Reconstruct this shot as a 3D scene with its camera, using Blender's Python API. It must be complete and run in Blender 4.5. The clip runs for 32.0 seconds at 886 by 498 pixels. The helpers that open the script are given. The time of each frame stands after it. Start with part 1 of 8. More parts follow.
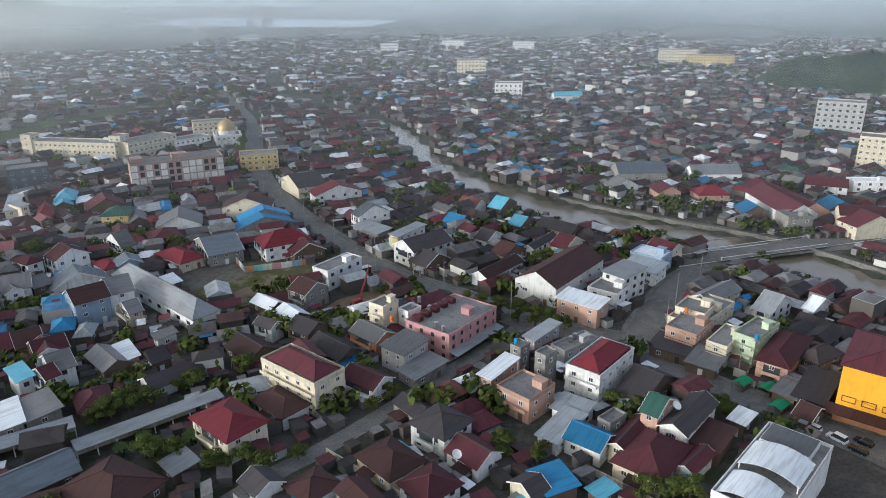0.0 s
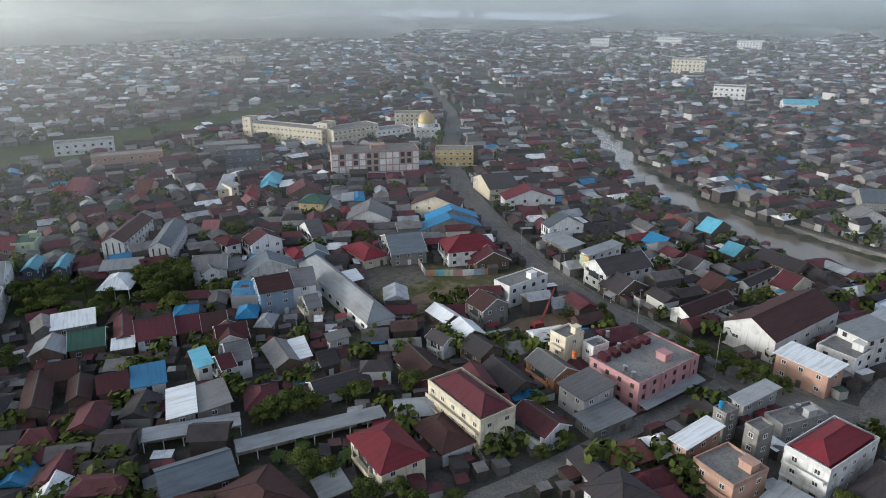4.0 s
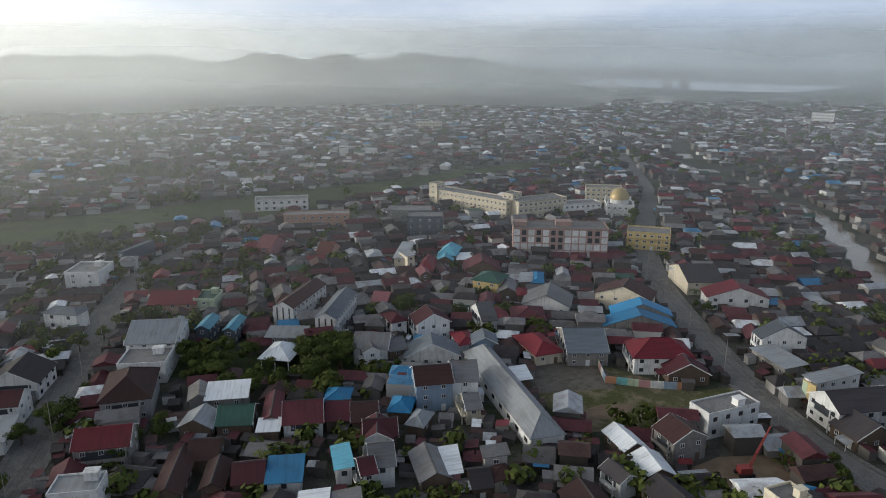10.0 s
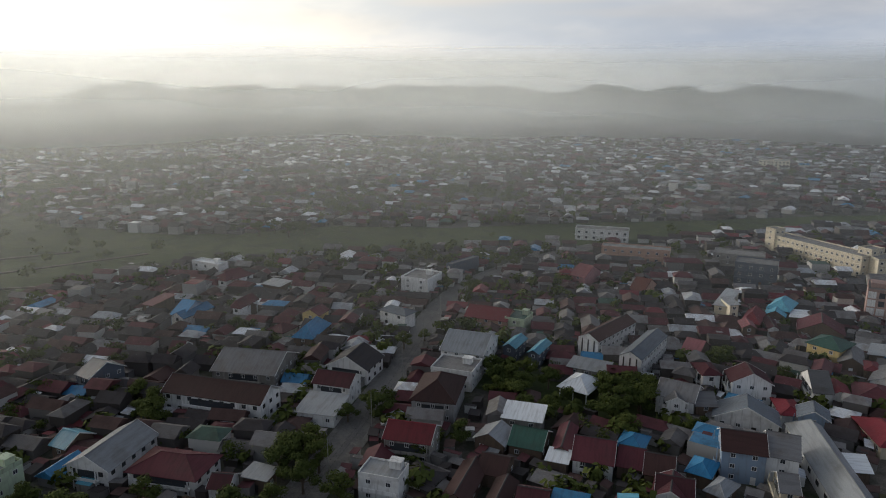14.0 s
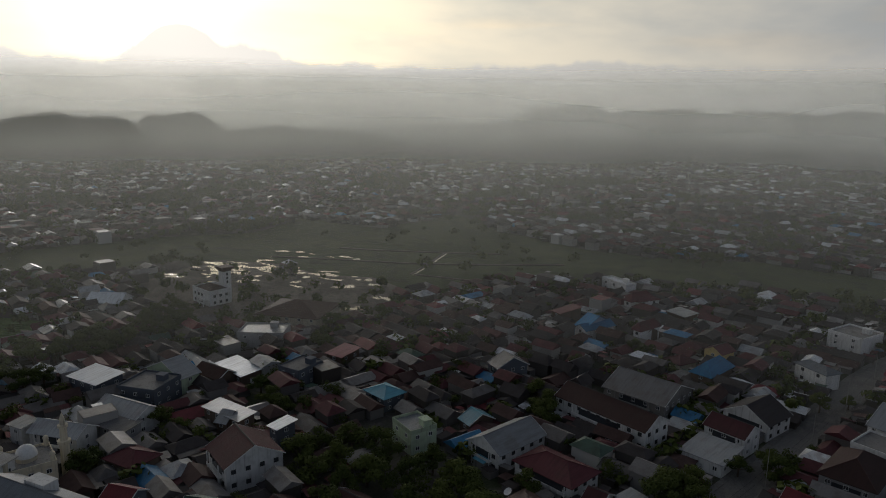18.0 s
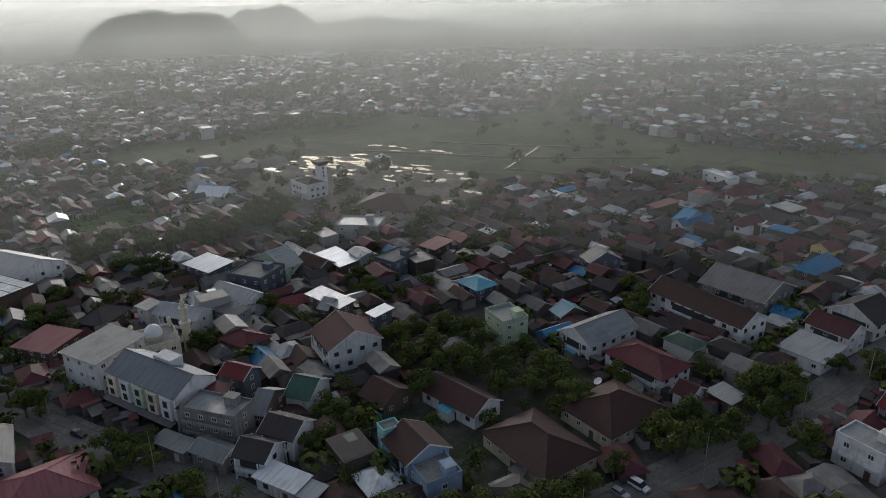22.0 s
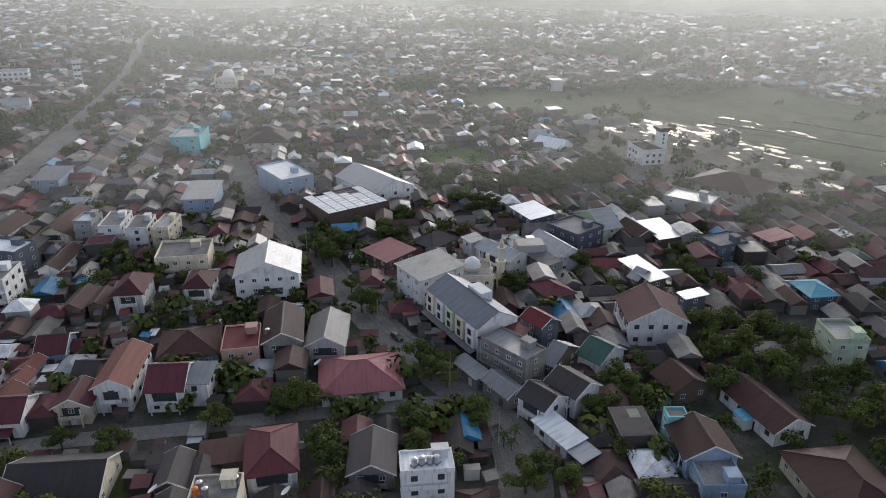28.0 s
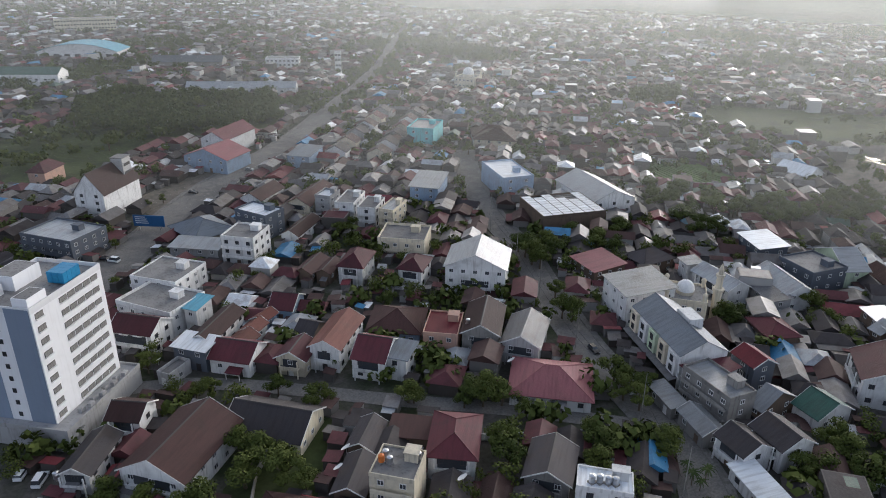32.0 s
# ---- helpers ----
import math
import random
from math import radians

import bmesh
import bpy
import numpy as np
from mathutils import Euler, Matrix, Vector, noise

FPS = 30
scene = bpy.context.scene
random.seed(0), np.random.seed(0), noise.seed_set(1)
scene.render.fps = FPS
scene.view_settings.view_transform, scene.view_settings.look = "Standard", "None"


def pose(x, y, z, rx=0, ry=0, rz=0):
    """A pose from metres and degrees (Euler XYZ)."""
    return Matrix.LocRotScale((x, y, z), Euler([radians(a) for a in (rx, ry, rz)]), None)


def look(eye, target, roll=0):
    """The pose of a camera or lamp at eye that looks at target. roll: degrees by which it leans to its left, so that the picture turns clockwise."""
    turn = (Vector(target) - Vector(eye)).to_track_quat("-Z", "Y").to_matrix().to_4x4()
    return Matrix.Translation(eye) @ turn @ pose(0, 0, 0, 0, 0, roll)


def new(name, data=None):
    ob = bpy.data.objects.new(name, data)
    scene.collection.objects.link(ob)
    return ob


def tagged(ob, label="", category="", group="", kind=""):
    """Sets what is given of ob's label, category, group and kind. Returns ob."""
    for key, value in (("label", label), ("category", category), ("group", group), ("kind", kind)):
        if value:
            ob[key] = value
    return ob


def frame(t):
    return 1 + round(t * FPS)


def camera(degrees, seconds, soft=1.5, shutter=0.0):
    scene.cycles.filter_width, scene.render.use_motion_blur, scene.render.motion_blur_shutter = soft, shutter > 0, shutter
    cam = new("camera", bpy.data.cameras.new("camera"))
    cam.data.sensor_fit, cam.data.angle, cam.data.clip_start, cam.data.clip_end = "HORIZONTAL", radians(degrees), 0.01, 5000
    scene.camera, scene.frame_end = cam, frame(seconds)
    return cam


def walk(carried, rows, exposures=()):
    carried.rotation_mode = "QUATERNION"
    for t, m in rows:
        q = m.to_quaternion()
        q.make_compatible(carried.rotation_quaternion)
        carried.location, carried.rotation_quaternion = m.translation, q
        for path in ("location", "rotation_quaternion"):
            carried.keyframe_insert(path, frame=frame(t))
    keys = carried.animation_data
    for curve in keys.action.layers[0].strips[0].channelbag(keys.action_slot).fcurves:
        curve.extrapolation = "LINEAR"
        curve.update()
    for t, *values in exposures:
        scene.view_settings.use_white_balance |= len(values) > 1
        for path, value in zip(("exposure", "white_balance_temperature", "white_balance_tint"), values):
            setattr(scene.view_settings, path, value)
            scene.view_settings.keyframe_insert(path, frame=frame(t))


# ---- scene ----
cam = camera(64.75, 32.0, soft=1.0)

# the flight: a drone 100 m over the town, first straight ahead, then turning on the spot
HEIGHT = 100.0
PATH = [  # seconds, x, y, tilt, heading, roll
    (0.0, -0.00, 0.00, 69.64, -0.00, -0.28),
    (0.5, -0.21, 2.61, 69.28, 1.64, -0.19),
    (1.0, -0.41, 5.26, 69.01, 4.65, -0.05),
    (1.5, -0.65, 7.93, 68.89, 4.98, -0.04),
    (2.0, -1.00, 10.62, 68.80, 6.20, -0.01),
    (2.5, -1.43, 13.31, 68.72, 7.08, 0.03),
    (3.0, -1.94, 16.01, 68.67, 10.83, 0.17),
    (3.5, -2.51, 18.63, 68.75, 14.99, 0.25),
    (5.5, -5.05, 28.54, 72.13, 17.05, 0.17),
    (6.0, -5.78, 30.93, 73.47, 17.03, 0.06),
    (6.5, -6.60, 33.27, 73.70, 17.16, 0.03),
    (7.0, -7.44, 35.57, 73.76, 19.39, 0.09),
    (7.5, -8.27, 37.80, 73.86, 21.40, 0.08),
    (8.0, -9.10, 39.98, 73.96, 23.23, 0.10),
    (8.5, -9.99, 42.11, 74.02, 24.94, 0.15),
    (9.0, -10.89, 44.16, 74.04, 27.08, 0.15),
    (9.5, -11.77, 46.08, 74.09, 29.50, 0.18),
    (10.0, -12.58, 47.83, 74.28, 31.88, 0.16),
    (10.5, -13.30, 49.24, 74.73, 34.28, 0.13),
    (11.0, -13.86, 50.23, 74.67, 36.76, 0.14),
    (11.5, -14.24, 50.77, 74.57, 39.41, -0.01),
    (12.0, -14.40, 50.97, 74.58, 42.02, -0.06),
    (12.5, -14.37, 51.00, 75.14, 45.25, -0.09),
    (13.0, -14.22, 50.96, 75.70, 49.27, 0.03),
    (13.5, -14.05, 50.92, 76.18, 53.83, 0.18),
    (14.0, -13.94, 50.94, 76.58, 58.36, 0.38),
    (14.5, -13.92, 51.04, 76.90, 62.52, 0.64),
    (16.5, -14.21, 51.79, 77.70, 79.28, 0.98),
    (17.0, -14.23, 51.99, 77.82, 83.36, 1.01),
    (17.5, -14.20, 52.18, 77.96, 87.56, 0.95),
    (18.0, -14.12, 52.35, 78.08, 92.16, 0.98),
    (18.5, -14.05, 52.47, 78.19, 96.06, 0.89),
    (19.0, -13.96, 52.51, 78.28, 97.79, 0.63),
    (19.5, -13.88, 52.46, 76.32, 98.36, 0.13),
    (20.0, -13.85, 52.35, 74.55, 98.79, -0.25),
    (20.5, -13.82, 52.21, 73.93, 99.12, -0.52),
    (21.0, -13.77, 52.09, 73.88, 99.34, -0.68),
    (21.5, -13.71, 51.97, 72.17, 99.46, -0.92),
    (22.0, -13.63, 51.83, 69.41, 99.87, -1.09),
    (22.5, -13.57, 51.69, 68.03, 101.80, -1.11),
    (23.0, -13.57, 51.58, 67.72, 103.54, -1.03),
    (23.5, -13.57, 51.51, 67.46, 105.70, -0.97),
    (24.0, -13.61, 51.48, 67.26, 108.00, -0.87),
    (24.5, -13.66, 51.47, 67.10, 110.29, -0.82),
    (25.0, -13.71, 51.48, 66.96, 112.66, -0.64),
    (25.5, -13.81, 51.49, 66.84, 115.11, -0.49),
    (27.5, -14.42, 51.58, 66.44, 125.03, -0.05),
    (28.0, -14.56, 51.60, 66.37, 127.55, 0.15),
    (28.5, -14.62, 51.65, 66.29, 130.04, 0.23),
    (29.0, -14.62, 51.74, 66.25, 132.53, 0.29),
    (29.5, -14.59, 51.84, 66.26, 135.00, 0.35),
    (30.0, -14.58, 51.95, 66.27, 137.34, 0.46),
    (30.5, -14.63, 52.07, 66.31, 139.62, 0.57),
    (31.0, -14.73, 52.19, 66.32, 142.12, 0.58),
    (31.5, -14.87, 52.32, 66.33, 144.67, 0.62),
    (32.0, -15.02, 52.45, 66.55, 146.38, 0.60),
]
EXPOSURE = [(0, 0.04, 5300, 10), (6, -0.18, 5450, 10), (10, -0.5, 5550, 10), (13, -0.78, 5650, 11), (16, -1.4, 5800, 12), (18, -2.05, 5700, 11), (19, -2.25, 5700, 11), (20, -2.0, 5650, 11), (21, -1.5, 5600, 12), (22, -0.95, 5500, 12), (23, -0.48, 5450, 13), (25, -0.2, 5500, 14), (28, -0.08, 5500, 14), (32, 0.0, 5450, 14)]
walk(cam, [(t, pose(x, y, HEIGHT, tilt, 0, heading) @ pose(0, 0, 0, 0, 0, roll)) for t, x, y, tilt, heading, roll in PATH], EXPOSURE)

# ---- light: a hazy low sun behind thin cloud ----
SUN_AZ, SUN_EL = 115.0, 9.0     # heading to the left of +y, height, degrees
SUN_DIR = Vector((-math.sin(radians(SUN_AZ)) * math.cos(radians(SUN_EL)), math.cos(radians(SUN_AZ)) * math.cos(radians(SUN_EL)), math.sin(radians(SUN_EL))))
sun = new("sun", bpy.data.lights.new("sun", "SUN"))
sun.data.energy, sun.data.angle, sun.data.color = 2.7, radians(8), (1.0, 0.89, 0.75)
sun.matrix_world = look(SUN_DIR * 1000, (0, 0, 0))


class Tree_of_nodes:
    """Short forms for building a node tree."""

    def __init__(self, tree):
        self.t = tree
        tree.nodes.clear()

    def add(self, kind, **given):
        """A node; what is given goes into its inputs, by name (_ for a space) or by number (in0, in1 ...)."""
        n = self.t.nodes.new("ShaderNode" + kind)
        for k, v in given.items():
            self.put(v, n.inputs[int(k[2:])] if k[:2] == "in" else n.inputs[k])
        return n

    def put(self, v, socket):
        if isinstance(v, bpy.types.NodeSocket):
            self.t.links.new(v, socket)
        elif isinstance(v, bpy.types.Node):
            self.t.links.new(v.outputs[0], socket)
        else:
            if isinstance(v, tuple) and len(v) == 3 and socket.type == "RGBA":
                v = (*v, 1)
            socket.default_value = v

    def math(self, op, a, b=0.0, c=0.0, clamp=False):
        n = self.add("Math", in0=a, in1=b, in2=c)
        n.operation, n.use_clamp = op, clamp
        return n.outputs[0]

    def vec(self, op, a, b=(0, 0, 0)):
        n = self.add("VectorMath", in0=a, in1=b)
        n.operation = op
        return n.outputs["Value"] if op in ("DOT_PRODUCT", "LENGTH") else n.outputs[0]

    def mix(self, fac, a, b, blend="MIX"):
        n = self.add("Mix")
        n.data_type, n.blend_type = "RGBA", blend
        for v, s in ((fac, n.inputs[0]), (a, n.inputs[6]), (b, n.inputs[7])):
            self.put(v, s)
        return n.outputs[2]

    def ramp(self, fac, *stops):
        n = self.add("ValToRGB", in0=fac)
        e = n.color_ramp.elements
        while len(e) < len(stops):
            e.new(0.5)
        for el, (p, c) in zip(e, stops):
            el.position, el.color = p, (*c, 1) if isinstance(c, tuple) else (c, c, c, 1)
        return n.outputs[0]

    def span(self, v, a, b, c=0.0, d=1.0, smooth=True):
        n = self.add("MapRange")
        n.interpolation_type = "SMOOTHSTEP" if smooth else "LINEAR"
        for k, value in enumerate((v, a, b, c, d)):
            self.put(value, n.inputs[k])
        return n.outputs[0]

    def noise(self, vec, scale, detail=3.0, rough=0.55):
        return self.add("TexNoise", Vector=vec, Scale=scale, Detail=detail, Roughness=rough).outputs[0]


world = bpy.data.worlds.new("world")
scene.world = world
world.use_nodes = True
W = Tree_of_nodes(world.node_tree)
way = W.vec("NORMALIZE", W.add("TexCoord").outputs["Generated"])
up = W.add("SeparateXYZ", in0=way).outputs[2]
sky = W.add("TexSky")
sky.sky_type, sky.sun_disc, sky.sun_elevation, sky.sun_rotation = "NISHITA", False, radians(SUN_EL), radians(-SUN_AZ)
sky.air_density, sky.dust_density = 1.2, 4.0
near_sun = W.math("MAXIMUM", W.vec("DOT_PRODUCT", way, tuple(SUN_DIR)), 0.0)
wide = W.math("ADD", W.math("MULTIPLY", W.math("POWER", near_sun, 1.8), 0.48), W.math("MULTIPLY", W.math("POWER", near_sun, 12.0), 0.52))
tight = W.math("POWER", near_sun, 130.0)
# cloud sheet: grey-blue far from the sun, cream towards it, over a paler bank with a lumpy top low down
n1 = W.noise(W.vec("MULTIPLY", way, (1.0, 1.0, 3.2)), 2.3, 6.0, 0.55)
n2 = W.noise(W.vec("MULTIPLY", way, (1.0, 1.0, 0.25)), 22.0, 6.0, 0.6)
n3 = W.noise(W.vec("MULTIPLY", way, (1.0, 1.0, 9.0)), 2.6, 3.0, 0.45)
base = W.mix(wide, (0.94, 0.97, 0.99), (6.0, 5.0, 3.3))
base = W.mix(W.span(up, 0.13, 0.6), base, W.mix(1.0, base, (0.40, 0.43, 0.49), "MULTIPLY"))
lit = W.mix(W.span(n1, 0.40, 0.62), W.mix(1.0, base, (0.84, 0.87, 0.91), "MULTIPLY"), W.mix(1.0, base, (1.12, 1.09, 1.04), "MULTIPLY"))
lit = W.mix(W.math("MULTIPLY", W.span(n3, 0.45, 0.62, 0.0, 0.5), W.span(up, 0.045, 0.10)), lit, W.mix(1.0, lit, (1.2, 1.08, 0.94), "MULTIPLY"))
lit = W.mix(W.math("MULTIPLY", tight, 0.9, clamp=True), lit, (10.0, 8.2, 5.0))


def heap(az, width, tall):
    """How far a cloud rises over the bank round one heading."""
    a = radians(az)
    toward = W.math("MAXIMUM", W.vec("DOT_PRODUCT", way, (-math.sin(a), math.cos(a), 0.05)), 0.0)
    return W.math("MULTIPLY", W.math("POWER", toward, 2.0 / radians(width) ** 2), tall)


top = W.math("ADD", 0.046, W.math("MULTIPLY", W.math("SUBTRACT", n2, 0.5), 0.050))
for az, width, tall in ((112.5, 1.6, 0.016), (108, 3.5, 0.010), (78, 5.0, 0.010), (59, 2.4, 0.034), (53, 4.0, 0.02), (128, 4.0, 0.02)):
    top = W.math("ADD", top, heap(az, width, tall))
bank = W.mix(wide, (0.82, 0.88, 0.92), (4.2, 3.75, 3.1))
bank = W.mix(W.span(up, 0.0, 0.035, 0.7, 0.0), bank, W.mix(1.0, bank, (1.16, 1.13, 1.06), "MULTIPLY"))
lit = W.mix(W.math("MULTIPLY", W.span(W.math("SUBTRACT", up, top), -0.003, 0.004, 0.94, 0.0), W.span(near_sun, 0.60, 0.97, 0.18, 0.95)), lit, bank)
cloud = W.add("Background", in0=lit, in1=1.0)
air = W.add("Background", in0=sky, in1=0.10)
cover = W.span(n1, 0.30, 0.50, 0.95, 0.99)
W.add("OutputWorld", in0=W.add("MixShader", in0=cover, in1=air, in2=cloud))

# ---- materials ----
def material(name, rough=0.8, metal=0.0, spec=0.35):
    m = bpy.data.materials.new(name)
    m.use_nodes = True
    t = Tree_of_nodes(m.node_tree)
    b = t.add("BsdfPrincipled", Roughness=rough, Metallic=metal)
    b.inputs["Specular IOR Level"].default_value = spec
    t.add("OutputMaterial", in0=b)
    return m, t, b


def bump(t, b, height, strength=0.4, distance=0.05):
    b_n = t.add("Bump", Strength=strength, Distance=distance, Height=height)
    t.put(b_n.outputs[0], b.inputs["Normal"])


def roof_sheet(name, colour, rust=(0.10, 0.06, 0.04), wear=0.5, rough=0.55, metal=0.0, rib=2.3, vary=0.35):
    """Ribbed metal or tile roofing: streaks down the slope, stained patches, ribs and seams."""
    m, t, b = material(name, rough, metal, 0.3)
    at = t.add("TexCoord").outputs["Object"]
    rnd = t.add("ObjectInfo").outputs["Random"]
    shift = t.vec("ADD", at, t.add("CombineXYZ", in0=t.math("MULTIPLY", rnd, 91.0), in1=t.math("MULTIPLY", rnd, 37.0)).outputs[0])
    patch = t.noise(shift, 0.22, 4.0, 0.6)
    streak = t.noise(t.vec("MULTIPLY", shift, (1.5, 0.12, 0.3)), 1.0, 3.0)
    grain = t.noise(shift, 5.0, 2.0)
    c = t.mix(t.span(patch, 0.45, 0.75, 0.0, wear), colour, rust)
    c = t.mix(t.span(streak, 0.42, 0.68, 0.0, 0.45), c, t.mix(1.0, c, (0.55, 0.53, 0.52), "MULTIPLY"))
    c = t.mix(0.22, c, t.ramp(grain, (0.3, 0.02), (0.75, 0.55)), "OVERLAY")
    tone = t.span(rnd, 0.0, 1.0, 1.0 - vary, 1.0 + vary, False)
    c = t.mix(1.0, c, t.add("CombineXYZ", in0=tone, in1=tone, in2=tone).outputs[0], "MULTIPLY")
    t.put(c, b.inputs["Base Color"])
    wave = t.add("TexWave", Vector=at, Scale=rib).outputs[1]
    bump(t, b, t.math("ADD", wave, t.math("MULTIPLY", patch, 1.5)), 0.35, 0.05)
    return m


def plaster(name, colour, dirt=(0.17, 0.155, 0.14), wear=0.5, vary=0.15):
    """Painted render with rain streaks and patchy dirt."""
    m, t, b = material(name, 0.85)
    at = t.add("TexCoord").outputs["Object"]
    rnd = t.add("ObjectInfo").outputs["Random"]
    shift = t.vec("ADD", at, t.add("CombineXYZ", in0=t.math("MULTIPLY", rnd, 53.0), in1=t.math("MULTIPLY", rnd, 71.0)).outputs[0])
    big = t.noise(shift, 0.3, 5.0, 0.6)
    run = t.noise(t.vec("MULTIPLY", shift, (1.6, 1.6, 0.15)), 1.0, 3.0)
    c = t.mix(t.span(big, 0.45, 0.8, 0.0, wear), colour, dirt)
    c = t.mix(t.span(run, 0.5, 0.75, 0.0, wear), c, dirt)
    tone = t.span(rnd, 0.0, 1.0, 1.0 - vary, 1.0 + vary, False)
    c = t.mix(1.0, c, t.add("CombineXYZ", in0=tone, in1=tone, in2=tone).outputs[0], "MULTIPLY")
    t.put(c, b.inputs["Base Color"])
    bump(t, b, t.noise(shift, 3.0, 3.0), 0.25, 0.03)
    return m


def plain(name, colour, rough=0.7, metal=0.0, mottle=0.25, scale=2.0):
    m, t, b = material(name, rough, metal)
    at = t.add("TexCoord").outputs["Object"]
    n = t.noise(at, scale, 4.0)
    t.put(t.mix(t.span(n, 0.35, 0.7, 0.0, mottle), colour, tuple(v * 0.45 for v in colour)), b.inputs["Base Color"])
    bump(t, b, n, 0.2, 0.02)
    return m


ROOF = {
    "maroon": roof_sheet("roof_maroon", (0.092, 0.022, 0.030), (0.050, 0.024, 0.025), rough=0.72),
    "red": roof_sheet("roof_red", (0.17, 0.020, 0.030), (0.085, 0.022, 0.026), wear=0.45, rough=0.68),
    "brown": roof_sheet("roof_brown", (0.056, 0.025, 0.023), (0.04, 0.024, 0.02), rough=0.75),
    "dark": roof_sheet("roof_dark", (0.052, 0.046, 0.050), (0.07, 0.05, 0.04), rough=0.72),
    "grey": roof_sheet("roof_grey", (0.16, 0.16, 0.165), (0.10, 0.075, 0.055), rough=0.5),
    "zinc": roof_sheet("roof_zinc", (0.29, 0.31, 0.33), (0.16, 0.13, 0.11), wear=0.4, rough=0.42),
    "white": roof_sheet("roof_white", (0.74, 0.77, 0.80), (0.45, 0.44, 0.43), wear=0.25, vary=0.1, rough=0.45),
    "blue": roof_sheet("roof_blue", (0.035, 0.20, 0.40), (0.05, 0.11, 0.16), wear=0.3),
    "cyan": roof_sheet("roof_cyan", (0.12, 0.36, 0.48), (0.12, 0.2, 0.25), wear=0.3),
    "green": roof_sheet("roof_green", (0.03, 0.085, 0.065), (0.04, 0.05, 0.04), wear=0.4),
    "brick": roof_sheet("roof_brick", (0.15, 0.055, 0.042), (0.12, 0.06, 0.045), wear=0.45, rough=0.72),
    "pink": roof_sheet("roof_pink", (0.26, 0.10, 0.11), (0.2, 0.1, 0.09), wear=0.4, rough=0.7),
    "slate": roof_sheet("roof_slate", (0.12, 0.14, 0.165), (0.08, 0.08, 0.08), wear=0.4),
}
WALL = {
    "white": plaster("wall_white", (0.68, 0.68, 0.67), wear=0.45),
    "cream": plaster("wall_cream", (0.62, 0.56, 0.43), wear=0.5),
    "grey": plaster("wall_grey", (0.36, 0.36, 0.36)),
    "concrete": plaster("wall_concrete", (0.25, 0.24, 0.225), (0.09, 0.085, 0.08), 0.65),
    "wood": plaster("wall_wood", (0.13, 0.095, 0.07), (0.06, 0.05, 0.04), 0.6),
    "blue": plaster("wall_blue", (0.25, 0.33, 0.44)),
    "teal": plaster("wall_teal", (0.20, 0.48, 0.50)),
    "green": plaster("wall_green", (0.44, 0.52, 0.37)),
    "pink": plaster("wall_pink", (0.42, 0.225, 0.235), wear=0.55),
    "orange": plaster("wall_orange", (0.48, 0.24, 0.13)),
    "amber": plaster("wall_amber", (0.80, 0.40, 0.02), (0.5, 0.22, 0.02), 0.3),
    "yellow": plaster("wall_yellow", (0.52, 0.40, 0.17)),
    "salmon": plaster("wall_salmon", (0.44, 0.28, 0.215)),
    "steel": plaster("wall_steel", (0.10, 0.115, 0.14), wear=0.3),
}
CLEAN_WHITE = plaster("hotel_white", (0.78, 0.78, 0.79), (0.55, 0.55, 0.55), 0.25)
PANEL_BLUE = plaster("panel_blue_grey", (0.20, 0.24, 0.31), (0.16, 0.19, 0.24), 0.3)
CURTAIN = plain("curtained_glass", (0.24, 0.23, 0.215), 0.3)
CONCRETE = plaster("flat_roof_concrete", (0.21, 0.205, 0.20), (0.07, 0.065, 0.06), 0.75)
WHITE_TRIM = plain("white_trim", (0.72, 0.72, 0.71))
DARK_TRIM = plain("dark_trim", (0.05, 0.045, 0.045))
TIMBER = plain("weathered_timber", (0.14, 0.10, 0.075))
BLUE_TANK = plain("blue_plastic", (0.03, 0.22, 0.42), 0.45)
ORANGE_TANK = plain("orange_plastic", (0.55, 0.16, 0.03), 0.45)
STEEL = plain("stainless_steel", (0.62, 0.63, 0.65), 0.3, 1.0)
BLACK = plain("black_rubber", (0.02, 0.02, 0.02), 0.8)
GREEN_NET = plain("green_tarpaulin", (0.02, 0.22, 0.10))
BLUE_TARP = plain("blue_tarpaulin", (0.02, 0.16, 0.42), 0.5)
EARTH = plain("bare_earth", (0.20, 0.145, 0.095), 0.95, mottle=0.5, scale=0.3)
GLASS, _t, _b = material("window_glass", 0.12, 0.0, 0.6)
_b.inputs["Base Color"].default_value = (0.05, 0.056, 0.065, 1)


def leaf_material(name, a, b_col):
    m, t, b = material(name, 0.85, 0.0, 0.08)
    rnd = t.add("NewGeometry").outputs["Random Per Island"]
    own = t.add("ObjectInfo").outputs["Random"]
    t.put(t.mix(t.math("MULTIPLY", t.math("ADD", rnd, own), 0.5), a, b_col), b.inputs["Base Color"])
    return m


LEAF = leaf_material("leaves", (0.032, 0.048, 0.013), (0.098, 0.115, 0.028))
LEAF_PALM = leaf_material("palm_leaves", (0.03, 0.05, 0.016), (0.07, 0.09, 0.03))
BARK = plain("bark", (0.11, 0.085, 0.06), 0.9)


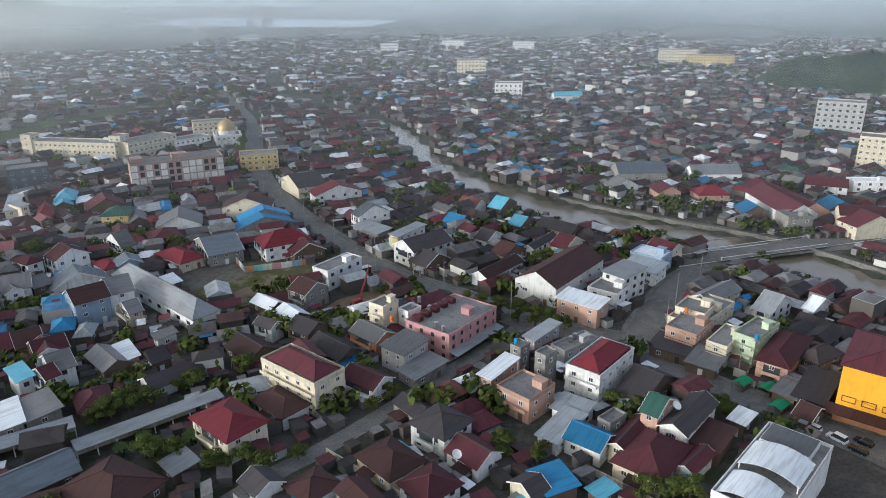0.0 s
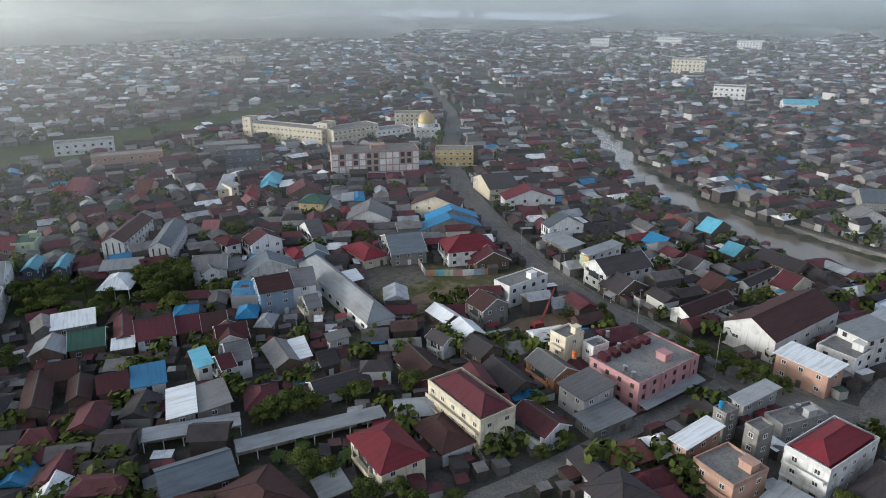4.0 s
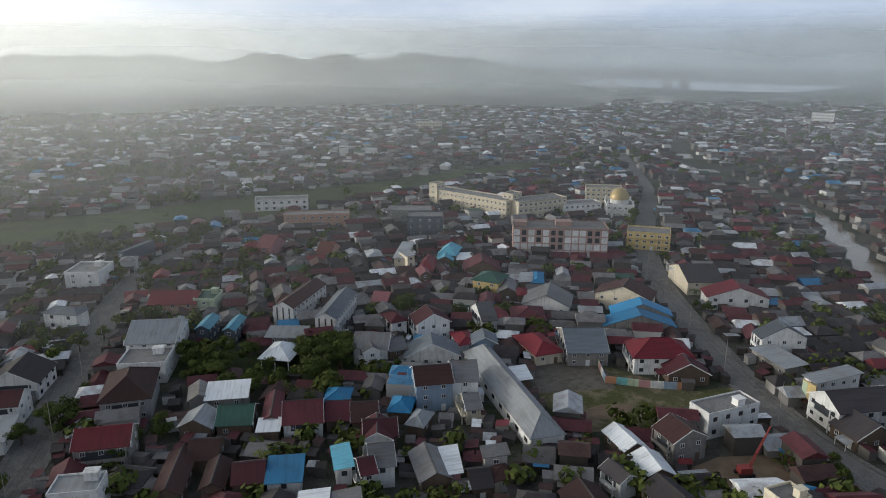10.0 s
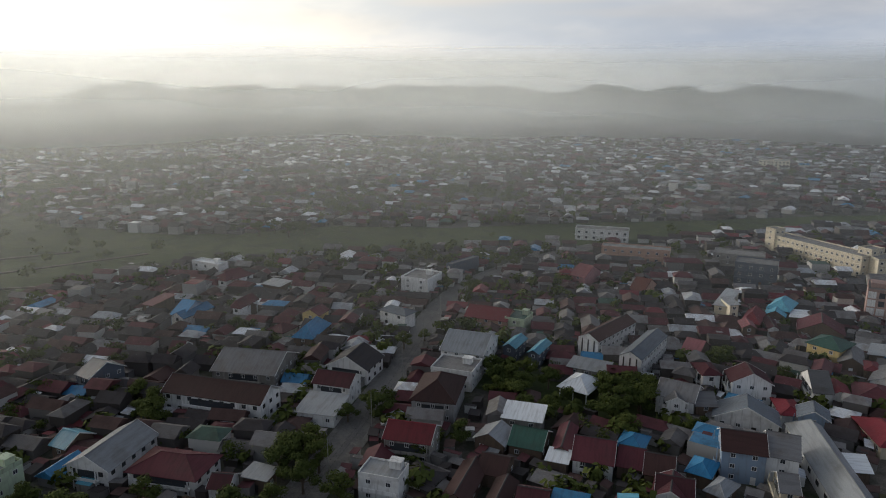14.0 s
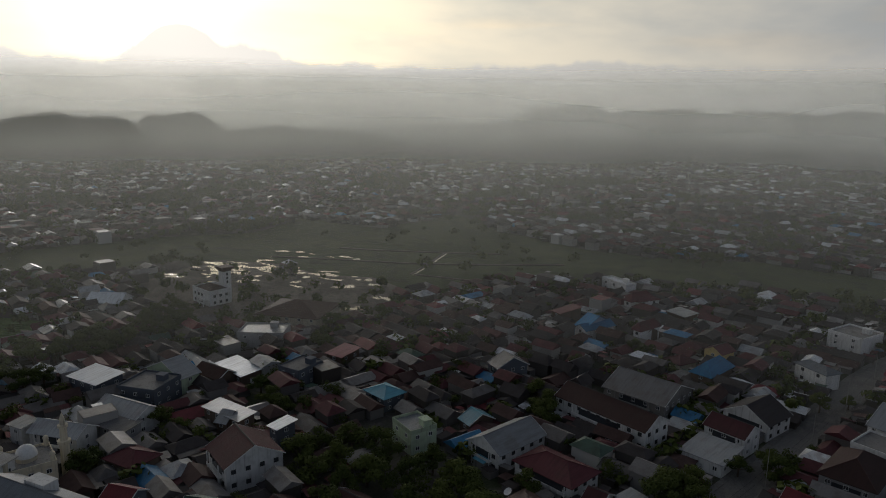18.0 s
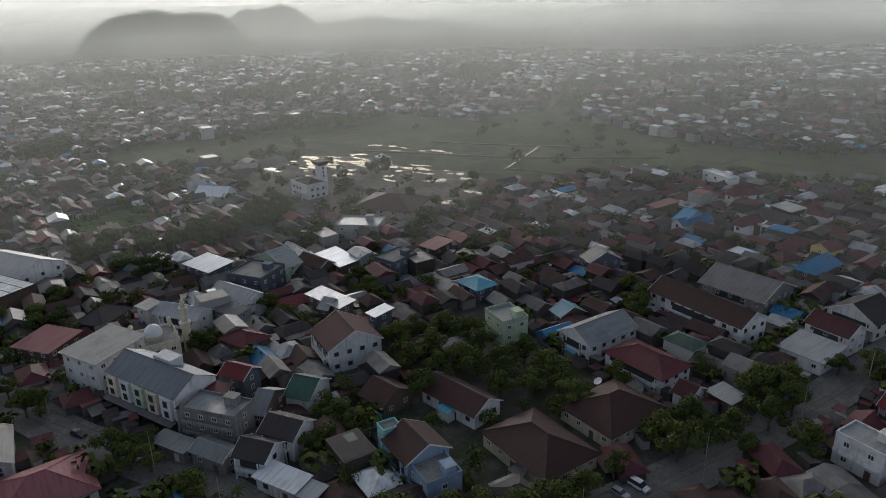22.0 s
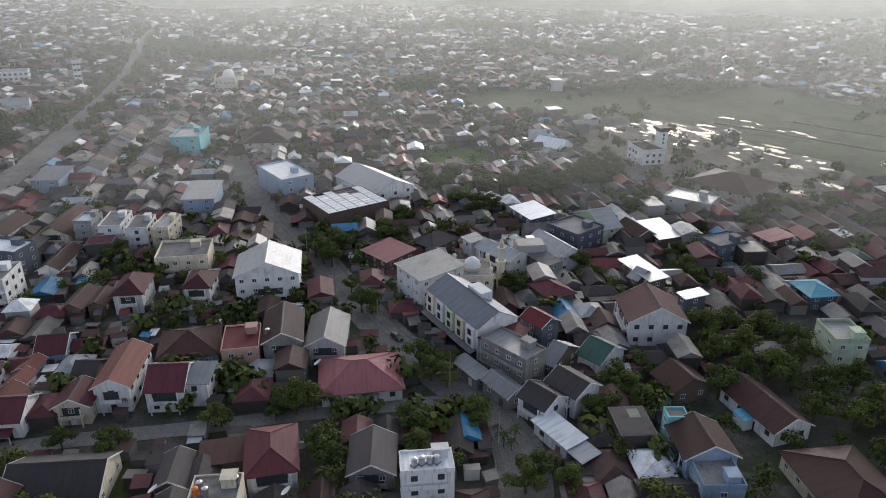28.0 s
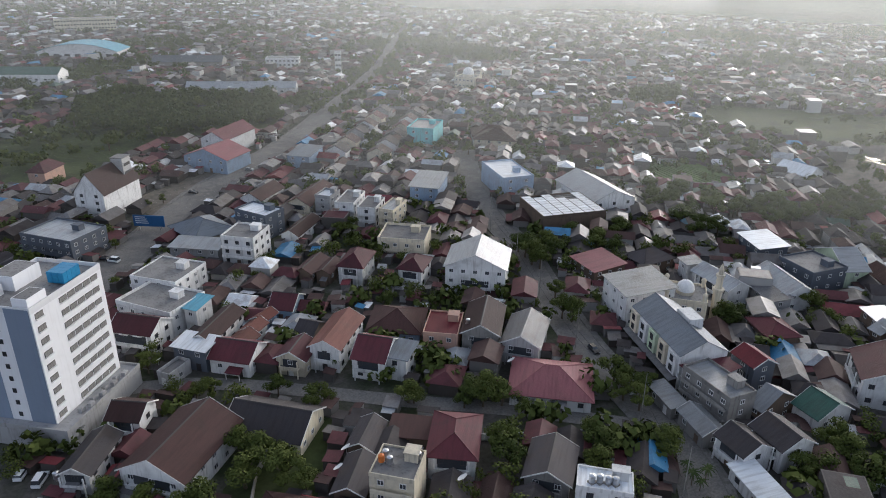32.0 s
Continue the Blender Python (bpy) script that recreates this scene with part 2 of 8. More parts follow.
def ground_material(name, a, b_col, c_col, scale):
    m, t, b = material(name, 0.95, 0.0, 0.2)
    at = t.add("NewGeometry").outputs["Position"]
    n1, n2, n3 = t.noise(at, scale, 5.0, 0.6), t.noise(at, scale * 6, 4.0), t.noise(at, scale * 40, 3.0)
    c = t.mix(t.span(n1, 0.40, 0.60), a, b_col)
    c = t.mix(t.span(n2, 0.45, 0.68, 0.0, 0.8), c, c_col)
    c = t.mix(0.35, c, t.ramp(n3, (0.3, 0.1), (0.7, 0.75)), "OVERLAY")
    t.put(c, b.inputs["Base Color"])
    bump(t, b, n2, 0.5, 0.4)
    return m


GROUND = ground_material("ground_mixed", (0.072, 0.068, 0.060), (0.040, 0.050, 0.024), (0.11, 0.10, 0.09), 0.03)
GRASS = ground_material("swamp_grass", (0.040, 0.056, 0.018), (0.062, 0.078, 0.028), (0.024, 0.032, 0.015), 0.014)
FIELD = ground_material("worn_grass", (0.085, 0.090, 0.030), (0.10, 0.095, 0.05), (0.24, 0.19, 0.13), 0.035)
DIRT = ground_material("packed_dirt", (0.17, 0.15, 0.125), (0.12, 0.105, 0.09), (0.08, 0.08, 0.06), 0.06)
ASPHALT = ground_material("asphalt", (0.175, 0.168, 0.158), (0.135, 0.13, 0.123), (0.21, 0.195, 0.175), 0.05)
PAVING = ground_material("paving", (0.21, 0.20, 0.185), (0.15, 0.145, 0.135), (0.12, 0.115, 0.1), 0.15)
FOREST = ground_material("forest_cover", (0.020, 0.034, 0.012), (0.045, 0.060, 0.022), (0.014, 0.022, 0.010), 0.02)

WATER, _t, _b = material("river_water", 0.16, 0.0, 0.5)
_p = _t.add("NewGeometry").outputs["Position"]
_t.put(_t.mix(_t.span(_t.noise(_p, 0.02, 4.0), 0.35, 0.65), (0.155, 0.125, 0.088), (0.19, 0.155, 0.115)), _b.inputs["Base Color"])
bump(_t, _b, _t.noise(_p, 0.6, 3.0), 0.12, 0.15)
POOL, _t, _b = material("still_water", 0.05, 0.0, 0.6)
_b.inputs["Base Color"].default_value = (0.03, 0.032, 0.028, 1)

# random colours for houses too small to be picked apart: dull tile, rusty and bright sheet metal
def far_roofs(name, *kinds):
    """kinds: share of the roofs, colour, roughness."""
    m, t, b = material(name, 0.8, 0.0, 0.4)
    r = t.add("NewGeometry").outputs["Random Per Island"]
    col, gloss = t.add("ValToRGB", in0=r), t.add("ValToRGB", in0=r)
    at = 0.0
    for i, (share, colour, rough) in enumerate(kinds):
        for n, v in ((col, colour), (gloss, (rough, rough, rough))):
            n.color_ramp.interpolation = "CONSTANT"
            e = n.color_ramp.elements[i] if i < 2 else n.color_ramp.elements.new(at)
            e.position, e.color = at, (*v, 1)
        at += share
    where = t.add("NewGeometry").outputs["Position"]
    g, fine = t.noise(where, 0.35, 4.0), t.noise(t.vec("MULTIPLY", where, (1.0, 1.0, 3.0)), 2.2, 3.0)
    c = t.mix(t.span(g, 0.4, 0.68, 0.0, 0.65), col.outputs[0], t.mix(1.0, col.outputs[0], (0.52, 0.44, 0.40), "MULTIPLY"))
    c = t.mix(t.span(fine, 0.42, 0.66, 0.0, 0.5), c, t.mix(1.0, c, (1.45, 1.4, 1.35), "MULTIPLY"))
    t.put(c, b.inputs["Base Color"])
    t.put(gloss.outputs[0], b.inputs["Roughness"])
    bump(t, b, t.math("ADD", fine, g), 0.35, 0.12)
    return m


TOWN_ROOF = far_roofs("town_roofs", (0.30, (0.038, 0.033, 0.035), 0.8), (0.19, (0.082, 0.022, 0.028), 0.75), (0.16, (0.060, 0.032, 0.029), 0.8), (0.10, (0.10, 0.095, 0.095), 0.6), (0.11, (0.17, 0.165, 0.165), 0.5),
                      (0.05, (0.31, 0.33, 0.35), 0.4), (0.03, (0.64, 0.67, 0.70), 0.45), (0.02, (0.04, 0.17, 0.33), 0.5), (0.03, (0.14, 0.022, 0.030), 0.6), (0.01, (0.04, 0.08, 0.06), 0.6))
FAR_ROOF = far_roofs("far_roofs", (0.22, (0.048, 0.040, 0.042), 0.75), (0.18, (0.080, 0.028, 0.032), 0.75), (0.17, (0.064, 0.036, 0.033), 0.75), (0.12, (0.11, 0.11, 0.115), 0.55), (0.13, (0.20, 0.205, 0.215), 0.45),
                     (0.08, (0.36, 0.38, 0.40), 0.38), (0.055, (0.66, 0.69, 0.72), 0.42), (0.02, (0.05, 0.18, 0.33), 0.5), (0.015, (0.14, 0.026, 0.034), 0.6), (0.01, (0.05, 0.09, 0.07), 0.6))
FAR_WALL, _t, _b = material("far_walls", 0.85)
_r = _t.add("NewGeometry").outputs["Random Per Island"]
_w = _t.ramp(_r, (0.0, (0.05, 0.042, 0.036)), (0.5, (0.10, 0.092, 0.086)), (0.82, (0.21, 0.20, 0.19)), (1.0, (0.58, 0.57, 0.54)))
_t.put(_w, _b.inputs["Base Color"])

# ---- mesh tools ----
def mesh_of(name, verts, faces, mats, slots=None, smooth=False):
    me = bpy.data.meshes.new(name)
    me.from_pydata([tuple(v) for v in verts], [], faces)
    for m in mats:
        me.materials.append(m)
    if slots is not None:
        me.polygons.foreach_set("material_index", slots)
    if smooth:
        me.polygons.foreach_set("use_smooth", [True] * len(faces))
    me.update()
    return me


def part(name, data, parent, label="", at=None):
    """One mesh as a part under a thing."""
    ob = new(name, data)
    ob.parent = parent
    if at is not None:
        ob.matrix_basis = at
    if label:
        tagged(ob, label)
    return ob


def thing(name, m, label, category, group=""):
    ob = new(name)
    ob.empty_display_size = 0.5
    ob.matrix_basis = m
    return tagged(ob, label, category, group)


BOX_F = [(0, 3, 2, 1), (4, 5, 6, 7), (0, 1, 5, 4), (1, 2, 6, 5), (2, 3, 7, 6), (3, 0, 4, 7)]


class Shape:
    """Collects boxes, prisms and tubes into one mesh."""

    def __init__(self):
        self.v, self.f, self.s = [], [], []

    def raw(self, verts, faces, slot=0):
        k = len(self.v)
        self.v += [tuple(v) for v in verts]
        self.f += [tuple(i + k for i in q) for q in faces]
        self.s += [slot] * len(faces)
        return self

    def box(self, x0, y0, z0, x1, y1, z1, slot=0):
        return self.raw([(x0, y0, z0), (x1, y0, z0), (x1, y1, z0), (x0, y1, z0), (x0, y0, z1), (x1, y0, z1), (x1, y1, z1), (x0, y1, z1)], BOX_F, slot)

    def hexa(self, lower, upper, slot=0):
        """A block from four lower and four upper corners."""
        return self.raw(list(lower) + list(upper), BOX_F, slot)

    def tube(self, x, y, z0, z1, r0, r1=None, n=10, slot=0):
        r1 = r0 if r1 is None else r1
        ring = [(math.cos(i * 2 * math.pi / n), math.sin(i * 2 * math.pi / n)) for i in range(n)]
        v = [(x + r0 * c, y + r0 * s, z0) for c, s in ring] + [(x + r1 * c, y + r1 * s, z1) for c, s in ring]
        f = [(i, (i + 1) % n, n + (i + 1) % n, n + i) for i in range(n)] + [tuple(range(n - 1, -1, -1)), tuple(range(n, 2 * n))]
        return self.raw(v, f, slot)

    def dome(self, x, y, z, r, tall=1.0, n=14, slot=0):
        v, f = [], []
        for j in range(7):
            a = j * math.pi / 12.4
            v += [(x + r * math.cos(a) * math.cos(i * 2 * math.pi / n), y + r * math.cos(a) * math.sin(i * 2 * math.pi / n), z + r * tall * math.sin(a)) for i in range(n)]
        for j in range(6):
            f += [(j * n + i, j * n + (i + 1) % n, (j + 1) * n + (i + 1) % n, (j + 1) * n + i) for i in range(n)]
        f.append(tuple(range(6 * n, 7 * n)))
        return self.raw(v, f, slot)

    def mesh(self, name, *mats, smooth=False):
        return mesh_of(name, self.v, self.f, mats, self.s, smooth)


# ---- the plan: river, roads, open land (metres) ----
def spaced(line, step):
    out = []
    for (x0, y0), (x1, y1) in zip(line, line[1:]):
        n = max(1, int(math.hypot(x1 - x0, y1 - y0) / step))
        out += [(x0 + (x1 - x0) * i / n, y0 + (y1 - y0) * i / n) for i in range(n)]
    return out + [line[-1]]


def rounded(line, times=2):
    for _ in range(times):
        new_line = [line[0]]
        for (x0, y0), (x1, y1) in zip(line, line[1:]):
            new_line += [(x0 * .75 + x1 * .25, y0 * .75 + y1 * .25), (x0 * .25 + x1 * .75, y0 * .25 + y1 * .75)]
        line = new_line + [line[-1]]
    return line


RIVER = rounded([(230, 120), (185, 180), (157, 226), (139, 255), (125, 273), (105, 285), (85, 300), (64, 316), (42, 338), (28, 362), (11, 388), (-2, 415), (-13, 454), (-24, 499), (-34, 541),
                 (-68, 594), (-105, 643), (-155, 726), (-190, 800), (-210, 900)])
RIVER_W = 12.0      # half width, less upstream


def river_half(x, y):
    return RIVER_W - 4.5 * min(1.0, max(0.0, (y - 320) / 100))


ROADS = {   # name: line, half width
    "road_market": (rounded([(130, 100), (101, 134), (91, 147), (76, 158), (64, 173), (59, 190), (68, 206), (85, 234), (107, 255), (127, 264), (148, 270), (186, 276), (300, 290)]), 4.5),
    "road_avenue": (rounded([(59, 187), (32, 198), (25, 203), (6, 223), (-12, 236), (-26, 252), (-44, 278), (-61, 306), (-77, 333), (-95, 368), (-112, 413), (-129, 472), (-149, 553), (-181, 630), (-240, 760)]), 4.2),
    "road_west": (rounded([(-90, 10), (-112, 40), (-131, 64), (-152, 90), (-170, 110), (-193, 133), (-218, 157), (-248, 184), (-275, 210), (-297, 238), (-312, 270), (-324, 310), (-330, 360)]), 4.2),
    "road_east": (rounded([(-90, 10), (-112, -2), (-122, -10), (-129, -27), (-137, -58), (-143, -73), (-155, -100), (-165, -120), (-175, -150), (-187, -178), (-202, -207), (-225, -245)]), 4.0),
    "road_boulevard": (rounded([(0, -140), (-36, -180), (-55, -204), (-85, -245), (-114, -272), (-146, -301), (-177, -335), (-200, -364)]), 7.0),
    "road_boulevard_south": (rounded([(-196, -359), (-223, -393), (-266, -443), (-338, -536), (-432, -679), (-520, -800)]), 4.6),
    "street_hotel": (rounded([(-15, -112), (-37, -107), (-51, -98), (-64, -87), (-82, -70), (-104, -52), (-124, -32)]), 2.5),
    "lane": (rounded([(-50, 112), (-38, 127), (-29, 135), (-18, 147), (1, 170), (18, 190), (27, 202)]), 2.6),
}
SWAMP = [(-372, 20), (-360, -25), (-398, -30), (-430, -60), (-440, -120), (-395, -170), (-380, -230), (-440, -250), (-500, -180), (-530, -110), (-600, -90), (-560, -20), (-640, 40), (-560, 80), (-500, 130), (-478, 173),
         (-468, 248), (-424, 305), (-410, 345), (-388, 410), (-352, 490), (-310, 598), (-270, 690), (-255, 670), (-285, 560), (-309, 446), (-334, 358), (-364, 291), (-386, 217), (-411, 155), (-405, 90)]
PITCH = [(-99, 239), (-84, 257), (-50, 254), (-34, 269), (-31, 260), (-46, 236), (-69, 213), (-86, 222)]


def inside(p, poly):
    x, y, hit = p[0], p[1], False
    for (x0, y0), (x1, y1) in zip(poly, poly[1:] + poly[:1]):
        if (y0 > y) != (y1 > y) and x < (x1 - x0) * (y - y0) / (y1 - y0) + x0:
            hit = not hit
    return hit


def line_array(line):
    a = np.array(line)
    return a[:-1], a[1:] - a[:-1]


RIVER_A = line_array(RIVER)
ROAD_A = [(line_array(line), w) for line, w in ROADS.values()]


def off_line(x, y, arr):
    p, d = arr
    q = np.array((x, y)) - p
    k = np.clip((q * d).sum(1) / (d * d).sum(1), 0, 1)
    return float(np.hypot(*(q - d * k[:, None]).T).min())


def beside(line, shift):
    out = []
    for (x0, y0), (x1, y1) in zip(line, line[1:]):
        k = math.hypot(x1 - x0, y1 - y0)
        out.append((x0 - (y1 - y0) / k * shift, y0 + (x1 - x0) / k * shift))
    return out


BANK_A = line_array(beside(RIVER[3:34], -(RIVER_W + 5.5)))


# ground: one sheet, sunk along the river, out to the horizon
def ground_height(x, y):
    d = off_line(x, y, RIVER_A)
    return -2.6 * min(1.0, max(0.0, (river_half(x, y) + 3.0 - d) / 5.0))


xs = [-5000, -3000, -1500, -900] + list(range(-700, -60, 40)) + list(range(-60, 236, 8)) + [260, 300, 400, 700, 1500, 3000, 5000]
ys = [-5000, -3000, -1500, -900] + list(range(-700, 100, 40)) + list(range(100, 580, 8)) + list(range(580, 960, 20)) + [1100, 1500, 3000, 5000]
gv = [(x, y, ground_height(x, y) if -260 < x < 260 and 90 < y < 930 else 0.0) for y in ys for x in xs]
nx = len(xs)
gf = [(j * nx + i, j * nx + i + 1, (j + 1) * nx + i + 1, (j + 1) * nx + i) for j in range(len(ys) - 1) for i in range(nx - 1)]
tagged(new("ground", mesh_of("ground", gv, gf, [GROUND], smooth=True)), "dusty urban ground with patches of grass and bare earth", "ground", kind="structure")


def strip(name, line, half, z, mat, label, category, thick=0.0, shift=0.0):
    """A ribbon along a line; with thick it gets sides."""
    v, f = [], []
    n = len(line)
    for i, (x, y) in enumerate(line):
        (x0, y0), (x1, y1) = line[max(0, i - 1)], line[min(n - 1, i + 1)]
        k = math.hypot(x1 - x0, y1 - y0)
        px, py = -(y1 - y0) / k, (x1 - x0) / k
        wide = half(x, y) if callable(half) else half
        for s in (shift - wide, shift + wide):
            v.append((x + px * s, y + py * s, z))
        if thick:
            for s in (shift - wide, shift + wide):
                v.append((x + px * s, y + py * s, z - thick))
    w = 4 if thick else 2
    for i in range(n - 1):
        a, b = i * w, (i + 1) * w
        f.append((a, b, b + 1, a + 1)[::-1])
        if thick:
            f += [(a, a + 2, b + 2, b), (a + 1, b + 1, b + 3, a + 3)]
    return tagged(new(name, mesh_of(name, v, f, [mat])), label, category, kind="structure")


strip("river", RIVER, lambda x, y: river_half(x, y) + 1.5, -1.5, WATER, "muddy brown river water between its banks", "river")
for k, (rname, (line, half)) in enumerate(ROADS.items()):
    z = 0.05 + 0.012 * k
    strip(rname, spaced(line, 12), half, z, ASPHALT, "worn grey asphalt road with dusty edges", "road")
    if half > 3:
        for s in (-1, 1):
            strip("pavement", spaced(line, 12), 0.9, z + 0.12, PAVING, "narrow grey concrete pavement along the road", "pavement", 0.2, s * (half + 0.9))


def patch(name, poly, z, mat, label, category):
    c = (sum(p[0] for p in poly) / len(poly), sum(p[1] for p in poly) / len(poly))
    me = bpy.data.meshes.new(name)
    bm = bmesh.new()
    face = bm.faces.new([bm.verts.new((x, y, z)) for x, y in poly])
    bmesh.ops.triangulate(bm, faces=[face])
    for q in bm.faces:
        if q.normal.z < 0:
            q.normal_flip()
    bm.to_mesh(me)
    bm.free()
    me.materials.append(mat)
    return tagged(new(name, me), label, category, kind="structure")


patch("marsh", SWAMP, 0.04, GRASS, "wet green marsh grass between the quarters", "marsh")
patch("playing_field", PITCH, 0.03, FIELD, "worn grass playing field with bare sandy patches", "field")

# ---- mist: thin curtains standing in for haze, denser with distance and by heading ----
MIST, _t, _b = material("mist", 1.0)
_t.t.nodes.clear()
_pos = _t.add("NewGeometry").outputs["Position"]
_sep = _t.add("SeparateXYZ", in0=_pos)
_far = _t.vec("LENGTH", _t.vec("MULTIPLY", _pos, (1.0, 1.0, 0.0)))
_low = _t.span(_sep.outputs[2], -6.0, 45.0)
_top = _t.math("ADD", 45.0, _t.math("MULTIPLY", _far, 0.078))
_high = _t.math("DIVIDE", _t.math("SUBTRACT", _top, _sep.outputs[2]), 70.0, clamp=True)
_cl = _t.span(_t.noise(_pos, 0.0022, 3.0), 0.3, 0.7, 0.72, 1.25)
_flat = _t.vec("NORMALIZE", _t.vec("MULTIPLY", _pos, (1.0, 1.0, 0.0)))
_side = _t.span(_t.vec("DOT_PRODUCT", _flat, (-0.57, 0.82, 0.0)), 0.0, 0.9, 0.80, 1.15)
# veiling glare imitated by extra curtain opacity towards the sun
_glare = _t.span(_t.vec("DOT_PRODUCT", _flat, (-0.90, -0.43, 0.0)), 0.66, 1.0, 0.0, 0.095)
_thick = _t.math("ADD", _t.math("ADD", _t.math("ADD", _t.math("MULTIPLY", _glare, _t.span(_far, 600.0, 1000.0, 1.0, 1.6)), 0.006), _t.span(_far, 1350.0, 1600.0, 0.0, 0.20)), _t.math("MULTIPLY", _side, _t.math("MULTIPLY", _t.math("POWER", _t.math("DIVIDE", _far, 2700.0), 0.8), 0.47)))
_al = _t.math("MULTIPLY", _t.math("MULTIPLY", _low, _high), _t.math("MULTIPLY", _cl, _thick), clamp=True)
_up = _t.add("CombineXYZ", in2=1.0).outputs[0]
_down = _t.add("CombineXYZ", in2=-1.0).outputs[0]
_d = _t.add("AddShader", in0=_t.add("BsdfDiffuse", in0=(0.90, 0.97, 0.97), Normal=_up), in1=_t.add("BsdfTranslucent", in0=(0.90, 0.97, 0.97), Normal=_down))
_tr = _t.add("BsdfTranslucent", in0=(0.98, 0.97, 0.91))
_sc = _t.add("MixShader", in0=0.62, in1=_d, in2=_tr)
_t.add("OutputMaterial", in0=_t.add("MixShader", in0=_al, in1=_t.add("BsdfTransparent"), in2=_sc))
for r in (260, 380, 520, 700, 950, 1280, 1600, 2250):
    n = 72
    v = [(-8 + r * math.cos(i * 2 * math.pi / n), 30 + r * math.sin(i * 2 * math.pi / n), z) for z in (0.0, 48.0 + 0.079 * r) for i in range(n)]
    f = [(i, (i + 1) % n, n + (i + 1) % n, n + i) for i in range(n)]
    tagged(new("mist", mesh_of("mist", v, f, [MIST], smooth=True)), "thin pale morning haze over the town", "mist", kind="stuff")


# ---- hills and wooded knolls ----
def hill(az, dist, width, depth, height, label, seed, lumps=0.35, canopy=3.5, round_off=6):
    n, m = 84, 20
    v = []
    for j in range(m + 1):
        for i in range(n + 1):
            u, w = i / n * 2 - 1, j / m * 2 - 1
            prof = max(0.0, 1 - abs(u) ** round_off) ** 0.8 * max(0.0, 1 - w * w)
            k = noise.fractal(Vector((u * 2.3 + seed, w * 1.2, seed)), 1.0, 2.0, 5)
            v.append((u * width / 2, w * depth / 2, -1 + height * prof * (1 + lumps * k) + (canopy * noise.noise(Vector((u * width / 14, w * depth / 14, seed)))) * min(1, prof * 4)))
    f = [(j * (n + 1) + i, j * (n + 1) + i + 1, (j + 1) * (n + 1) + i + 1, (j + 1) * (n + 1) + i) for j in range(m) for i in range(n)]
    ob = new("hill", mesh_of("hill", v, f, [FOREST], smooth=True))
    a = radians(az)
    ob.matrix_basis = pose(-8 - dist * math.sin(a), 30 + dist * math.cos(a), 0, 0, 0, az)
    return tagged(ob, label, "hill", kind="structure")


hill(73, 1950, 1000, 600, 88, "long wooded hill fading into mist", 1.0)
hill(54, 2050, 1100, 600, 84, "long wooded hill fading into mist", 2.0)
hill(36, 2200, 1020, 600, 84, "long wooded hill fading into mist", 3.0)
hill(91, 2050, 700, 500, 34, "long wooded hill fading into mist", 4.0)
KNOLLS = [hill(119.3, 1300, 280, 160, 70, "dark tree-covered knoll rising from the mist", 5.0, 0.10, 2.0, 4),
          hill(111.8, 1480, 210, 150, 68, "dark tree-covered knoll rising from the mist", 6.0, 0.12, 2.0, 3),
          hill(103, 1420, 440, 220, 44, "low wooded rise in the mist", 7.0, 0.22, 3.0, 3)]
hill(-35, 900, 300, 260, 30, "dark wooded rise behind the eastern quarter", 12.0, 0.3, 7.0)
hill(-16, 2300, 1600, 900, 26, "long wooded hill fading into mist", 8.0)
hill(130, 2700, 1600, 900, 45, "long wooded hill fading into mist", 10.0)
hill(160, 2700, 1600, 900, 50, "long wooded hill fading into mist", 11.0)
patch("wide_river", [(-900, 2300), (-500, 2150), (0, 2100), (600, 2150), (900, 2500), (500, 2700), (0, 2600), (-500, 2700), (-1000, 2900)], 0.06, POOL, "broad pale river in the far haze", "river")

# ---- building kit ----
TAKEN, OPEN = [], []
WINDOWS = {}
CARE = random.Random(11)
ROOF_WORD = {"maroon": "dark maroon", "red": "red", "brown": "dark brown", "dark": "blackened", "grey": "weathered grey", "zinc": "pale zinc", "white": "white", "blue": "blue", "cyan": "light blue",
             "green": "dark green", "brick": "brick-red", "pink": "faded pink", "slate": "slate-grey"}
WALL_WORD = {"wood": "weathered timber", "concrete": "bare concrete", "amber": "bright amber", "steel": "blue-grey"}
FORM_WORD = {"g": "gabled", "h": "hipped", "s": "lean-to", "f": "flat", "p": "hipped", "c": "vaulted"}


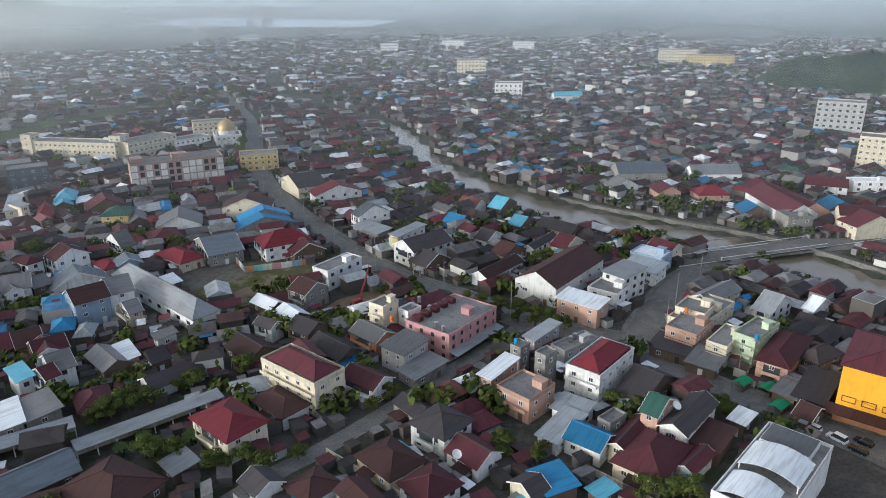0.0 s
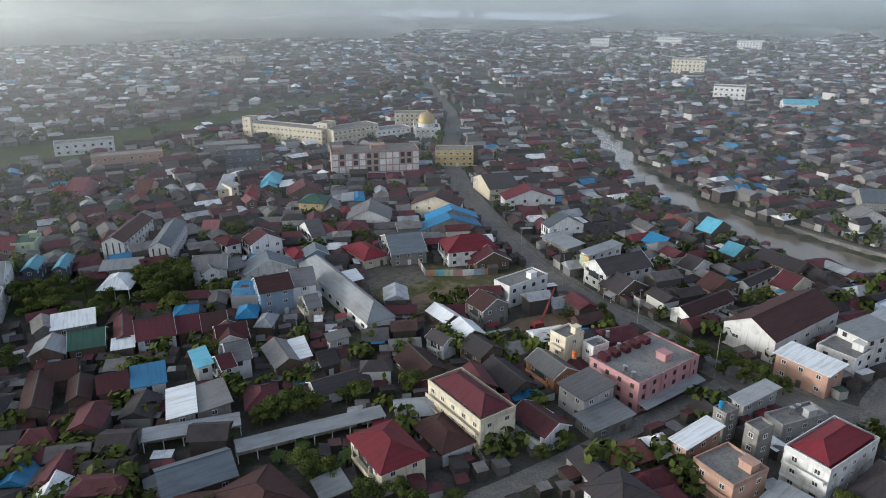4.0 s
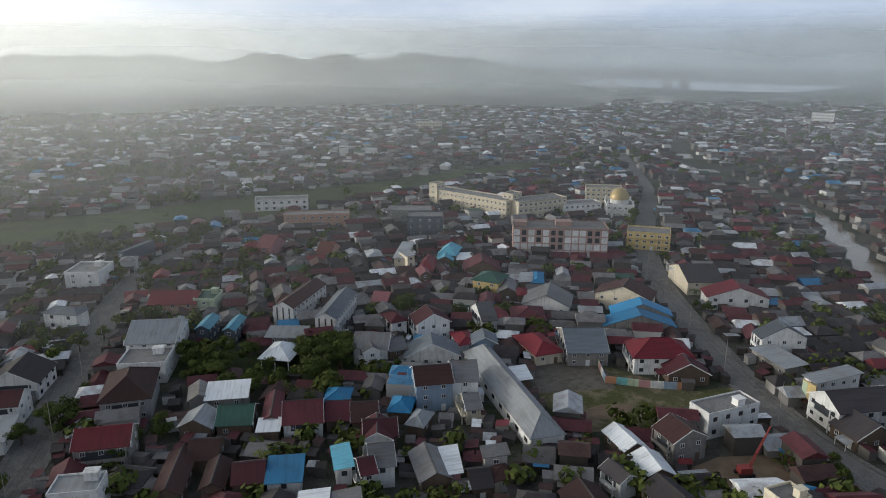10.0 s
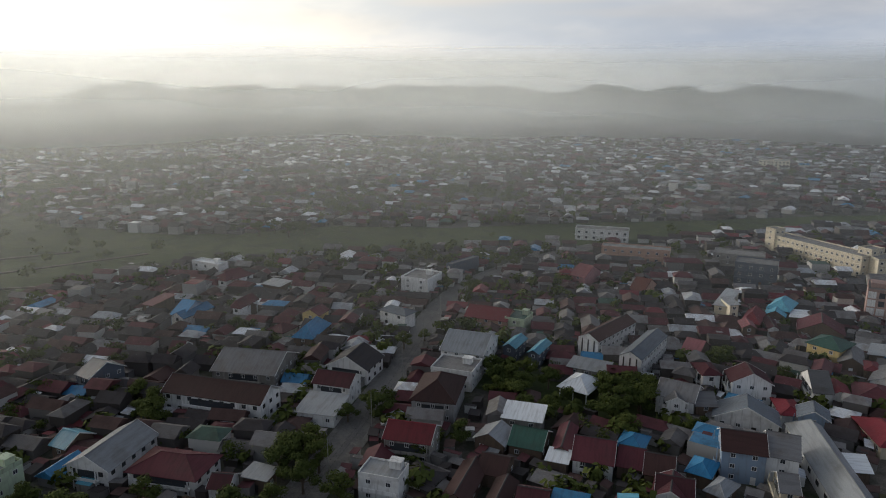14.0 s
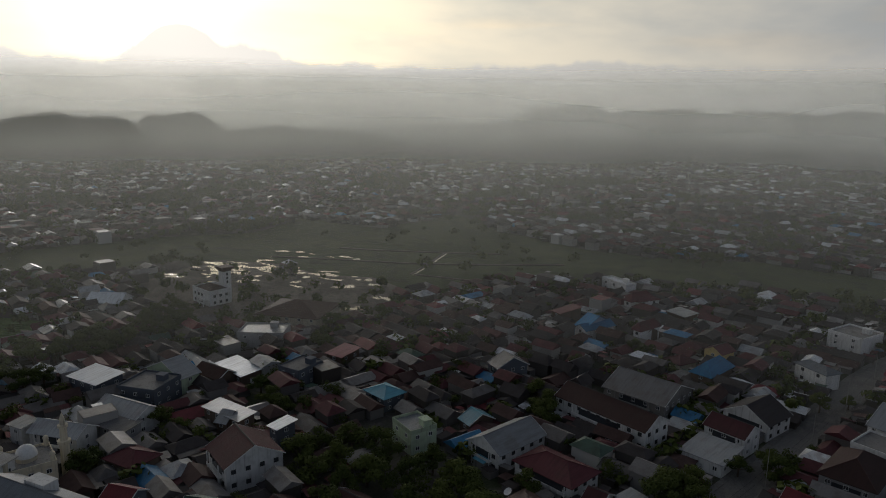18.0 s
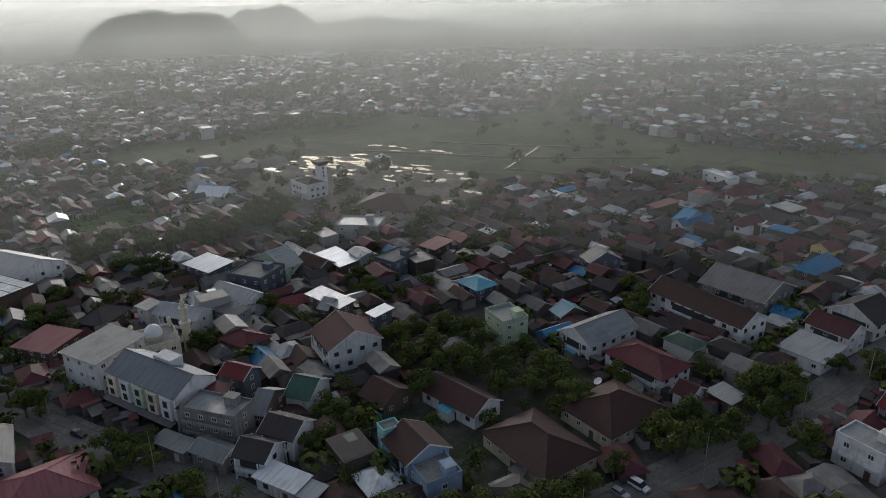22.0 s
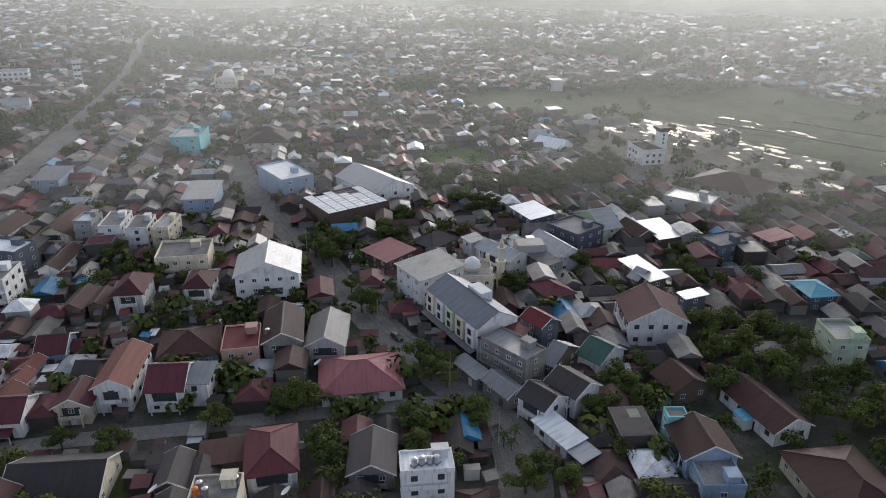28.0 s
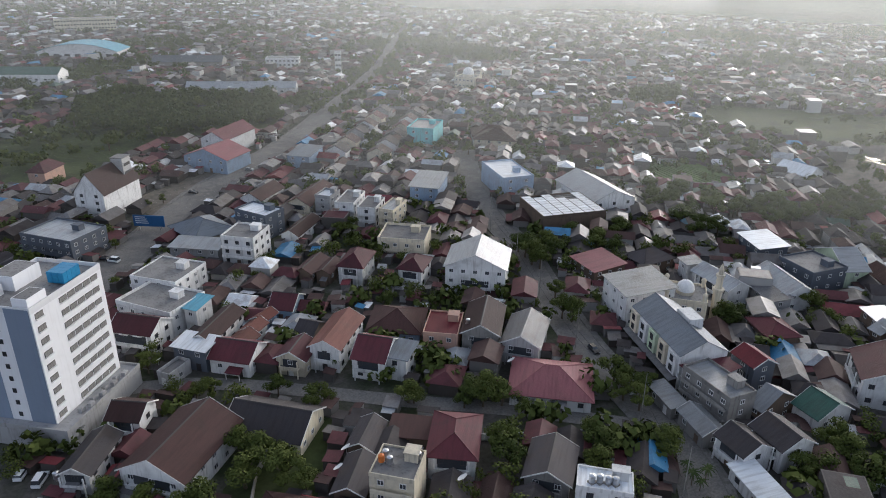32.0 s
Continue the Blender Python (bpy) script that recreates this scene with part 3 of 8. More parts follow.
def window_mesh(w, h, frame_mat, deep=0.1):
    """A window that faces -y: one frame with a mullion, two dark panes set back."""
    key = (w, h, frame_mat.name)
    if key not in WINDOWS:
        f, m = 0.09, 0.04
        xs_, zs_ = (-w / 2, -w / 2 + f, -m, m, w / 2 - f, w / 2), (-h / 2, -h / 2 + f, h / 2 - f, h / 2)
        v = [(x, -deep, z) for z in zs_ for x in xs_]
        q, sl = [], []
        for j in range(3):
            for i in range(5):
                a = j * 6 + i
                c = (a, a + 1, a + 7, a + 6)
                if j == 1 and i in (1, 3):
                    k = len(v)
                    v += [(v[n][0], -0.02, v[n][2]) for n in c]
                    q += [(c[n], c[(n + 1) % 4], k + (n + 1) % 4, k + n) for n in range(4)] + [(k, k + 1, k + 2, k + 3)]
                    sl += [0, 0, 0, 0, 1]
                else:
                    q.append(c)
                    sl.append(0)
        k = len(v)
        edge = (0, 5, 23, 18)
        v += [(v[n][0], 0.05, v[n][2]) for n in edge]
        q += [(edge[n], k + n, k + (n + 1) % 4, edge[(n + 1) % 4]) for n in range(4)]
        sl += [0] * 4
        WINDOWS[key] = mesh_of("window", v, q, [frame_mat, GLASS], sl)
    return WINDOWS[key]


def door_mesh(w, h, mat):
    key = ("door", w, h, mat.name)
    if key not in WINDOWS:
        x, f = w / 2, 0.1
        v = [(-x - f, -0.1, 0), (x + f, -0.1, 0), (x + f, -0.1, h + f), (-x - f, -0.1, h + f), (-x, -0.1, 0), (x, -0.1, 0), (x, -0.1, h), (-x, -0.1, h), (-x, -0.03, 0), (x, -0.03, 0), (x, -0.03, h), (-x, -0.03, h),
             (-x - f, 0.05, 0), (x + f, 0.05, 0), (x + f, 0.05, h + f), (-x - f, 0.05, h + f)]
        q = [(0, 4, 7, 3), (5, 1, 2, 6), (7, 6, 2, 3), (4, 8, 11, 7), (9, 5, 6, 10), (7, 11, 10, 6), (8, 9, 10, 11), (0, 3, 15, 12), (1, 13, 14, 2), (3, 2, 14, 15)]
        WINDOWS[key] = mesh_of("door", v, q, [mat])
    return WINDOWS[key]


def side_pose(side, w, d, along, z):
    """Where a fitting sits on the wall: side 0 front (-y), 1 right (+x), 2 back, 3 left."""
    if side == 0:
        return pose(along, -d / 2, z)
    if side == 1:
        return pose(w / 2, along, z, 0, 0, 90)
    if side == 2:
        return pose(-along, d / 2, z, 0, 0, 180)
    return pose(-w / 2, -along, z, 0, 0, -90)


def slab(s, a, b, c, d, thick, slot=0):
    """A sloping plate: four top corners, pushed down by its thickness."""
    s.hexa([(p[0], p[1], p[2] - thick) for p in (a, b, c, d)], [a, b, c, d], slot)


def gable_roof(w, d, h, rise, over, ridge):
    """Two plates that meet at the ridge; local x along the ridge."""
    s, cap = Shape(), Shape()
    L, D = (w, d) if ridge == "x" else (d, w)
    l, t = L / 2 + over * 0.6, D / 2 + over
    drop = rise * over / (D / 2)
    e = h - drop + 0.16
    top = h + rise + 0.16

    def P(x, y, z):
        return (x, y, z) if ridge == "x" else (-y, x, z)
    slab(s, P(-l, -t, e), P(l, -t, e), P(l, 0, top), P(-l, 0, top), 0.14)
    slab(s, P(-l, 0, top), P(l, 0, top), P(l, t, e), P(-l, t, e), 0.14)
    cap.raw([P(-l, -0.28, top - 0.06), P(l, -0.28, top - 0.06), P(l, 0, top + 0.1), P(-l, 0, top + 0.1), P(-l, 0.28, top - 0.06), P(l, 0.28, top - 0.06)], [(0, 1, 2, 3), (3, 2, 5, 4), (0, 3, 4), (1, 5, 2)])
    ends = []
    for sx in (-1, 1):
        b = Shape()
        q = [(-t, e), (0, top), (t, e)]
        v = []
        for yy, zz in q:
            for dx in (0.0, 0.07 * sx):
                v += [P(sx * l + dx, yy, zz + 0.06), P(sx * l + dx, yy, zz - 0.26)]
        f = []
        for k in (0, 4):
            f += [(k, k + 4, k + 5, k + 1), (k + 2, k + 3, k + 7, k + 6), (k, k + 2, k + 6, k + 4), (k + 1, k + 5, k + 7, k + 3)]
        f += [(0, 1, 3, 2), (8, 10, 11, 9)]
        ends.append(b.raw(v, f))
    return s, cap, ends


def hip_roof(w, d, h, rise, over):
    s, cap = Shape(), Shape()
    x, y = w / 2 + over, d / 2 + over
    r = max(0.0, (w - d) / 2) if w >= d else 0.0
    q = max(0.0, (d - w) / 2) if d > w else 0.0
    e, top = h - 0.05, h + rise
    v = [(-x, -y, e), (x, -y, e), (x, y, e), (-x, y, e), (-r, -q, top), (r, q, top)]
    if w >= d:
        f = [(0, 1, 5, 4), (2, 3, 4, 5), (3, 0, 4), (1, 2, 5)]
    else:
        f = [(1, 2, 5, 4), (3, 0, 4, 5), (0, 1, 4), (2, 3, 5)]
    low = [(a, b, c - 0.16) for a, b, c in v[:4]]
    s.raw(v + low, f + [(0, 6, 7, 1), (1, 7, 8, 2), (2, 8, 9, 3), (3, 9, 6, 0), (6, 9, 8, 7)])
    for a, b in ((0, 4), (1, 5 if w >= d else 4), (2, 5), (3, 4 if w >= d else 5), (4, 5)):
        p, r2 = Vector(v[a]), Vector(v[b])
        if (r2 - p).length < 0.1:
            continue
        k = (r2 - p).cross(Vector((0, 0, 1))).normalized() * 0.13
        cap.raw([p - k + Vector((0, 0, 0.01)), p + k + Vector((0, 0, 0.01)), r2 + k + Vector((0, 0, 0.01)), r2 - k + Vector((0, 0, 0.01)), p + Vector((0, 0, 0.13)), r2 + Vector((0, 0, 0.13))],
                [(0, 4, 5, 3), (1, 2, 5, 4), (0, 1, 4), (3, 5, 2)])
    return s, cap


def wall_shell(w, d, h, form, ridge, rise):
    """The outer walls, with gables where the roof has them."""
    s = Shape()
    x, y = w / 2, d / 2
    base = [(-x, -y, -0.3), (x, -y, -0.3), (x, y, -0.3), (-x, y, -0.3)]
    s.raw(base + [(a, b, h) for a, b, _ in base], BOX_F)
    if form == "g":
        if ridge == "x":
            s.raw([(-x, -y, h), (-x, y, h), (-x, 0, h + rise), (x, -y, h), (x, y, h), (x, 0, h + rise)], [(0, 2, 1), (3, 4, 5)])
        else:
            s.raw([(-x, -y, h), (x, -y, h), (0, -y, h + rise), (-x, y, h), (x, y, h), (0, y, h + rise)], [(0, 1, 2), (3, 5, 4)])
    return s


def parapet(w, d, h, up, t=0.22):
    s = Shape()
    x, y = w / 2 + 0.06, d / 2 + 0.06
    for a, b, c, e in ((-x, -y, x, -y + t), (-x, y - t, x, y), (-x, -y + t, -x + t, y - t), (x - t, -y + t, x, y - t)):
        s.box(a, b, h - 0.4, c, e, h + up)
    return s


def fittings(ob, w, d, h, wall, storeys, sides, gap=3.2, win=(1.3, 1.25), trim=None, door=True):
    trim = trim or (DARK_TRIM if wall == "white" and CARE.random() < 0.5 else WHITE_TRIM)
    lift = h / storeys
    for side in sides:
        run = w if side in (0, 2) else d
        n = max(1, int((run - 1.0) / gap))
        for k in range(storeys):
            for i in range(n):
                at = (i + 0.5) * run / n - run / 2
                if k == 0 and side == sides[0] and door and i == n // 2:
                    part("door", door_mesh(1.1, 2.1, CARE.choice((TIMBER, DARK_TRIM, WHITE_TRIM))), ob, "", side_pose(side, w, d, at, 0))
                    continue
                part("window", window_mesh(*win, trim), ob, "", side_pose(side, w, d, at, k * lift + lift * 0.55))


def seen_sides(x, y, turn):
    """The walls turned to the flight, the most open one first."""
    out = []
    for side, (nx_, ny_) in enumerate(((0, -1), (1, 0), (0, 1), (-1, 0))):
        c, s = math.cos(radians(turn)), math.sin(radians(turn))
        k = Vector((nx_ * c - ny_ * s, nx_ * s + ny_ * c)).dot(Vector((-8 - x, 30 - y)).normalized())
        if k > 0.15:
            out.append((-k, side))
    return tuple(side for _, side in sorted(out))


def house(x, y, turn, w, d, h, form, roof, wall, special=""):
    """One building on its plot: walls, roof, ridge caps, windows, door; flat roofs get parapet and deck."""
    form, ridge = form[0], form[1]
    storeys = max(1, round(h / 3.1))
    m = pose(x, y, 0, 0, 0, turn)
    kind = "house"
    if special in ("hall", "walkway", "pavilion", "truss", "shoprow", "flats", "pinkblock", "shop", "gallery", "vault", "blind"):
        kind = {"hall": "warehouse", "walkway": "covered_walkway", "pavilion": "pavilion", "truss": "workshop", "shoprow": "shophouse_row", "flats": "apartment_block", "pinkblock": "guest_house",
                "shop": "shop_building", "gallery": "tower_house", "vault": "office_building", "blind": "office_building"}[special]
    elif h >= 6.8 and form in "fsp":
        kind = "shophouse"
    elif h <= 3.6 and form == "s":
        kind = "shed"
    label = "%s with a %s %s roof and %s walls" % ({1: "single-storey building", 2: "two-storey building", 3: "three-storey building"}.get(storeys, "tall building"), ROOF_WORD[roof], FORM_WORD[form], WALL_WORD.get(wall, wall))
    ob = thing(kind, m, label, kind.replace("_", " "))
    c, s_ = math.cos(radians(turn)), math.sin(radians(turn))
    TAKEN.append((x, y, w / 2 + 0.4, d / 2 + 0.4, c, s_))
    wm, rm = WALL[wall], ROOF[roof]
    span = d if ridge == "x" else w
    rise = {"g": 0.27, "h": 0.24}.get(form, 0.2) * span
    rise = min(max(rise, 0.9), 4.2)
    if special == "gallery":
        rise = 7.5
    over = 0.35 if special in ("hall", "flats", "shoprow") else 0.7
    if special == "walkway":
        s = Shape().box(-w / 2, -d / 2, -0.2, -w / 2 + 0.25, d / 2, 2.4)
        part("wall", s.mesh("wall", wm), ob)
        r = Shape()
        slab(r, (-w / 2 - 0.5, -d / 2, h), (w / 2 + 0.5, -d / 2, h - 0.5), (w / 2 + 0.5, d / 2, h - 0.5), (-w / 2 - 0.5, d / 2, h), 0.14)
        part("roof", r.mesh("roof", rm), ob)
        n = int(d / 4)
        post = Shape().box(-0.12, -0.12, -0.2, 0.12, 0.12, h - 0.5).mesh("post", WHITE_TRIM)
        for i in range(n + 1):
            for sx in (-1, 1):
                part("post", post, ob, "", pose(sx * (w / 2 - 0.3), -d / 2 + 0.2 + i * (d - 0.4) / n, 0))
        return ob
    if special == "pavilion":
        post = Shape().box(-0.15, -0.15, -0.2, 0.15, 0.15, h).mesh("post", WHITE_TRIM)
        for i in (-1, 0, 1):
            for j in (-1, 1):
                part("post", post, ob, "", pose(i * (w / 2 - 0.2), j * (d / 2 - 0.2), 0))
    else:
        part("wall", wall_shell(w, d, h, form, ridge, rise).mesh("wall", wm), ob)
    if form == "g":
        r, cap, ends = gable_roof(w, d, h, rise, over, ridge)
        part("roof", r.mesh("roof", rm), ob)
        part("ridge_cap", cap.mesh("ridge_cap", rm if special == "hall" else DARK_TRIM if roof in ("maroon", "brown", "dark") else rm), ob)
        if special in ("", "gallery") and math.hypot(x + 8, y - 30) < 260 and (wall != "wood" or CARE.random() < 0.3):
            for b in ends:
                part("bargeboard", b.mesh("bargeboard", WHITE_TRIM), ob, "white bargeboard")
    elif form == "h":
        r, cap = hip_roof(w, d, h, rise, over)
        part("roof", r.mesh("roof", rm), ob)
        part("ridge_cap", cap.mesh("ridge_cap", rm), ob)
    elif form == "s":
        r = Shape()
        k = 0.06 * d + 0.3
        slab(r, (-w / 2 - over, -d / 2 - over, h + 0.15), (w / 2 + over, -d / 2 - over, h + 0.15), (w / 2 + over, d / 2 + over, h + 0.15 + k), (-w / 2 - over, d / 2 + over, h + 0.15 + k), 0.14)
        part("roof", r.mesh("roof", rm), ob)
        g = Shape().raw([(-w / 2, -d / 2, h), (-w / 2, d / 2, h), (-w / 2, d / 2, h + k - 0.1), (w / 2, -d / 2, h), (w / 2, d / 2, h), (w / 2, d / 2, h + k - 0.1)], [(0, 2, 1), (3, 4, 5), (1, 2, 5, 4)])
        part("gable_wall", g.mesh("gable_wall", wm), ob)
    elif form == "c":
        part("parapet", parapet(w, d, h, 0.8).mesh("parapet", wm), ob)
        part("roof_deck", Shape().box(-w / 2 + 0.2, -d / 2 + 0.2, h, w / 2 - 0.2, d / 2 - 0.2, h + 0.08).mesh("roof_deck", CONCRETE), ob)
        for y0, y1, z0, x0, x1 in ((-d * 0.48, -d * 0.20, 0.4, -w * 0.46, w * 0.30), (-d * 0.16, d * 0.16, 1.6, -w * 0.44, w * 0.46)):
            n, arc = 12, []
            for dz in (0.0, -0.12):
                for yy in (y0, y1):
                    arc += [((x0 + x1) / 2 + (i / n * 2 - 1) * (x1 - x0) / 2, yy, h + z0 + dz + 1.5 * (1 - (i / n * 2 - 1) ** 2)) for i in range(n + 1)]
            k = n + 1
            f = [(i, i + 1, k + i + 1, k + i) for i in range(n)] + [(2 * k + i, 3 * k + i, 3 * k + i + 1, 2 * k + i + 1) for i in range(n)]
            f += [(i, 2 * k + i, 2 * k + i + 1, i + 1) for i in range(n)] + [(k + i, k + i + 1, 3 * k + i + 1, 3 * k + i) for i in range(n)]
            f += [(0, k, 3 * k, 2 * k), (n, 2 * k + n, 3 * k + n, k + n)]
            part("vault", mesh_of("vault", arc, f, [rm]), ob, "white curved metal roof")
            for px in (x0 + 0.3, x1 - 0.3):
                for py in (y0 + 0.3, y1 - 0.3):
                    part("post", Shape().box(px - 0.1, py - 0.1, h, px + 0.1, py + 0.1, h + z0 + 0.3).mesh("post", WHITE_TRIM), ob)
        up_r = part("upper_room", Shape().box(-w * 0.42, d * 0.20, h, w * 0.34, d * 0.46, h + 1.6).mesh("upper_room", wm), ob)
        part("upper_roof", Shape().box(-w * 0.41, d * 0.21, h + 1.6, w * 0.33, d * 0.45, h + 1.66).mesh("upper_roof", ROOF["grey"]), up_r, "grey flat roof")
    else:
        up = 0.9 if form == "p" else CARE.choice((0.5, 0.7, 0.9))
        part("parapet", parapet(w, d, h, up).mesh("parapet", wm), ob)
        deck = rm if roof in ("zinc", "white", "red", "green") and special != "truss" else CONCRETE
        part("roof_deck", Shape().box(-w / 2 + 0.16, -d / 2 + 0.16, h, w / 2 - 0.16, d / 2 - 0.16, h + 0.08).mesh("roof_deck", deck), ob)
        if form == "p":
            r, cap = hip_roof(w - 2.2, d - 2.2, h + 0.9, 0.24 * min(w, d), 0.3)
            part("roof", r.mesh("roof", rm), ob)
            part("ridge_cap", cap.mesh("ridge_cap", rm), ob)
            part("attic_wall", Shape().box(-w / 2 + 1.2, -d / 2 + 1.2, h + 0.05, w / 2 - 1.2, d / 2 - 1.2, h + 0.9).mesh("attic_wall", wm), ob)
        elif w > 5 and d > 5 and special != "truss":
            part("stair_head", Shape().box(w * 0.12, d * 0.08, h, w * 0.12 + min(3, w * .3), d * 0.08 + min(2.6, d * .3), h + 2.1).box(w * 0.12 - 0.2, d * 0.08 - 0.2, h + 2.1, w * 0.12 + min(3, w * .3) + 0.2, d * 0.08 + min(2.6, d * .3) + 0.2, h + 2.25).mesh("stair_head", wm), ob)
    near = math.hypot(x + 8, y - 30) < 270
    if special == "hall":
        fittings(ob, w, d, h, wall, 1, seen_sides(x, y, turn), 6.0, (2.0, 1.2))
    elif special == "flats":
        fittings(ob, w, d, h, wall, 3, (1, 3), 3.0, (1.5, 1.3), door=False)
        band = Shape().box(-0.25, -0.12, 0, 0.25, 0.0, h - 0.2).mesh("pilaster", DARK_TRIM)
        for at in (-w * 0.3, 0.0, w * 0.3):
            part("pilaster", band, ob, "", side_pose(0, w, d, at, 0))
    elif special == "truss":
        beam = Shape()
        nu, nv = 9, 6
        for i in range(nu + 1):
            beam.box(-w / 2 + w * i / nu - 0.1, -d / 2, h + 0.5, -w / 2 + w * i / nu + 0.1, d / 2, h + 0.7)
        part("roof_frame", beam.mesh("roof_frame", DARK_TRIM), ob, "dark steel roof frame")
        panel = Shape().box(-w / nu * 0.45, -d / nv * 0.45, 0, w / nu * 0.45, d / nv * 0.45, 0.06).mesh("roof_panel", ROOF["white"])
        for i in range(nu):
            for j in range(nv):
                if (i, j) not in ((0, 3), (0, 4), (1, 4), (1, 3), (2, 4), (0, 1)):
                    part("roof_panel", panel, ob, "", pose(-w / 2 + w * (i + 0.5) / nu, -d / 2 + d * (j + 0.5) / nv, h + 0.72))
    elif special in ("pavilion", "vault"):
        pass
    elif special == "shop":
        frame_m = parapet(3.0, 1.5, 0, 0.15, 0.16).mesh("panel_frame", ROOF["brown"])
        for i in range(6):
            part("panel_frame", frame_m, ob, "", pose(-w / 2 + 2.6 + i * 4.3, -d / 2 + 0.02, 6.6, 90, 0, 0))
        aw = Shape()
        slab(aw, (-w / 2 - 2, -d / 2 - 3.6, 3.6), (w / 2, -d / 2 - 3.6, 3.6), (w / 2, -d / 2, 4.6), (-w / 2 - 2, -d / 2, 4.6), 0.15)
        part("awning", aw.mesh("awning", ROOF["brown"]), ob, "brown awning over the shop fronts")
        part("fascia", Shape().box(-w / 2, -d / 2 - 0.12, 0, w / 2, -d / 2, 2.9).mesh("fascia", WALL["orange"]), ob, "orange shop fronts")
    elif special == "shoprow":
        n = max(3, int(w / 4.4))
        bw = w / n
        for i in range(n):
            at = (i + 0.5) * bw - w / 2
            bay = part("bay", Shape().box(-bw * 0.36, -0.9, 3.5, bw * 0.36, 0.0, h - 0.4).mesh("bay", WALL[("cream", "white", "green")[i % 3]]), ob, "projecting painted bay", side_pose(0, w, d, at, 0))
            for z in (4.9, 7.6):
                part("window", window_mesh(1.5, 1.7, DARK_TRIM), bay, "", pose(0, -0.9, z))
            part("shutter", Shape().box(-bw * 0.42, -0.08, 0, bw * 0.42, 0, 2.8).mesh("shutter", DARK_TRIM), ob, "", side_pose(0, w, d, at, 0))
        aw = Shape()
        slab(aw, (-w / 2, -d / 2 - 2.4, 2.8), (w / 2, -d / 2 - 2.4, 2.8), (w / 2, -d / 2 - 0.1, 3.3), (-w / 2, -d / 2 - 0.1, 3.3), 0.1)
        part("awning", aw.mesh("awning", ROOF["grey"]), ob)
        part("roof_room", Shape().box(-w * 0.1, d * 0.05, h, w * 0.15, d * 0.35, h + 4.2).mesh("roof_room", WALL["white"]), ob)
    elif special == "pinkblock":
        fittings(ob, w, d, h, wall, 3, (0, 1), 3.3, (1.1, 1.2), DARK_TRIM)
        for i in range(5):
            part("roof_cabin", Shape().box(-w / 2 + 1.2, -d / 2 + 1.4 + i * d / 6, h, -w / 2 + 4.2, -d / 2 + 3.2 + i * d / 6, h + 1.7).mesh("roof_cabin", ROOF["maroon"]), ob, "maroon roof cabin")
        for i in range(4):
            part("pilaster", Shape().box(-0.5, -0.35, 0, 0.5, 0, h + 0.5).mesh("pilaster", WALL["pink"]), ob, "", side_pose(1, w, d, -d / 2 + (i + 0.5) * d / 4, 0))
        lo = Shape()
        slab(lo, (w / 2 + 3.0, -d / 2, 2.7), (w / 2 + 3.0, d / 2, 2.7), (w / 2, d / 2, 3.2), (w / 2, -d / 2, 3.2), 0.12)
        part("awning", lo.mesh("awning", ROOF["zinc"]), ob)
    elif near:
        fittings(ob, w, d, h, wall, storeys, seen_sides(x, y, turn), 3.6 if storeys < 3 else 3.4)
    else:
        fittings(ob, w, d, h, wall, storeys, seen_sides(x, y, turn)[:1], 5.0)
    if storeys == 1 and near and w > 7 and form in "gh" and special == "" and CARE.random() < 0.6:
        a = Shape()
        px = CARE.uniform(-w * 0.2, w * 0.2)
        slab(a, (px - 2, -d / 2 - 2.6, 2.3), (px + 2, -d / 2 - 2.6, 2.3), (px + 2, -d / 2, 2.8), (px - 2, -d / 2, 2.8), 0.1)
        part("porch_roof", a.mesh("porch_roof", ROOF[CARE.choice(("zinc", "grey", roof))]), ob)
        for sx in (-1.8, 1.8):
            part("post", Shape().box(px + sx - 0.08, -d / 2 - 2.4, -0.2, px + sx + 0.08, -d / 2 - 2.24, 2.25).mesh("post", WHITE_TRIM), ob)
    if near and special == "" and form in "gh" and CARE.random() < 0.45:
        a = Shape()
        side, ww, dd = CARE.choice((-1, 1)), min(4.0, w * 0.4), CARE.uniform(2.0, 3.0)
        ax = CARE.uniform(-w / 2 + ww / 2, w / 2 - ww / 2)
        y0, y1 = (d / 2, d / 2 + dd) if side > 0 else (-d / 2 - dd, -d / 2)
        hz = min(h - 0.5, CARE.uniform(2.2, 2.8))
        za, zb = (hz + 0.5, hz) if side > 0 else (hz, hz + 0.5)
        slab(a, (ax - ww / 2 - .2, y0, za), (ax + ww / 2 + .2, y0, za), (ax + ww / 2 + .2, y1, zb), (ax - ww / 2 - .2, y1, zb), 0.08)
        part("lean_to_roof", a.mesh("lean_to_roof", ROOF[CARE.choice(("zinc", "grey", "grey", "brown", "white", "cyan"))]), ob)
        part("lean_to_wall", Shape().box(ax - ww / 2, y0 + 0.1, -0.2, ax + ww / 2, y1 - 0.15, hz - 0.08).mesh("lean_to_wall", WALL[CARE.choice(("wood", "concrete", wall))]), ob)
    if storeys >= 2 and near and special == "" and form in "gh" and w > 5.5:
        z, bw, y0 = h / storeys, w * CARE.uniform(0.55, 0.95) / 2, -d / 2
        prof = [(y0 - 1.4, z - 0.16), (y0, z - 0.16), (y0, z), (y0 - 1.3, z), (y0 - 1.3, z + 0.8), (y0 - 1.4, z + 0.8)]
        v = [(sx * bw, a, b) for sx in (-1, 1) for a, b in prof]
        f = [(i, (i + 1) % 6, 6 + (i + 1) % 6, 6 + i) for i in range(6)] + [(5, 4, 3, 0), (3, 2, 1, 0), (6, 9, 10, 11), (6, 7, 8, 9)]
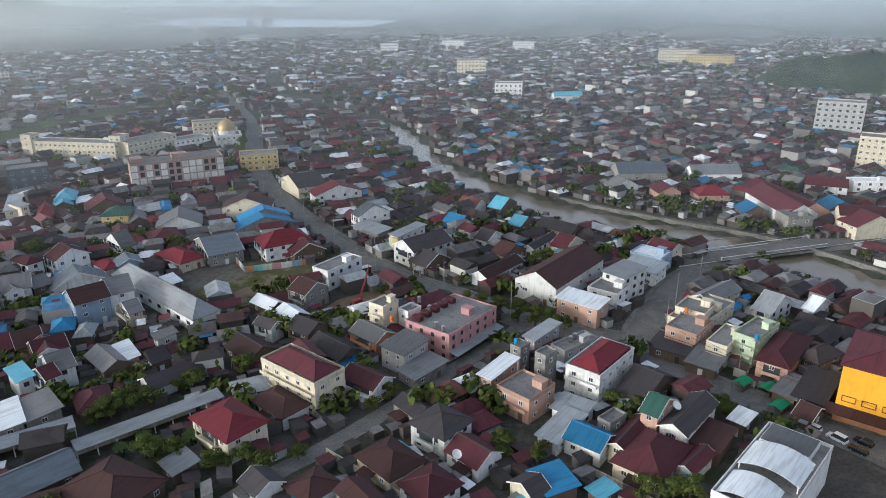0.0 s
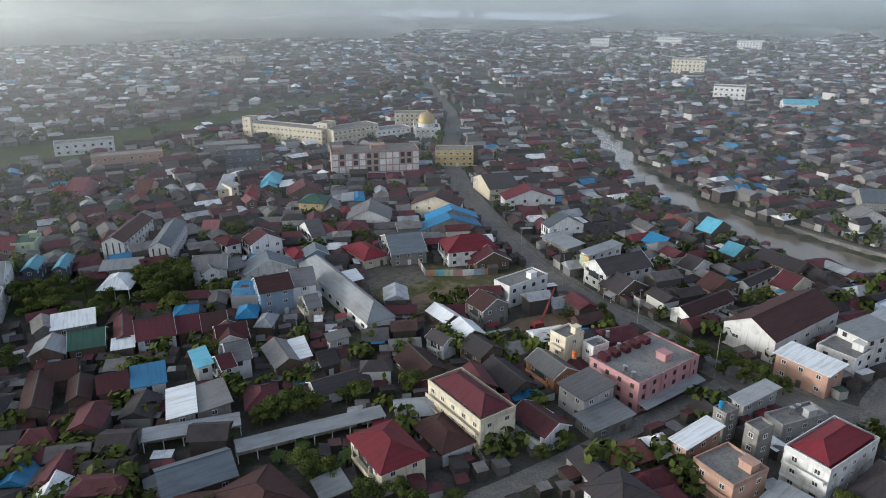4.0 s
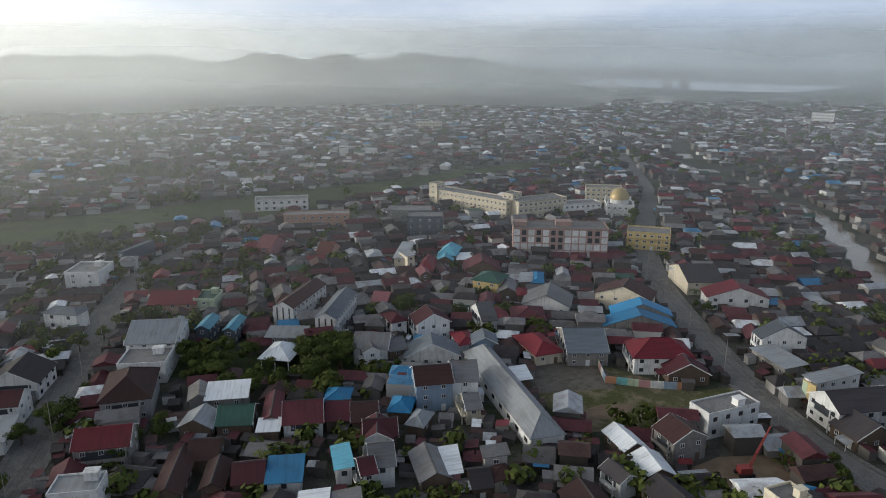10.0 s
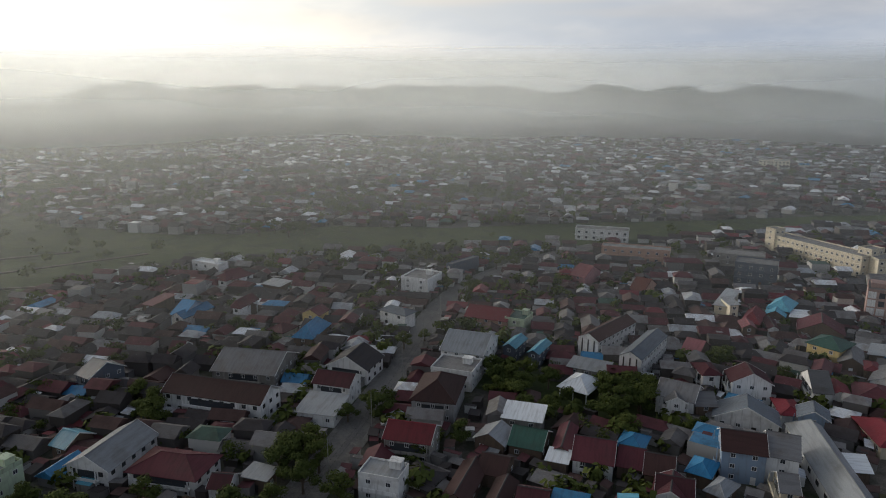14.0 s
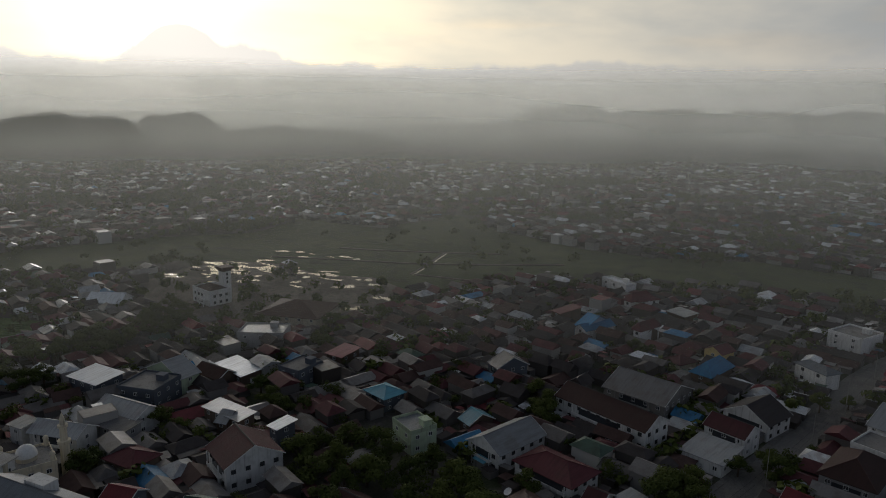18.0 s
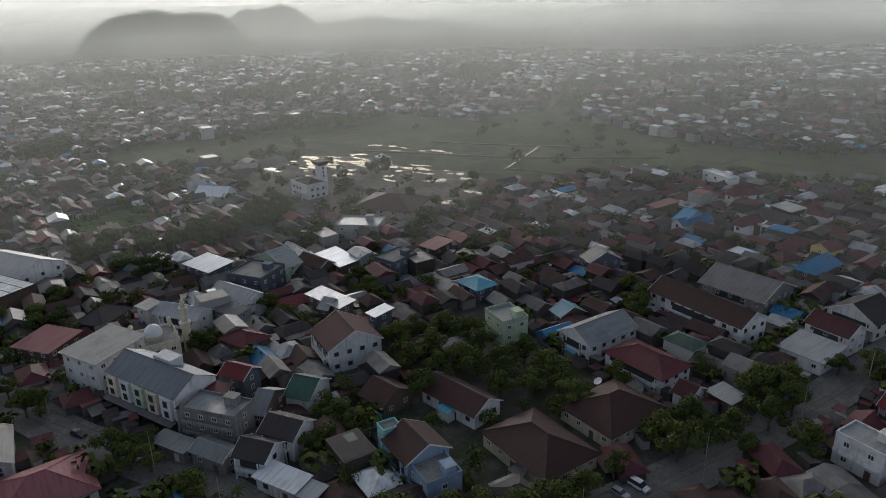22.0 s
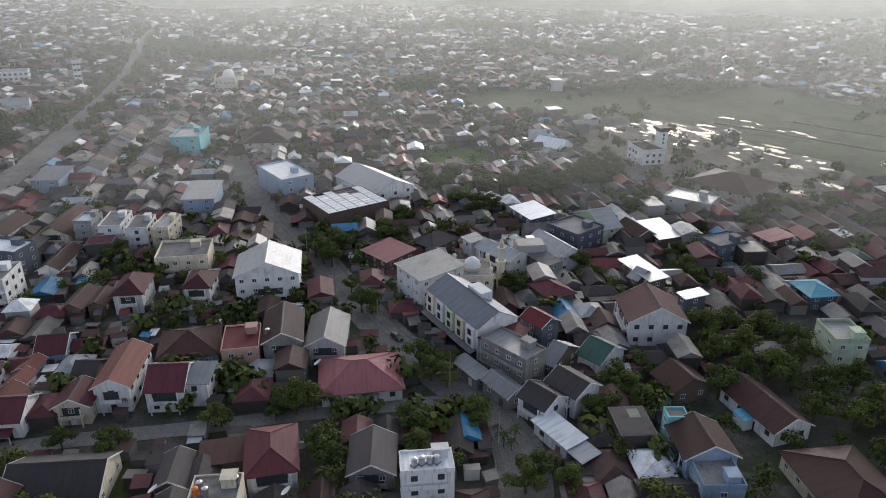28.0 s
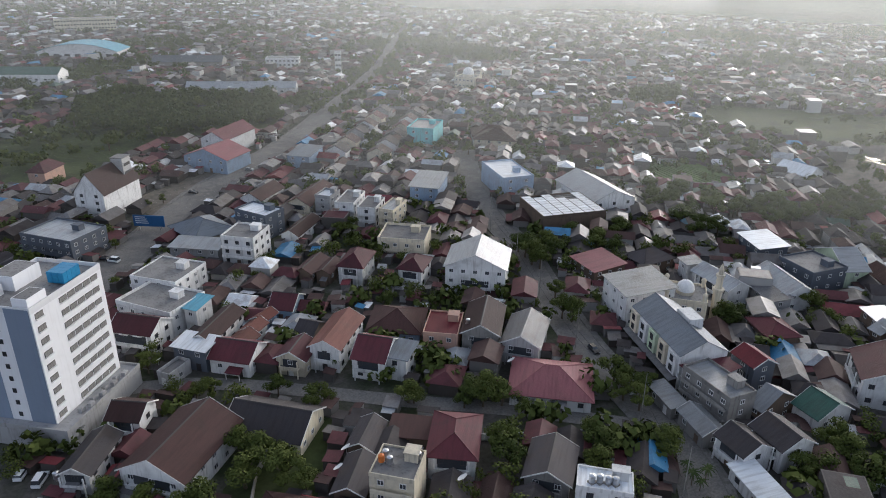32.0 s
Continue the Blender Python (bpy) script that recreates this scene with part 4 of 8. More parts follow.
        part("balcony", mesh_of("balcony", v, f, [wm]), ob)
        post = Shape().box(-0.12, 0, -0.2, 0.12, 0.24, h - 0.1).mesh("post", wm)
        for sx in (-1, 1):
            part("post", post, ob, "", pose(sx * (bw - 0.14), y0 - 1.28, 0))
        part("balcony_door", Shape().box(-bw * 0.8, -d / 2 - 0.06, z + 0.05, bw * 0.8, -d / 2, z + 2.2).mesh("balcony_door", GLASS), ob, "dark glazed doors")
    if storeys >= 2 and near and special == "" and form in "fp" and w > 5:
        b = Shape()
        for k in range(1, storeys):
            z = k * h / storeys
            b.box(-w / 2 + 0.4, -d / 2 - 1.1, z - 0.15, w / 2 - 0.4, -d / 2, z)
            b.box(-w / 2 + 0.4, -d / 2 - 1.1, z, w / 2 - 0.4, -d / 2 - 1.0, z + 0.85)
        part("balcony", b.mesh("balcony", wm), ob)
    return ob

# ---- trees ----
def limb(s, a, b, r0, r1, n=6):
    a, b = Vector(a), Vector(b)
    k = (b - a).normalized()
    u = k.orthogonal().normalized()
    w = k.cross(u)
    v = [a + (u * math.cos(i * 2 * math.pi / n) + w * math.sin(i * 2 * math.pi / n)) * r0 for i in range(n)] + [b + (u * math.cos(i * 2 * math.pi / n) + w * math.sin(i * 2 * math.pi / n)) * r1 for i in range(n)]
    s.raw(v, [(i, (i + 1) % n, n + (i + 1) % n, n + i) for i in range(n)] + [tuple(range(n, 2 * n))])


def leaf_quads(s, r, centre, size, count, radius, flat=0.75):
    for _ in range(count):
        d = Vector((r.gauss(0, 1), r.gauss(0, 1), r.gauss(0, 1))).normalized() * radius * r.uniform(0.55, 1.05)
        p = Vector(centre) + Vector((d.x, d.y, d.z * flat))
        n = (d.normalized() + Vector((r.uniform(-.6, .6), r.uniform(-.6, .6), r.uniform(-.2, .9)))).normalized()
        u = n.orthogonal().normalized()
        u = (u + n.cross(u) * r.uniform(-1, 1)).normalized() * size * r.uniform(0.6, 1.2)
        w = n.cross(u.normalized()) * size * r.uniform(0.5, 0.9)
        s.raw([p - u - w * 0.3, p - w, p + u + w * 0.2, p + w * 0.9], [(0, 1, 2, 3)])


def broadleaf(seed):
    """A tree one unit tall: forked trunk, crown of uneven clumps."""
    r = random.Random(seed)
    t, c = Shape(), Shape()
    fork = r.uniform(0.24, 0.34)
    limb(t, (0, 0, -0.04), (r.uniform(-.02, .02), r.uniform(-.02, .02), fork), 0.035, 0.025, 7)
    n = r.randint(6, 9)
    for i in range(n):
        a = i * 2 * math.pi / n + r.uniform(-0.4, 0.4)
        out = r.uniform(0.14, 0.34) if i else 0.03
        q = (math.cos(a) * out, math.sin(a) * out, r.uniform(0.46, 0.80) - out * 0.3)
        limb(t, (0, 0, fork - 0.01), q, 0.018, 0.006, 5)
        leaf_quads(c, r, q, 0.031, 210, r.uniform(0.13, 0.21))
    leaf_quads(c, r, (0, 0, 0.80), 0.031, 200, 0.17)
    return t.mesh("trunk", BARK), c.mesh("crown", LEAF)


def palm(seed):
    r = random.Random(seed)
    t, c = Shape(), Shape()
    lean = r.uniform(-.05, .05)
    for k in range(5):
        limb(t, (lean * k / 5, 0, -0.04 + k * 0.155), (lean * (k + 1) / 5, 0, -0.04 + (k + 1) * 0.155), 0.026 - k * 0.002, 0.024 - k * 0.002, 6)
    for i in range(15):
        a = i * 2.4
        up = r.uniform(-0.1, 0.6)
        p, d = Vector((lean, 0, 0.72)), Vector((math.cos(a), math.sin(a), up))
        for k in range(5):
            q = p + d * 0.085
            side = Vector((-math.sin(a), math.cos(a), 0)) * 0.05 * (1 - k / 6)
            drop = Vector((0, 0, -0.02))
            c.raw([p, q, q + side + drop, p + side + drop], [(0, 1, 2, 3)])
            c.raw([p, q, q - side + drop, p - side + drop], [(3, 2, 1, 0)])
            p, d = q, (d + Vector((0, 0, -0.30))).normalized()
    return t.mesh("trunk", BARK), c.mesh("fronds", LEAF_PALM)


def banana(seed):
    r = random.Random(seed)
    t, c = Shape(), Shape()
    for k in range(4):
        x, y = r.uniform(-.25, .25), r.uniform(-.25, .25)
        limb(t, (x, y, -0.04), (x, y, 0.5), 0.05, 0.03, 6)
        for i in range(7):
            a = i * 0.9 + k
            p, d = Vector((x, y, 0.5)), Vector((math.cos(a) * 0.6, math.sin(a) * 0.6, 0.8)).normalized()
            for m in range(3):
                q = p + d * 0.17
                side = Vector((-math.sin(a), math.cos(a), 0)) * 0.075
                c.raw([p - side, p + side, q + side, q - side], [(0, 1, 2, 3)])
                p, d = q, (d + Vector((math.cos(a) * .35, math.sin(a) * .35, -0.7))).normalized()
    return t.mesh("trunk", LEAF_PALM), c.mesh("leaves", LEAF_PALM)


TREES = {"l": [broadleaf(k) for k in range(7)], "p": [palm(k) for k in range(3)], "b": [banana(k) for k in range(2)]}
TREE_NAME = {"l": ("tree", "leafy green broadleaf tree between the houses", "crown"), "p": ("palm_tree", "slender palm tree with drooping fronds", "fronds"),
             "b": ("banana_plant", "clump of broad-leaved banana plants in a yard", "leaves")}
GROVE = random.Random(5)


def tree(x, y, height, kind="l"):
    trunk, crown = GROVE.choice(TREES[kind])
    name, label, top = TREE_NAME[kind]
    k = height * (1.15 if kind == "l" else 1.0)
    wide = GROVE.uniform(1.0, 1.35) if kind == "l" else 1.0
    ob = thing(name, pose(x, y, 0, 0, 0, GROVE.uniform(0, 360)), label, name.replace("_", " "), "trees of the town")
    size = Matrix.Diagonal((k * wide, k * wide, k, 1))
    part("trunk", trunk, ob, "", size)
    part(top, crown, ob, "", size)
    TAKEN.append((x, y, height * 0.25, height * 0.25, 1.0, 0.0))
    return ob

# ---- buildings, street by street: x, y, turn, width, depth, eaves height, roof form, roof, walls ----
house(-111.6, 161.2, -44, 9.7, 3.5, 6, "sx", "cyan", "white")
house(-104.9, 161.7, -38, 7.1, 3.5, 6, "gy", "maroon", "white")
house(-104.5, 167.2, -48, 10.3, 5.7, 6.2, "gy", "grey", "white")
house(-113.8, 178.1, -53, 9.7, 7.2, 4.5, "gx", "maroon", "white")
house(-93.8, 172.9, -44, 13.1, 7.2, 3.8, "gx", "grey", "wood")
house(-90.3, 176.5, -52, 11.3, 3.6, 4, "sx", "white", "pink")
house(-81.3, 174.5, -46, 7.9, 4.7, 3.8, "gy", "dark", "wood")
house(-77.9, 178.6, -32, 4.7, 5.3, 4, "hx", "brown", "cream")
house(-81.5, 182.9, -52, 4.3, 5.4, 6, "sx", "grey", "grey")
house(-72.9, 164.5, -44, 6.8, 14.5, 3.6, "gy", "dark", "white")
house(-88.7, 152.8, -56, 10.0, 7.5, 3.6, "hx", "maroon", "wood")
house(-99.5, 146.9, -46, 11.4, 7.7, 5, "sx", "grey", "concrete")
house(-104.8, 143.0, -53, 12.8, 5.8, 5, "sx", "white", "concrete")
house(-70.4, 143.8, -50, 3.5, 34.8, 4, "sx", "zinc", "cream", "walkway")
house(-97.4, 136.4, -56, 4.0, 21.7, 4, "sx", "zinc", "cream", "walkway")
house(-86.9, 122.5, -44, 9.9, 14.6, 4, "gy", "slate", "wood")
house(-69.1, 118.8, -29, 16.4, 13.1, 4, "hx", "brown", "wood")
house(-58.1, 127.5, -45, 6.1, 5.5, 3, "sx", "zinc", "wood")
house(-50.1, 139.1, -41, 14.6, 10.5, 6.4, "hx", "red", "cream")
house(-36.6, 159.3, -39, 20.9, 10.1, 9, "px", "maroon", "cream")
house(-40.9, 150.2, -41, 12.6, 7.8, 4, "hx", "brown", "white")
house(-20.1, 160.6, -37, 11.4, 7.3, 4.8, "gx", "maroon", "white")
house(-10.9, 175.5, -40, 8.7, 10.1, 6.5, "sx", "grey", "grey")
house(-5.8, 168.1, -46, 6.9, 11.5, 3.2, "sx", "zinc", "concrete")
house(-0.6, 138.5, -40, 10.1, 10.0, 6, "hx", "dark", "white")
house(-11.8, 127.6, -47, 11.6, 9.4, 4, "hx", "brown", "cream")
house(-2.9, 117.9, -47, 8.5, 9.0, 5, "hx", "maroon", "white")
house(-27.3, 118.9, -42, 7.6, 8.0, 4, "hx", "brown", "white")
house(-38.0, 119.5, -46, 6.5, 6.1, 4.5, "gx", "dark", "white")
house(-55.2, 178.4, -44, 12.4, 9.0, 4, "gx", "brown", "wood")
house(-53.4, 192.3, -31, 6.9, 4.9, 5, "gx", "dark", "white")
house(-41.1, 190.1, -37, 9.1, 8.0, 5, "gx", "dark", "wood")
house(-31.3, 178.7, -44, 14.7, 8.0, 4, "gx", "dark", "wood")
house(-26.1, 172.7, -52, 3.5, 6.0, 3, "sx", "blue", "wood")
house(-20.9, 185.8, -43, 11.3, 7.8, 5, "gx", "grey", "orange")
house(2.6, 190.7, -38, 16.2, 23.9, 8.3, "fx", "grey", "pink", "pinkblock")
house(-18.3, 195.7, -38, 5.8, 7.0, 10, "fx", "dark", "cream")
house(-10.4, 196.4, -43, 4.3, 5.6, 7.5, "fx", "grey", "white")
house(41.5, 163.0, -40, 9.8, 19.1, 8.6, "px", "red", "white")
house(20.7, 152.7, -44, 10.1, 10.6, 6.5, "fx", "dark", "salmon")
house(14.5, 161.8, -40, 3.8, 11.8, 6.5, "sx", "white", "salmon")
house(27.1, 163.6, -46, 3.5, 4.9, 10, "fx", "grey", "concrete")
house(21.2, 171.8, -43, 3.5, 4.3, 8, "fx", "grey", "concrete")
house(29.0, 183.7, -44, 3.5, 12.2, 6, "sx", "zinc", "grey")
house(37.6, 178.6, -53, 5.4, 13.7, 5, "fx", "dark", "grey")
house(31.7, 147.2, -36, 7.7, 6.7, 4, "sx", "zinc", "white")
house(27.7, 139.5, -40, 5.2, 12.5, 3.5, "sx", "zinc", "white")
house(33.4, 134.6, -39, 8.9, 7.6, 4.5, "gx", "blue", "white")
house(39.4, 139.6, -49, 3.5, 6.3, 6, "fx", "dark", "concrete")
house(42.6, 135.2, -39, 3.6, 13.9, 5, "gy", "maroon", "cream")
house(45.6, 128.0, -40, 10.7, 15.3, 4.5, "hx", "maroon", "cream")
house(54.7, 126.6, -45, 3.5, 9.8, 4, "gy", "maroon", "white")
house(50.1, 140.2, -42, 4.1, 9.0, 9, "gx", "green", "salmon")
house(57.3, 139.6, -42, 5.9, 17.7, 7, "gy", "dark", "white")
house(52.8, 157.5, -47, 8.0, 16.5, 4, "gx", "dark", "wood")
house(6.7, 130.0, -45, 9.4, 7.9, 4, "gx", "maroon", "white")
house(17.8, 117.9, -54, 7.2, 4.7, 4, "gy", "dark", "cream")
house(22.8, 120.1, -69, 7.9, 6.8, 4, "sx", "blue", "wood")
house(32.7, 118.0, -58, 3.5, 4.5, 3, "sx", "cyan", "wood")
house(113.7, 147.4, -37.6, 28, 22, 15.5, "hx", "maroon", "amber", "shop")
house(66.6, 116.4, -43, 13.1, 30.7, 9, "cx", "white", "white", "vault")
house(72.8, 185.8, -42, 9.3, 12.0, 7, "fx", "dark", "salmon")
house(78.0, 196.0, -39, 9.1, 10.0, 8, "fx", "grey", "cream")
house(81.2, 179.2, -42, 5.9, 14.4, 6.5, "fx", "dark", "cream")
house(89.7, 179.5, -48, 6.5, 15.1, 8.5, "fx", "dark", "green")
house(94.6, 171.9, -40, 7.9, 22.1, 6.5, "hy", "maroon", "salmon")
house(73.6, 172.0, -39, 7.9, 10.3, 3.2, "sx", "grey", "wood")
house(66.7, 180.0, -37, 10.9, 8.9, 3.2, "sx", "dark", "wood")
house(104.1, 171.1, -58, 5.8, 10.9, 5, "hx", "dark", "concrete")
house(89.8, 156.3, -47, 5.4, 10.4, 3.5, "sx", "grey", "wood")
house(95.7, 155.5, -41, 6.8, 15.6, 4, "sx", "dark", "wood")
house(89.5, 146.3, -51, 4.2, 7.1, 3, "gx", "brown", "wood")
house(71.2, 142.3, -46, 3.5, 5.4, 4, "sx", "white", "wood")
house(60.7, 135.3, -41, 8.2, 9.8, 4, "sx", "brown", "wood")
house(-95.3, 217.7, 48, 9.5, 56.2, 4.5, "hx", "zinc", "white", "hall")
house(-114.3, 205.2, -48, 11.0, 10.5, 9, "gy", "brown", "blue")
house(-108.2, 213.2, -54, 12.6, 7.5, 8.5, "gy", "grey", "white")
house(-102.2, 253.6, -39, 17.4, 9.7, 4, "hx", "red", "cream")
house(-89.7, 262.6, -58, 21.1, 13.4, 5, "gy", "slate", "concrete")
house(-153.9, 241.4, -31, 9.6, 5.7, 7, "hx", "maroon", "white")
house(-142.2, 247.5, -41, 9.5, 12.0, 7, "gx", "maroon", "white")
house(-129.9, 229.4, -53, 9.7, 17.4, 4, "gx", "slate", "white")
house(-147.5, 218.2, -42, 11.3, 5.4, 6, "gx", "grey", "white")
house(-142.1, 224.7, -35, 8.9, 6.0, 5, "gy", "grey", "wood")
house(-146.9, 302.7, 7, 11.5, 12.0, 6.5, "hx", "green", "yellow")
house(-196.0, 310.0, -34, 11.5, 3.5, 8, "sx", "zinc", "cream")
house(-185.1, 328.0, -62, 15.2, 7.3, 4, "gx", "cyan", "wood")
house(-176.5, 331.3, -63, 11.2, 6.2, 4, "sx", "white", "wood")
house(-178.6, 298.2, -44, 8.4, 4.6, 5, "gx", "pink", "wood")
house(-176.1, 310.3, -46, 13.4, 3.5, 4, "gx", "maroon", "white")
house(-162.6, 323.3, -58, 13.8, 16.2, 4, "gx", "maroon", "wood")
house(-139.1, 302.9, -60, 16.2, 7.4, 4, "gx", "grey", "wood")
house(-136.9, 317.3, -67, 13.0, 4.7, 4, "sx", "zinc", "wood")
house(-132.9, 320.5, -65, 14.7, 4.7, 4, "hx", "blue", "wood")
house(-130.3, 299.7, -53, 8.6, 4.2, 4, "hx", "red", "wood")
house(-117.6, 297.1, -72, 15.9, 18.4, 4, "gx", "grey", "white")
house(-117.3, 277.5, -59, 14.1, 12.0, 4, "hx", "maroon", "wood")
house(-130.9, 267.2, -44, 15.8, 5.6, 5, "gy", "grey", "white")
house(-125.3, 269.5, -50, 10.4, 6.7, 4, "gx", "red", "white")
house(-126.2, 244.4, -42, 10.9, 5.8, 4, "hx", "red", "white")
house(-118.6, 245.2, -56, 7.6, 7.9, 5, "gx", "slate", "blue")
house(-97.7, 230.9, -51, 9.0, 4.3, 3, "sx", "white", "wood")
house(-100.4, 203.8, -46, 8.8, 4.1, 5, "gy", "grey", "cream")
house(-91.4, 315.1, 6, 21.7, 12.0, 6.5, "gy", "brown", "cream")
house(-78.8, 290.1, -61, 8.3, 25.6, 4.5, "gx", "blue", "concrete")
house(-80.9, 300.8, -65, 7.6, 21.7, 5, "gx", "blue", "concrete")
house(-64.5, 266.1, -59, 13.1, 18.9, 6, "hx", "red", "white")
house(-54.2, 260.2, -60, 7.5, 12.5, 4, "gx", "maroon", "wood")
house(-38.3, 236.1, -36, 7.5, 17.6, 7.4, "fx", "dark", "white", "blind")
house(-45.3, 216.3, -39, 8.3, 9.7, 6.5, "gx", "brown", "concrete")
house(-57.5, 209.4, -40, 10.1, 5.9, 4, "gx", "white", "wood")
house(-48.1, 200.9, -49, 9.4, 7.4, 4, "gx", "white", "wood")
house(-32.0, 298.7, -58, 6.7, 15.2, 7, "gx", "slate", "white")
house(-53.9, 340.1, -64, 10.9, 23.7, 5.5, "gx", "red", "white")
house(-73.5, 358.1, -57, 24.6, 15.5, 6, "gy", "dark", "cream")
house(-14.4, 269.4, -42, 4.8, 15.5, 8, "sx", "zinc", "white")
house(-7.8, 258.8, -48, 12.0, 19.9, 7, "gy", "dark", "white")
house(-5.2, 248.3, -44, 9.2, 12.1, 4, "gx", "dark", "wood")
house(-30.6, 285.5, -44, 16.0, 7.8, 4, "sx", "zinc", "concrete")
house(41.9, 230.7, -38, 16.0, 35.1, 7, "gy", "brown", "white", "hall")
house(44.6, 203.8, -39, 14.2, 7.7, 7, "sx", "white", "salmon")
house(62.5, 223.1, -50, 9.0, 12.1, 9, "sx", "zinc", "white")
house(55.7, 215.7, -38, 10.6, 10.0, 6, "fx", "dark", "white")
house(79.1, 248.2, -41, 12.5, 9.9, 6, "fx", "white", "blue")
house(86.9, 256.3, -51, 10.3, 7.3, 6, "gx", "maroon", "cream")
house(20.2, 239.5, -40, 6.7, 22.8, 4, "gy", "brown", "white")
house(39.9, 267.9, -36, 3.9, 20.2, 4, "gy", "dark", "white")
house(50.2, 265.6, -43, 7.1, 12.7, 4, "gx", "maroon", "cream")
house(50.5, 286.1, -42, 17.5, 9.3, 4, "gx", "dark", "wood")
house(158.5, 315.3, -87, 38.3, 15.1, 6, "gx", "maroon", "white")
house(153.8, 291.5, -84, 10.3, 11.2, 7, "fx", "grey", "concrete")
house(182.4, 284.9, -78, 11.0, 20.3, 6, "gx", "maroon", "cream")
house(219.0, 346.0, -93, 8.4, 21.5, 8, "fx", "white", "white")
house(80.6, 197.4, -45, 10.3, 24.1, 6, "fx", "grey", "cream")
house(105.7, 203.8, -49, 5.7, 14.8, 5, "gx", "zinc", "white")
house(120.9, 205.1, -56, 3.5, 10.6, 4, "gx", "white", "white")
house(90.7, 212.9, -51, 7.3, 18.1, 5, "gy", "grey", "cream")
house(73.7, 237.8, -40, 12.7, 10.5, 5, "sx", "zinc", "white")
house(19.1, 274.4, -41, 6.7, 10.4, 4, "gx", "dark", "white")
house(25.8, 257.4, -47, 7.2, 11.9, 4, "gx", "brown", "wood")
house(6.6, 296.3, -39, 8.9, 9.1, 4, "gx", "blue", "wood")
house(14.0, 322.6, -36, 10.1, 9.4, 4, "gx", "brick", "white")
house(28.7, 320.0, -39, 6.9, 13.7, 4, "gx", "cyan", "wood")
house(34.6, 293.0, -40, 6.5, 10.4, 4, "gx", "cyan", "wood")
house(111.3, 338.0, -84, 12.1, 11.1, 6, "gx", "maroon", "salmon")
house(133.1, 335.9, -87, 11.6, 15.2, 5, "hx", "red", "salmon")
house(92.7, 351.2, -72, 8.7, 14.7, 5, "gx", "grey", "white")
house(143.2, 310.3, -85, 10.1, 11.2, 4, "gx", "blue", "wood")
house(184.0, 313.2, -89, 11.5, 15.0, 4, "gx", "blue", "wood")
house(-239.8, 114.5, 48, 22.2, 20.0, 6, "gx", "grey", "concrete")
house(-261.7, 143.4, 45, 7.5, 17.2, 5, "hx", "blue", "wood")
house(-272.8, 135.0, 31, 7.7, 8.8, 4, "hx", "maroon", "cream")
house(-280.4, 152.3, 38, 7.5, 8.6, 6, "gy", "maroon", "yellow")
house(-309.5, 108.5, 33, 6.6, 16.9, 5, "gy", "blue", "white")
house(-353.9, 139.0, 26, 11.0, 12.8, 6, "hx", "maroon", "white")
house(-385.2, 134.2, 30, 19.3, 6.9, 6, "fx", "white", "white")
house(-309.2, 130.2, 31, 8.5, 6.6, 4, "gx", "maroon", "wood")
house(-335.9, 154.0, 31, 10.7, 8.2, 4, "sx", "zinc", "wood")
house(-262.4, 181.8, 23, 13.5, 6.8, 6.5, "hx", "slate", "white")
house(-300.8, 215.5, 34, 14.2, 16.3, 8, "fx", "grey", "white")
house(-318.1, 251.0, 17, 3.5, 23.3, 7, "fx", "grey", "steel")
house(-242.2, 215.4, 36, 18.2, 12.0, 5, "gx", "red", "salmon")
house(-212.5, 185.1, 39, 15.4, 19.9, 8, "gx", "zinc", "white")
house(-200.9, 172.0, 39, 14.4, 12.5, 6.5, "fx", "grey", "white")
house(-208.9, 202.9, 31, 4.4, 12.0, 6, "gy", "cyan", "steel")
house(-200.0, 207.4, 30, 3.5, 13.0, 6, "gy", "cyan", "steel")
house(-232.4, 222.9, 32, 8.3, 11.1, 6, "fx", "green", "green")
house(-224.2, 144.9, 40, 14.6, 14.0, 5.5, "gy", "dark", "white")
house(-210.8, 132.3, 42, 12.6, 9.2, 6.5, "gx", "maroon", "white")
house(-197.5, 239.0, 17, 8.3, 29.6, 8, "gy", "brown", "white", "flats")
house(-177.3, 236.9, 24, 7.7, 28.6, 8.5, "gy", "slate", "white", "flats")
house(-171.6, 201.9, 22, 9.7, 12.4, 4, "hx", "white", "wood", "pavilion")
house(-179.4, 212.8, 31, 12.8, 8.0, 5, "sx", "zinc", "concrete")
house(-147.9, 221.1, 27, 11.3, 11.5, 6.2, "gx", "grey", "white")
house(-220.7, 98.0, 43, 33.6, 12.0, 7, "gx", "brown", "white")
house(-200.3, 122.9, 46, 12.0, 12.0, 4, "sx", "zinc", "white")
house(-173.7, 95.0, 36, 6.1, 4.7, 3.5, "sx", "zinc", "wood")
house(-166.8, 135.6, 44, 12.9, 10.0, 7, "gx", "red", "concrete")
house(-152.8, 119.8, 41, 10.4, 7.4, 7.5, "fx", "zinc", "white")
house(-186.9, 156.4, 47, 13.0, 19.2, 7, "hx", "brown", "grey")
house(-157.4, 156.8, 30, 8.5, 8.4, 4.5, "gy", "zinc", "wood")
house(-151.1, 164.2, 37, 9.1, 10.7, 4.5, "gx", "green", "wood")
house(-161.3, 170.1, 42, 10.9, 9.0, 6, "sx", "white", "concrete")
house(-145.3, 148.5, 37, 7.0, 9.8, 4, "gx", "brown", "wood")
house(-134.4, 142.3, 39, 4.7, 11.4, 4, "gy", "brown", "wood")
house(-143.0, 137.5, 39, 5.8, 17.7, 4, "gy", "brown", "wood")
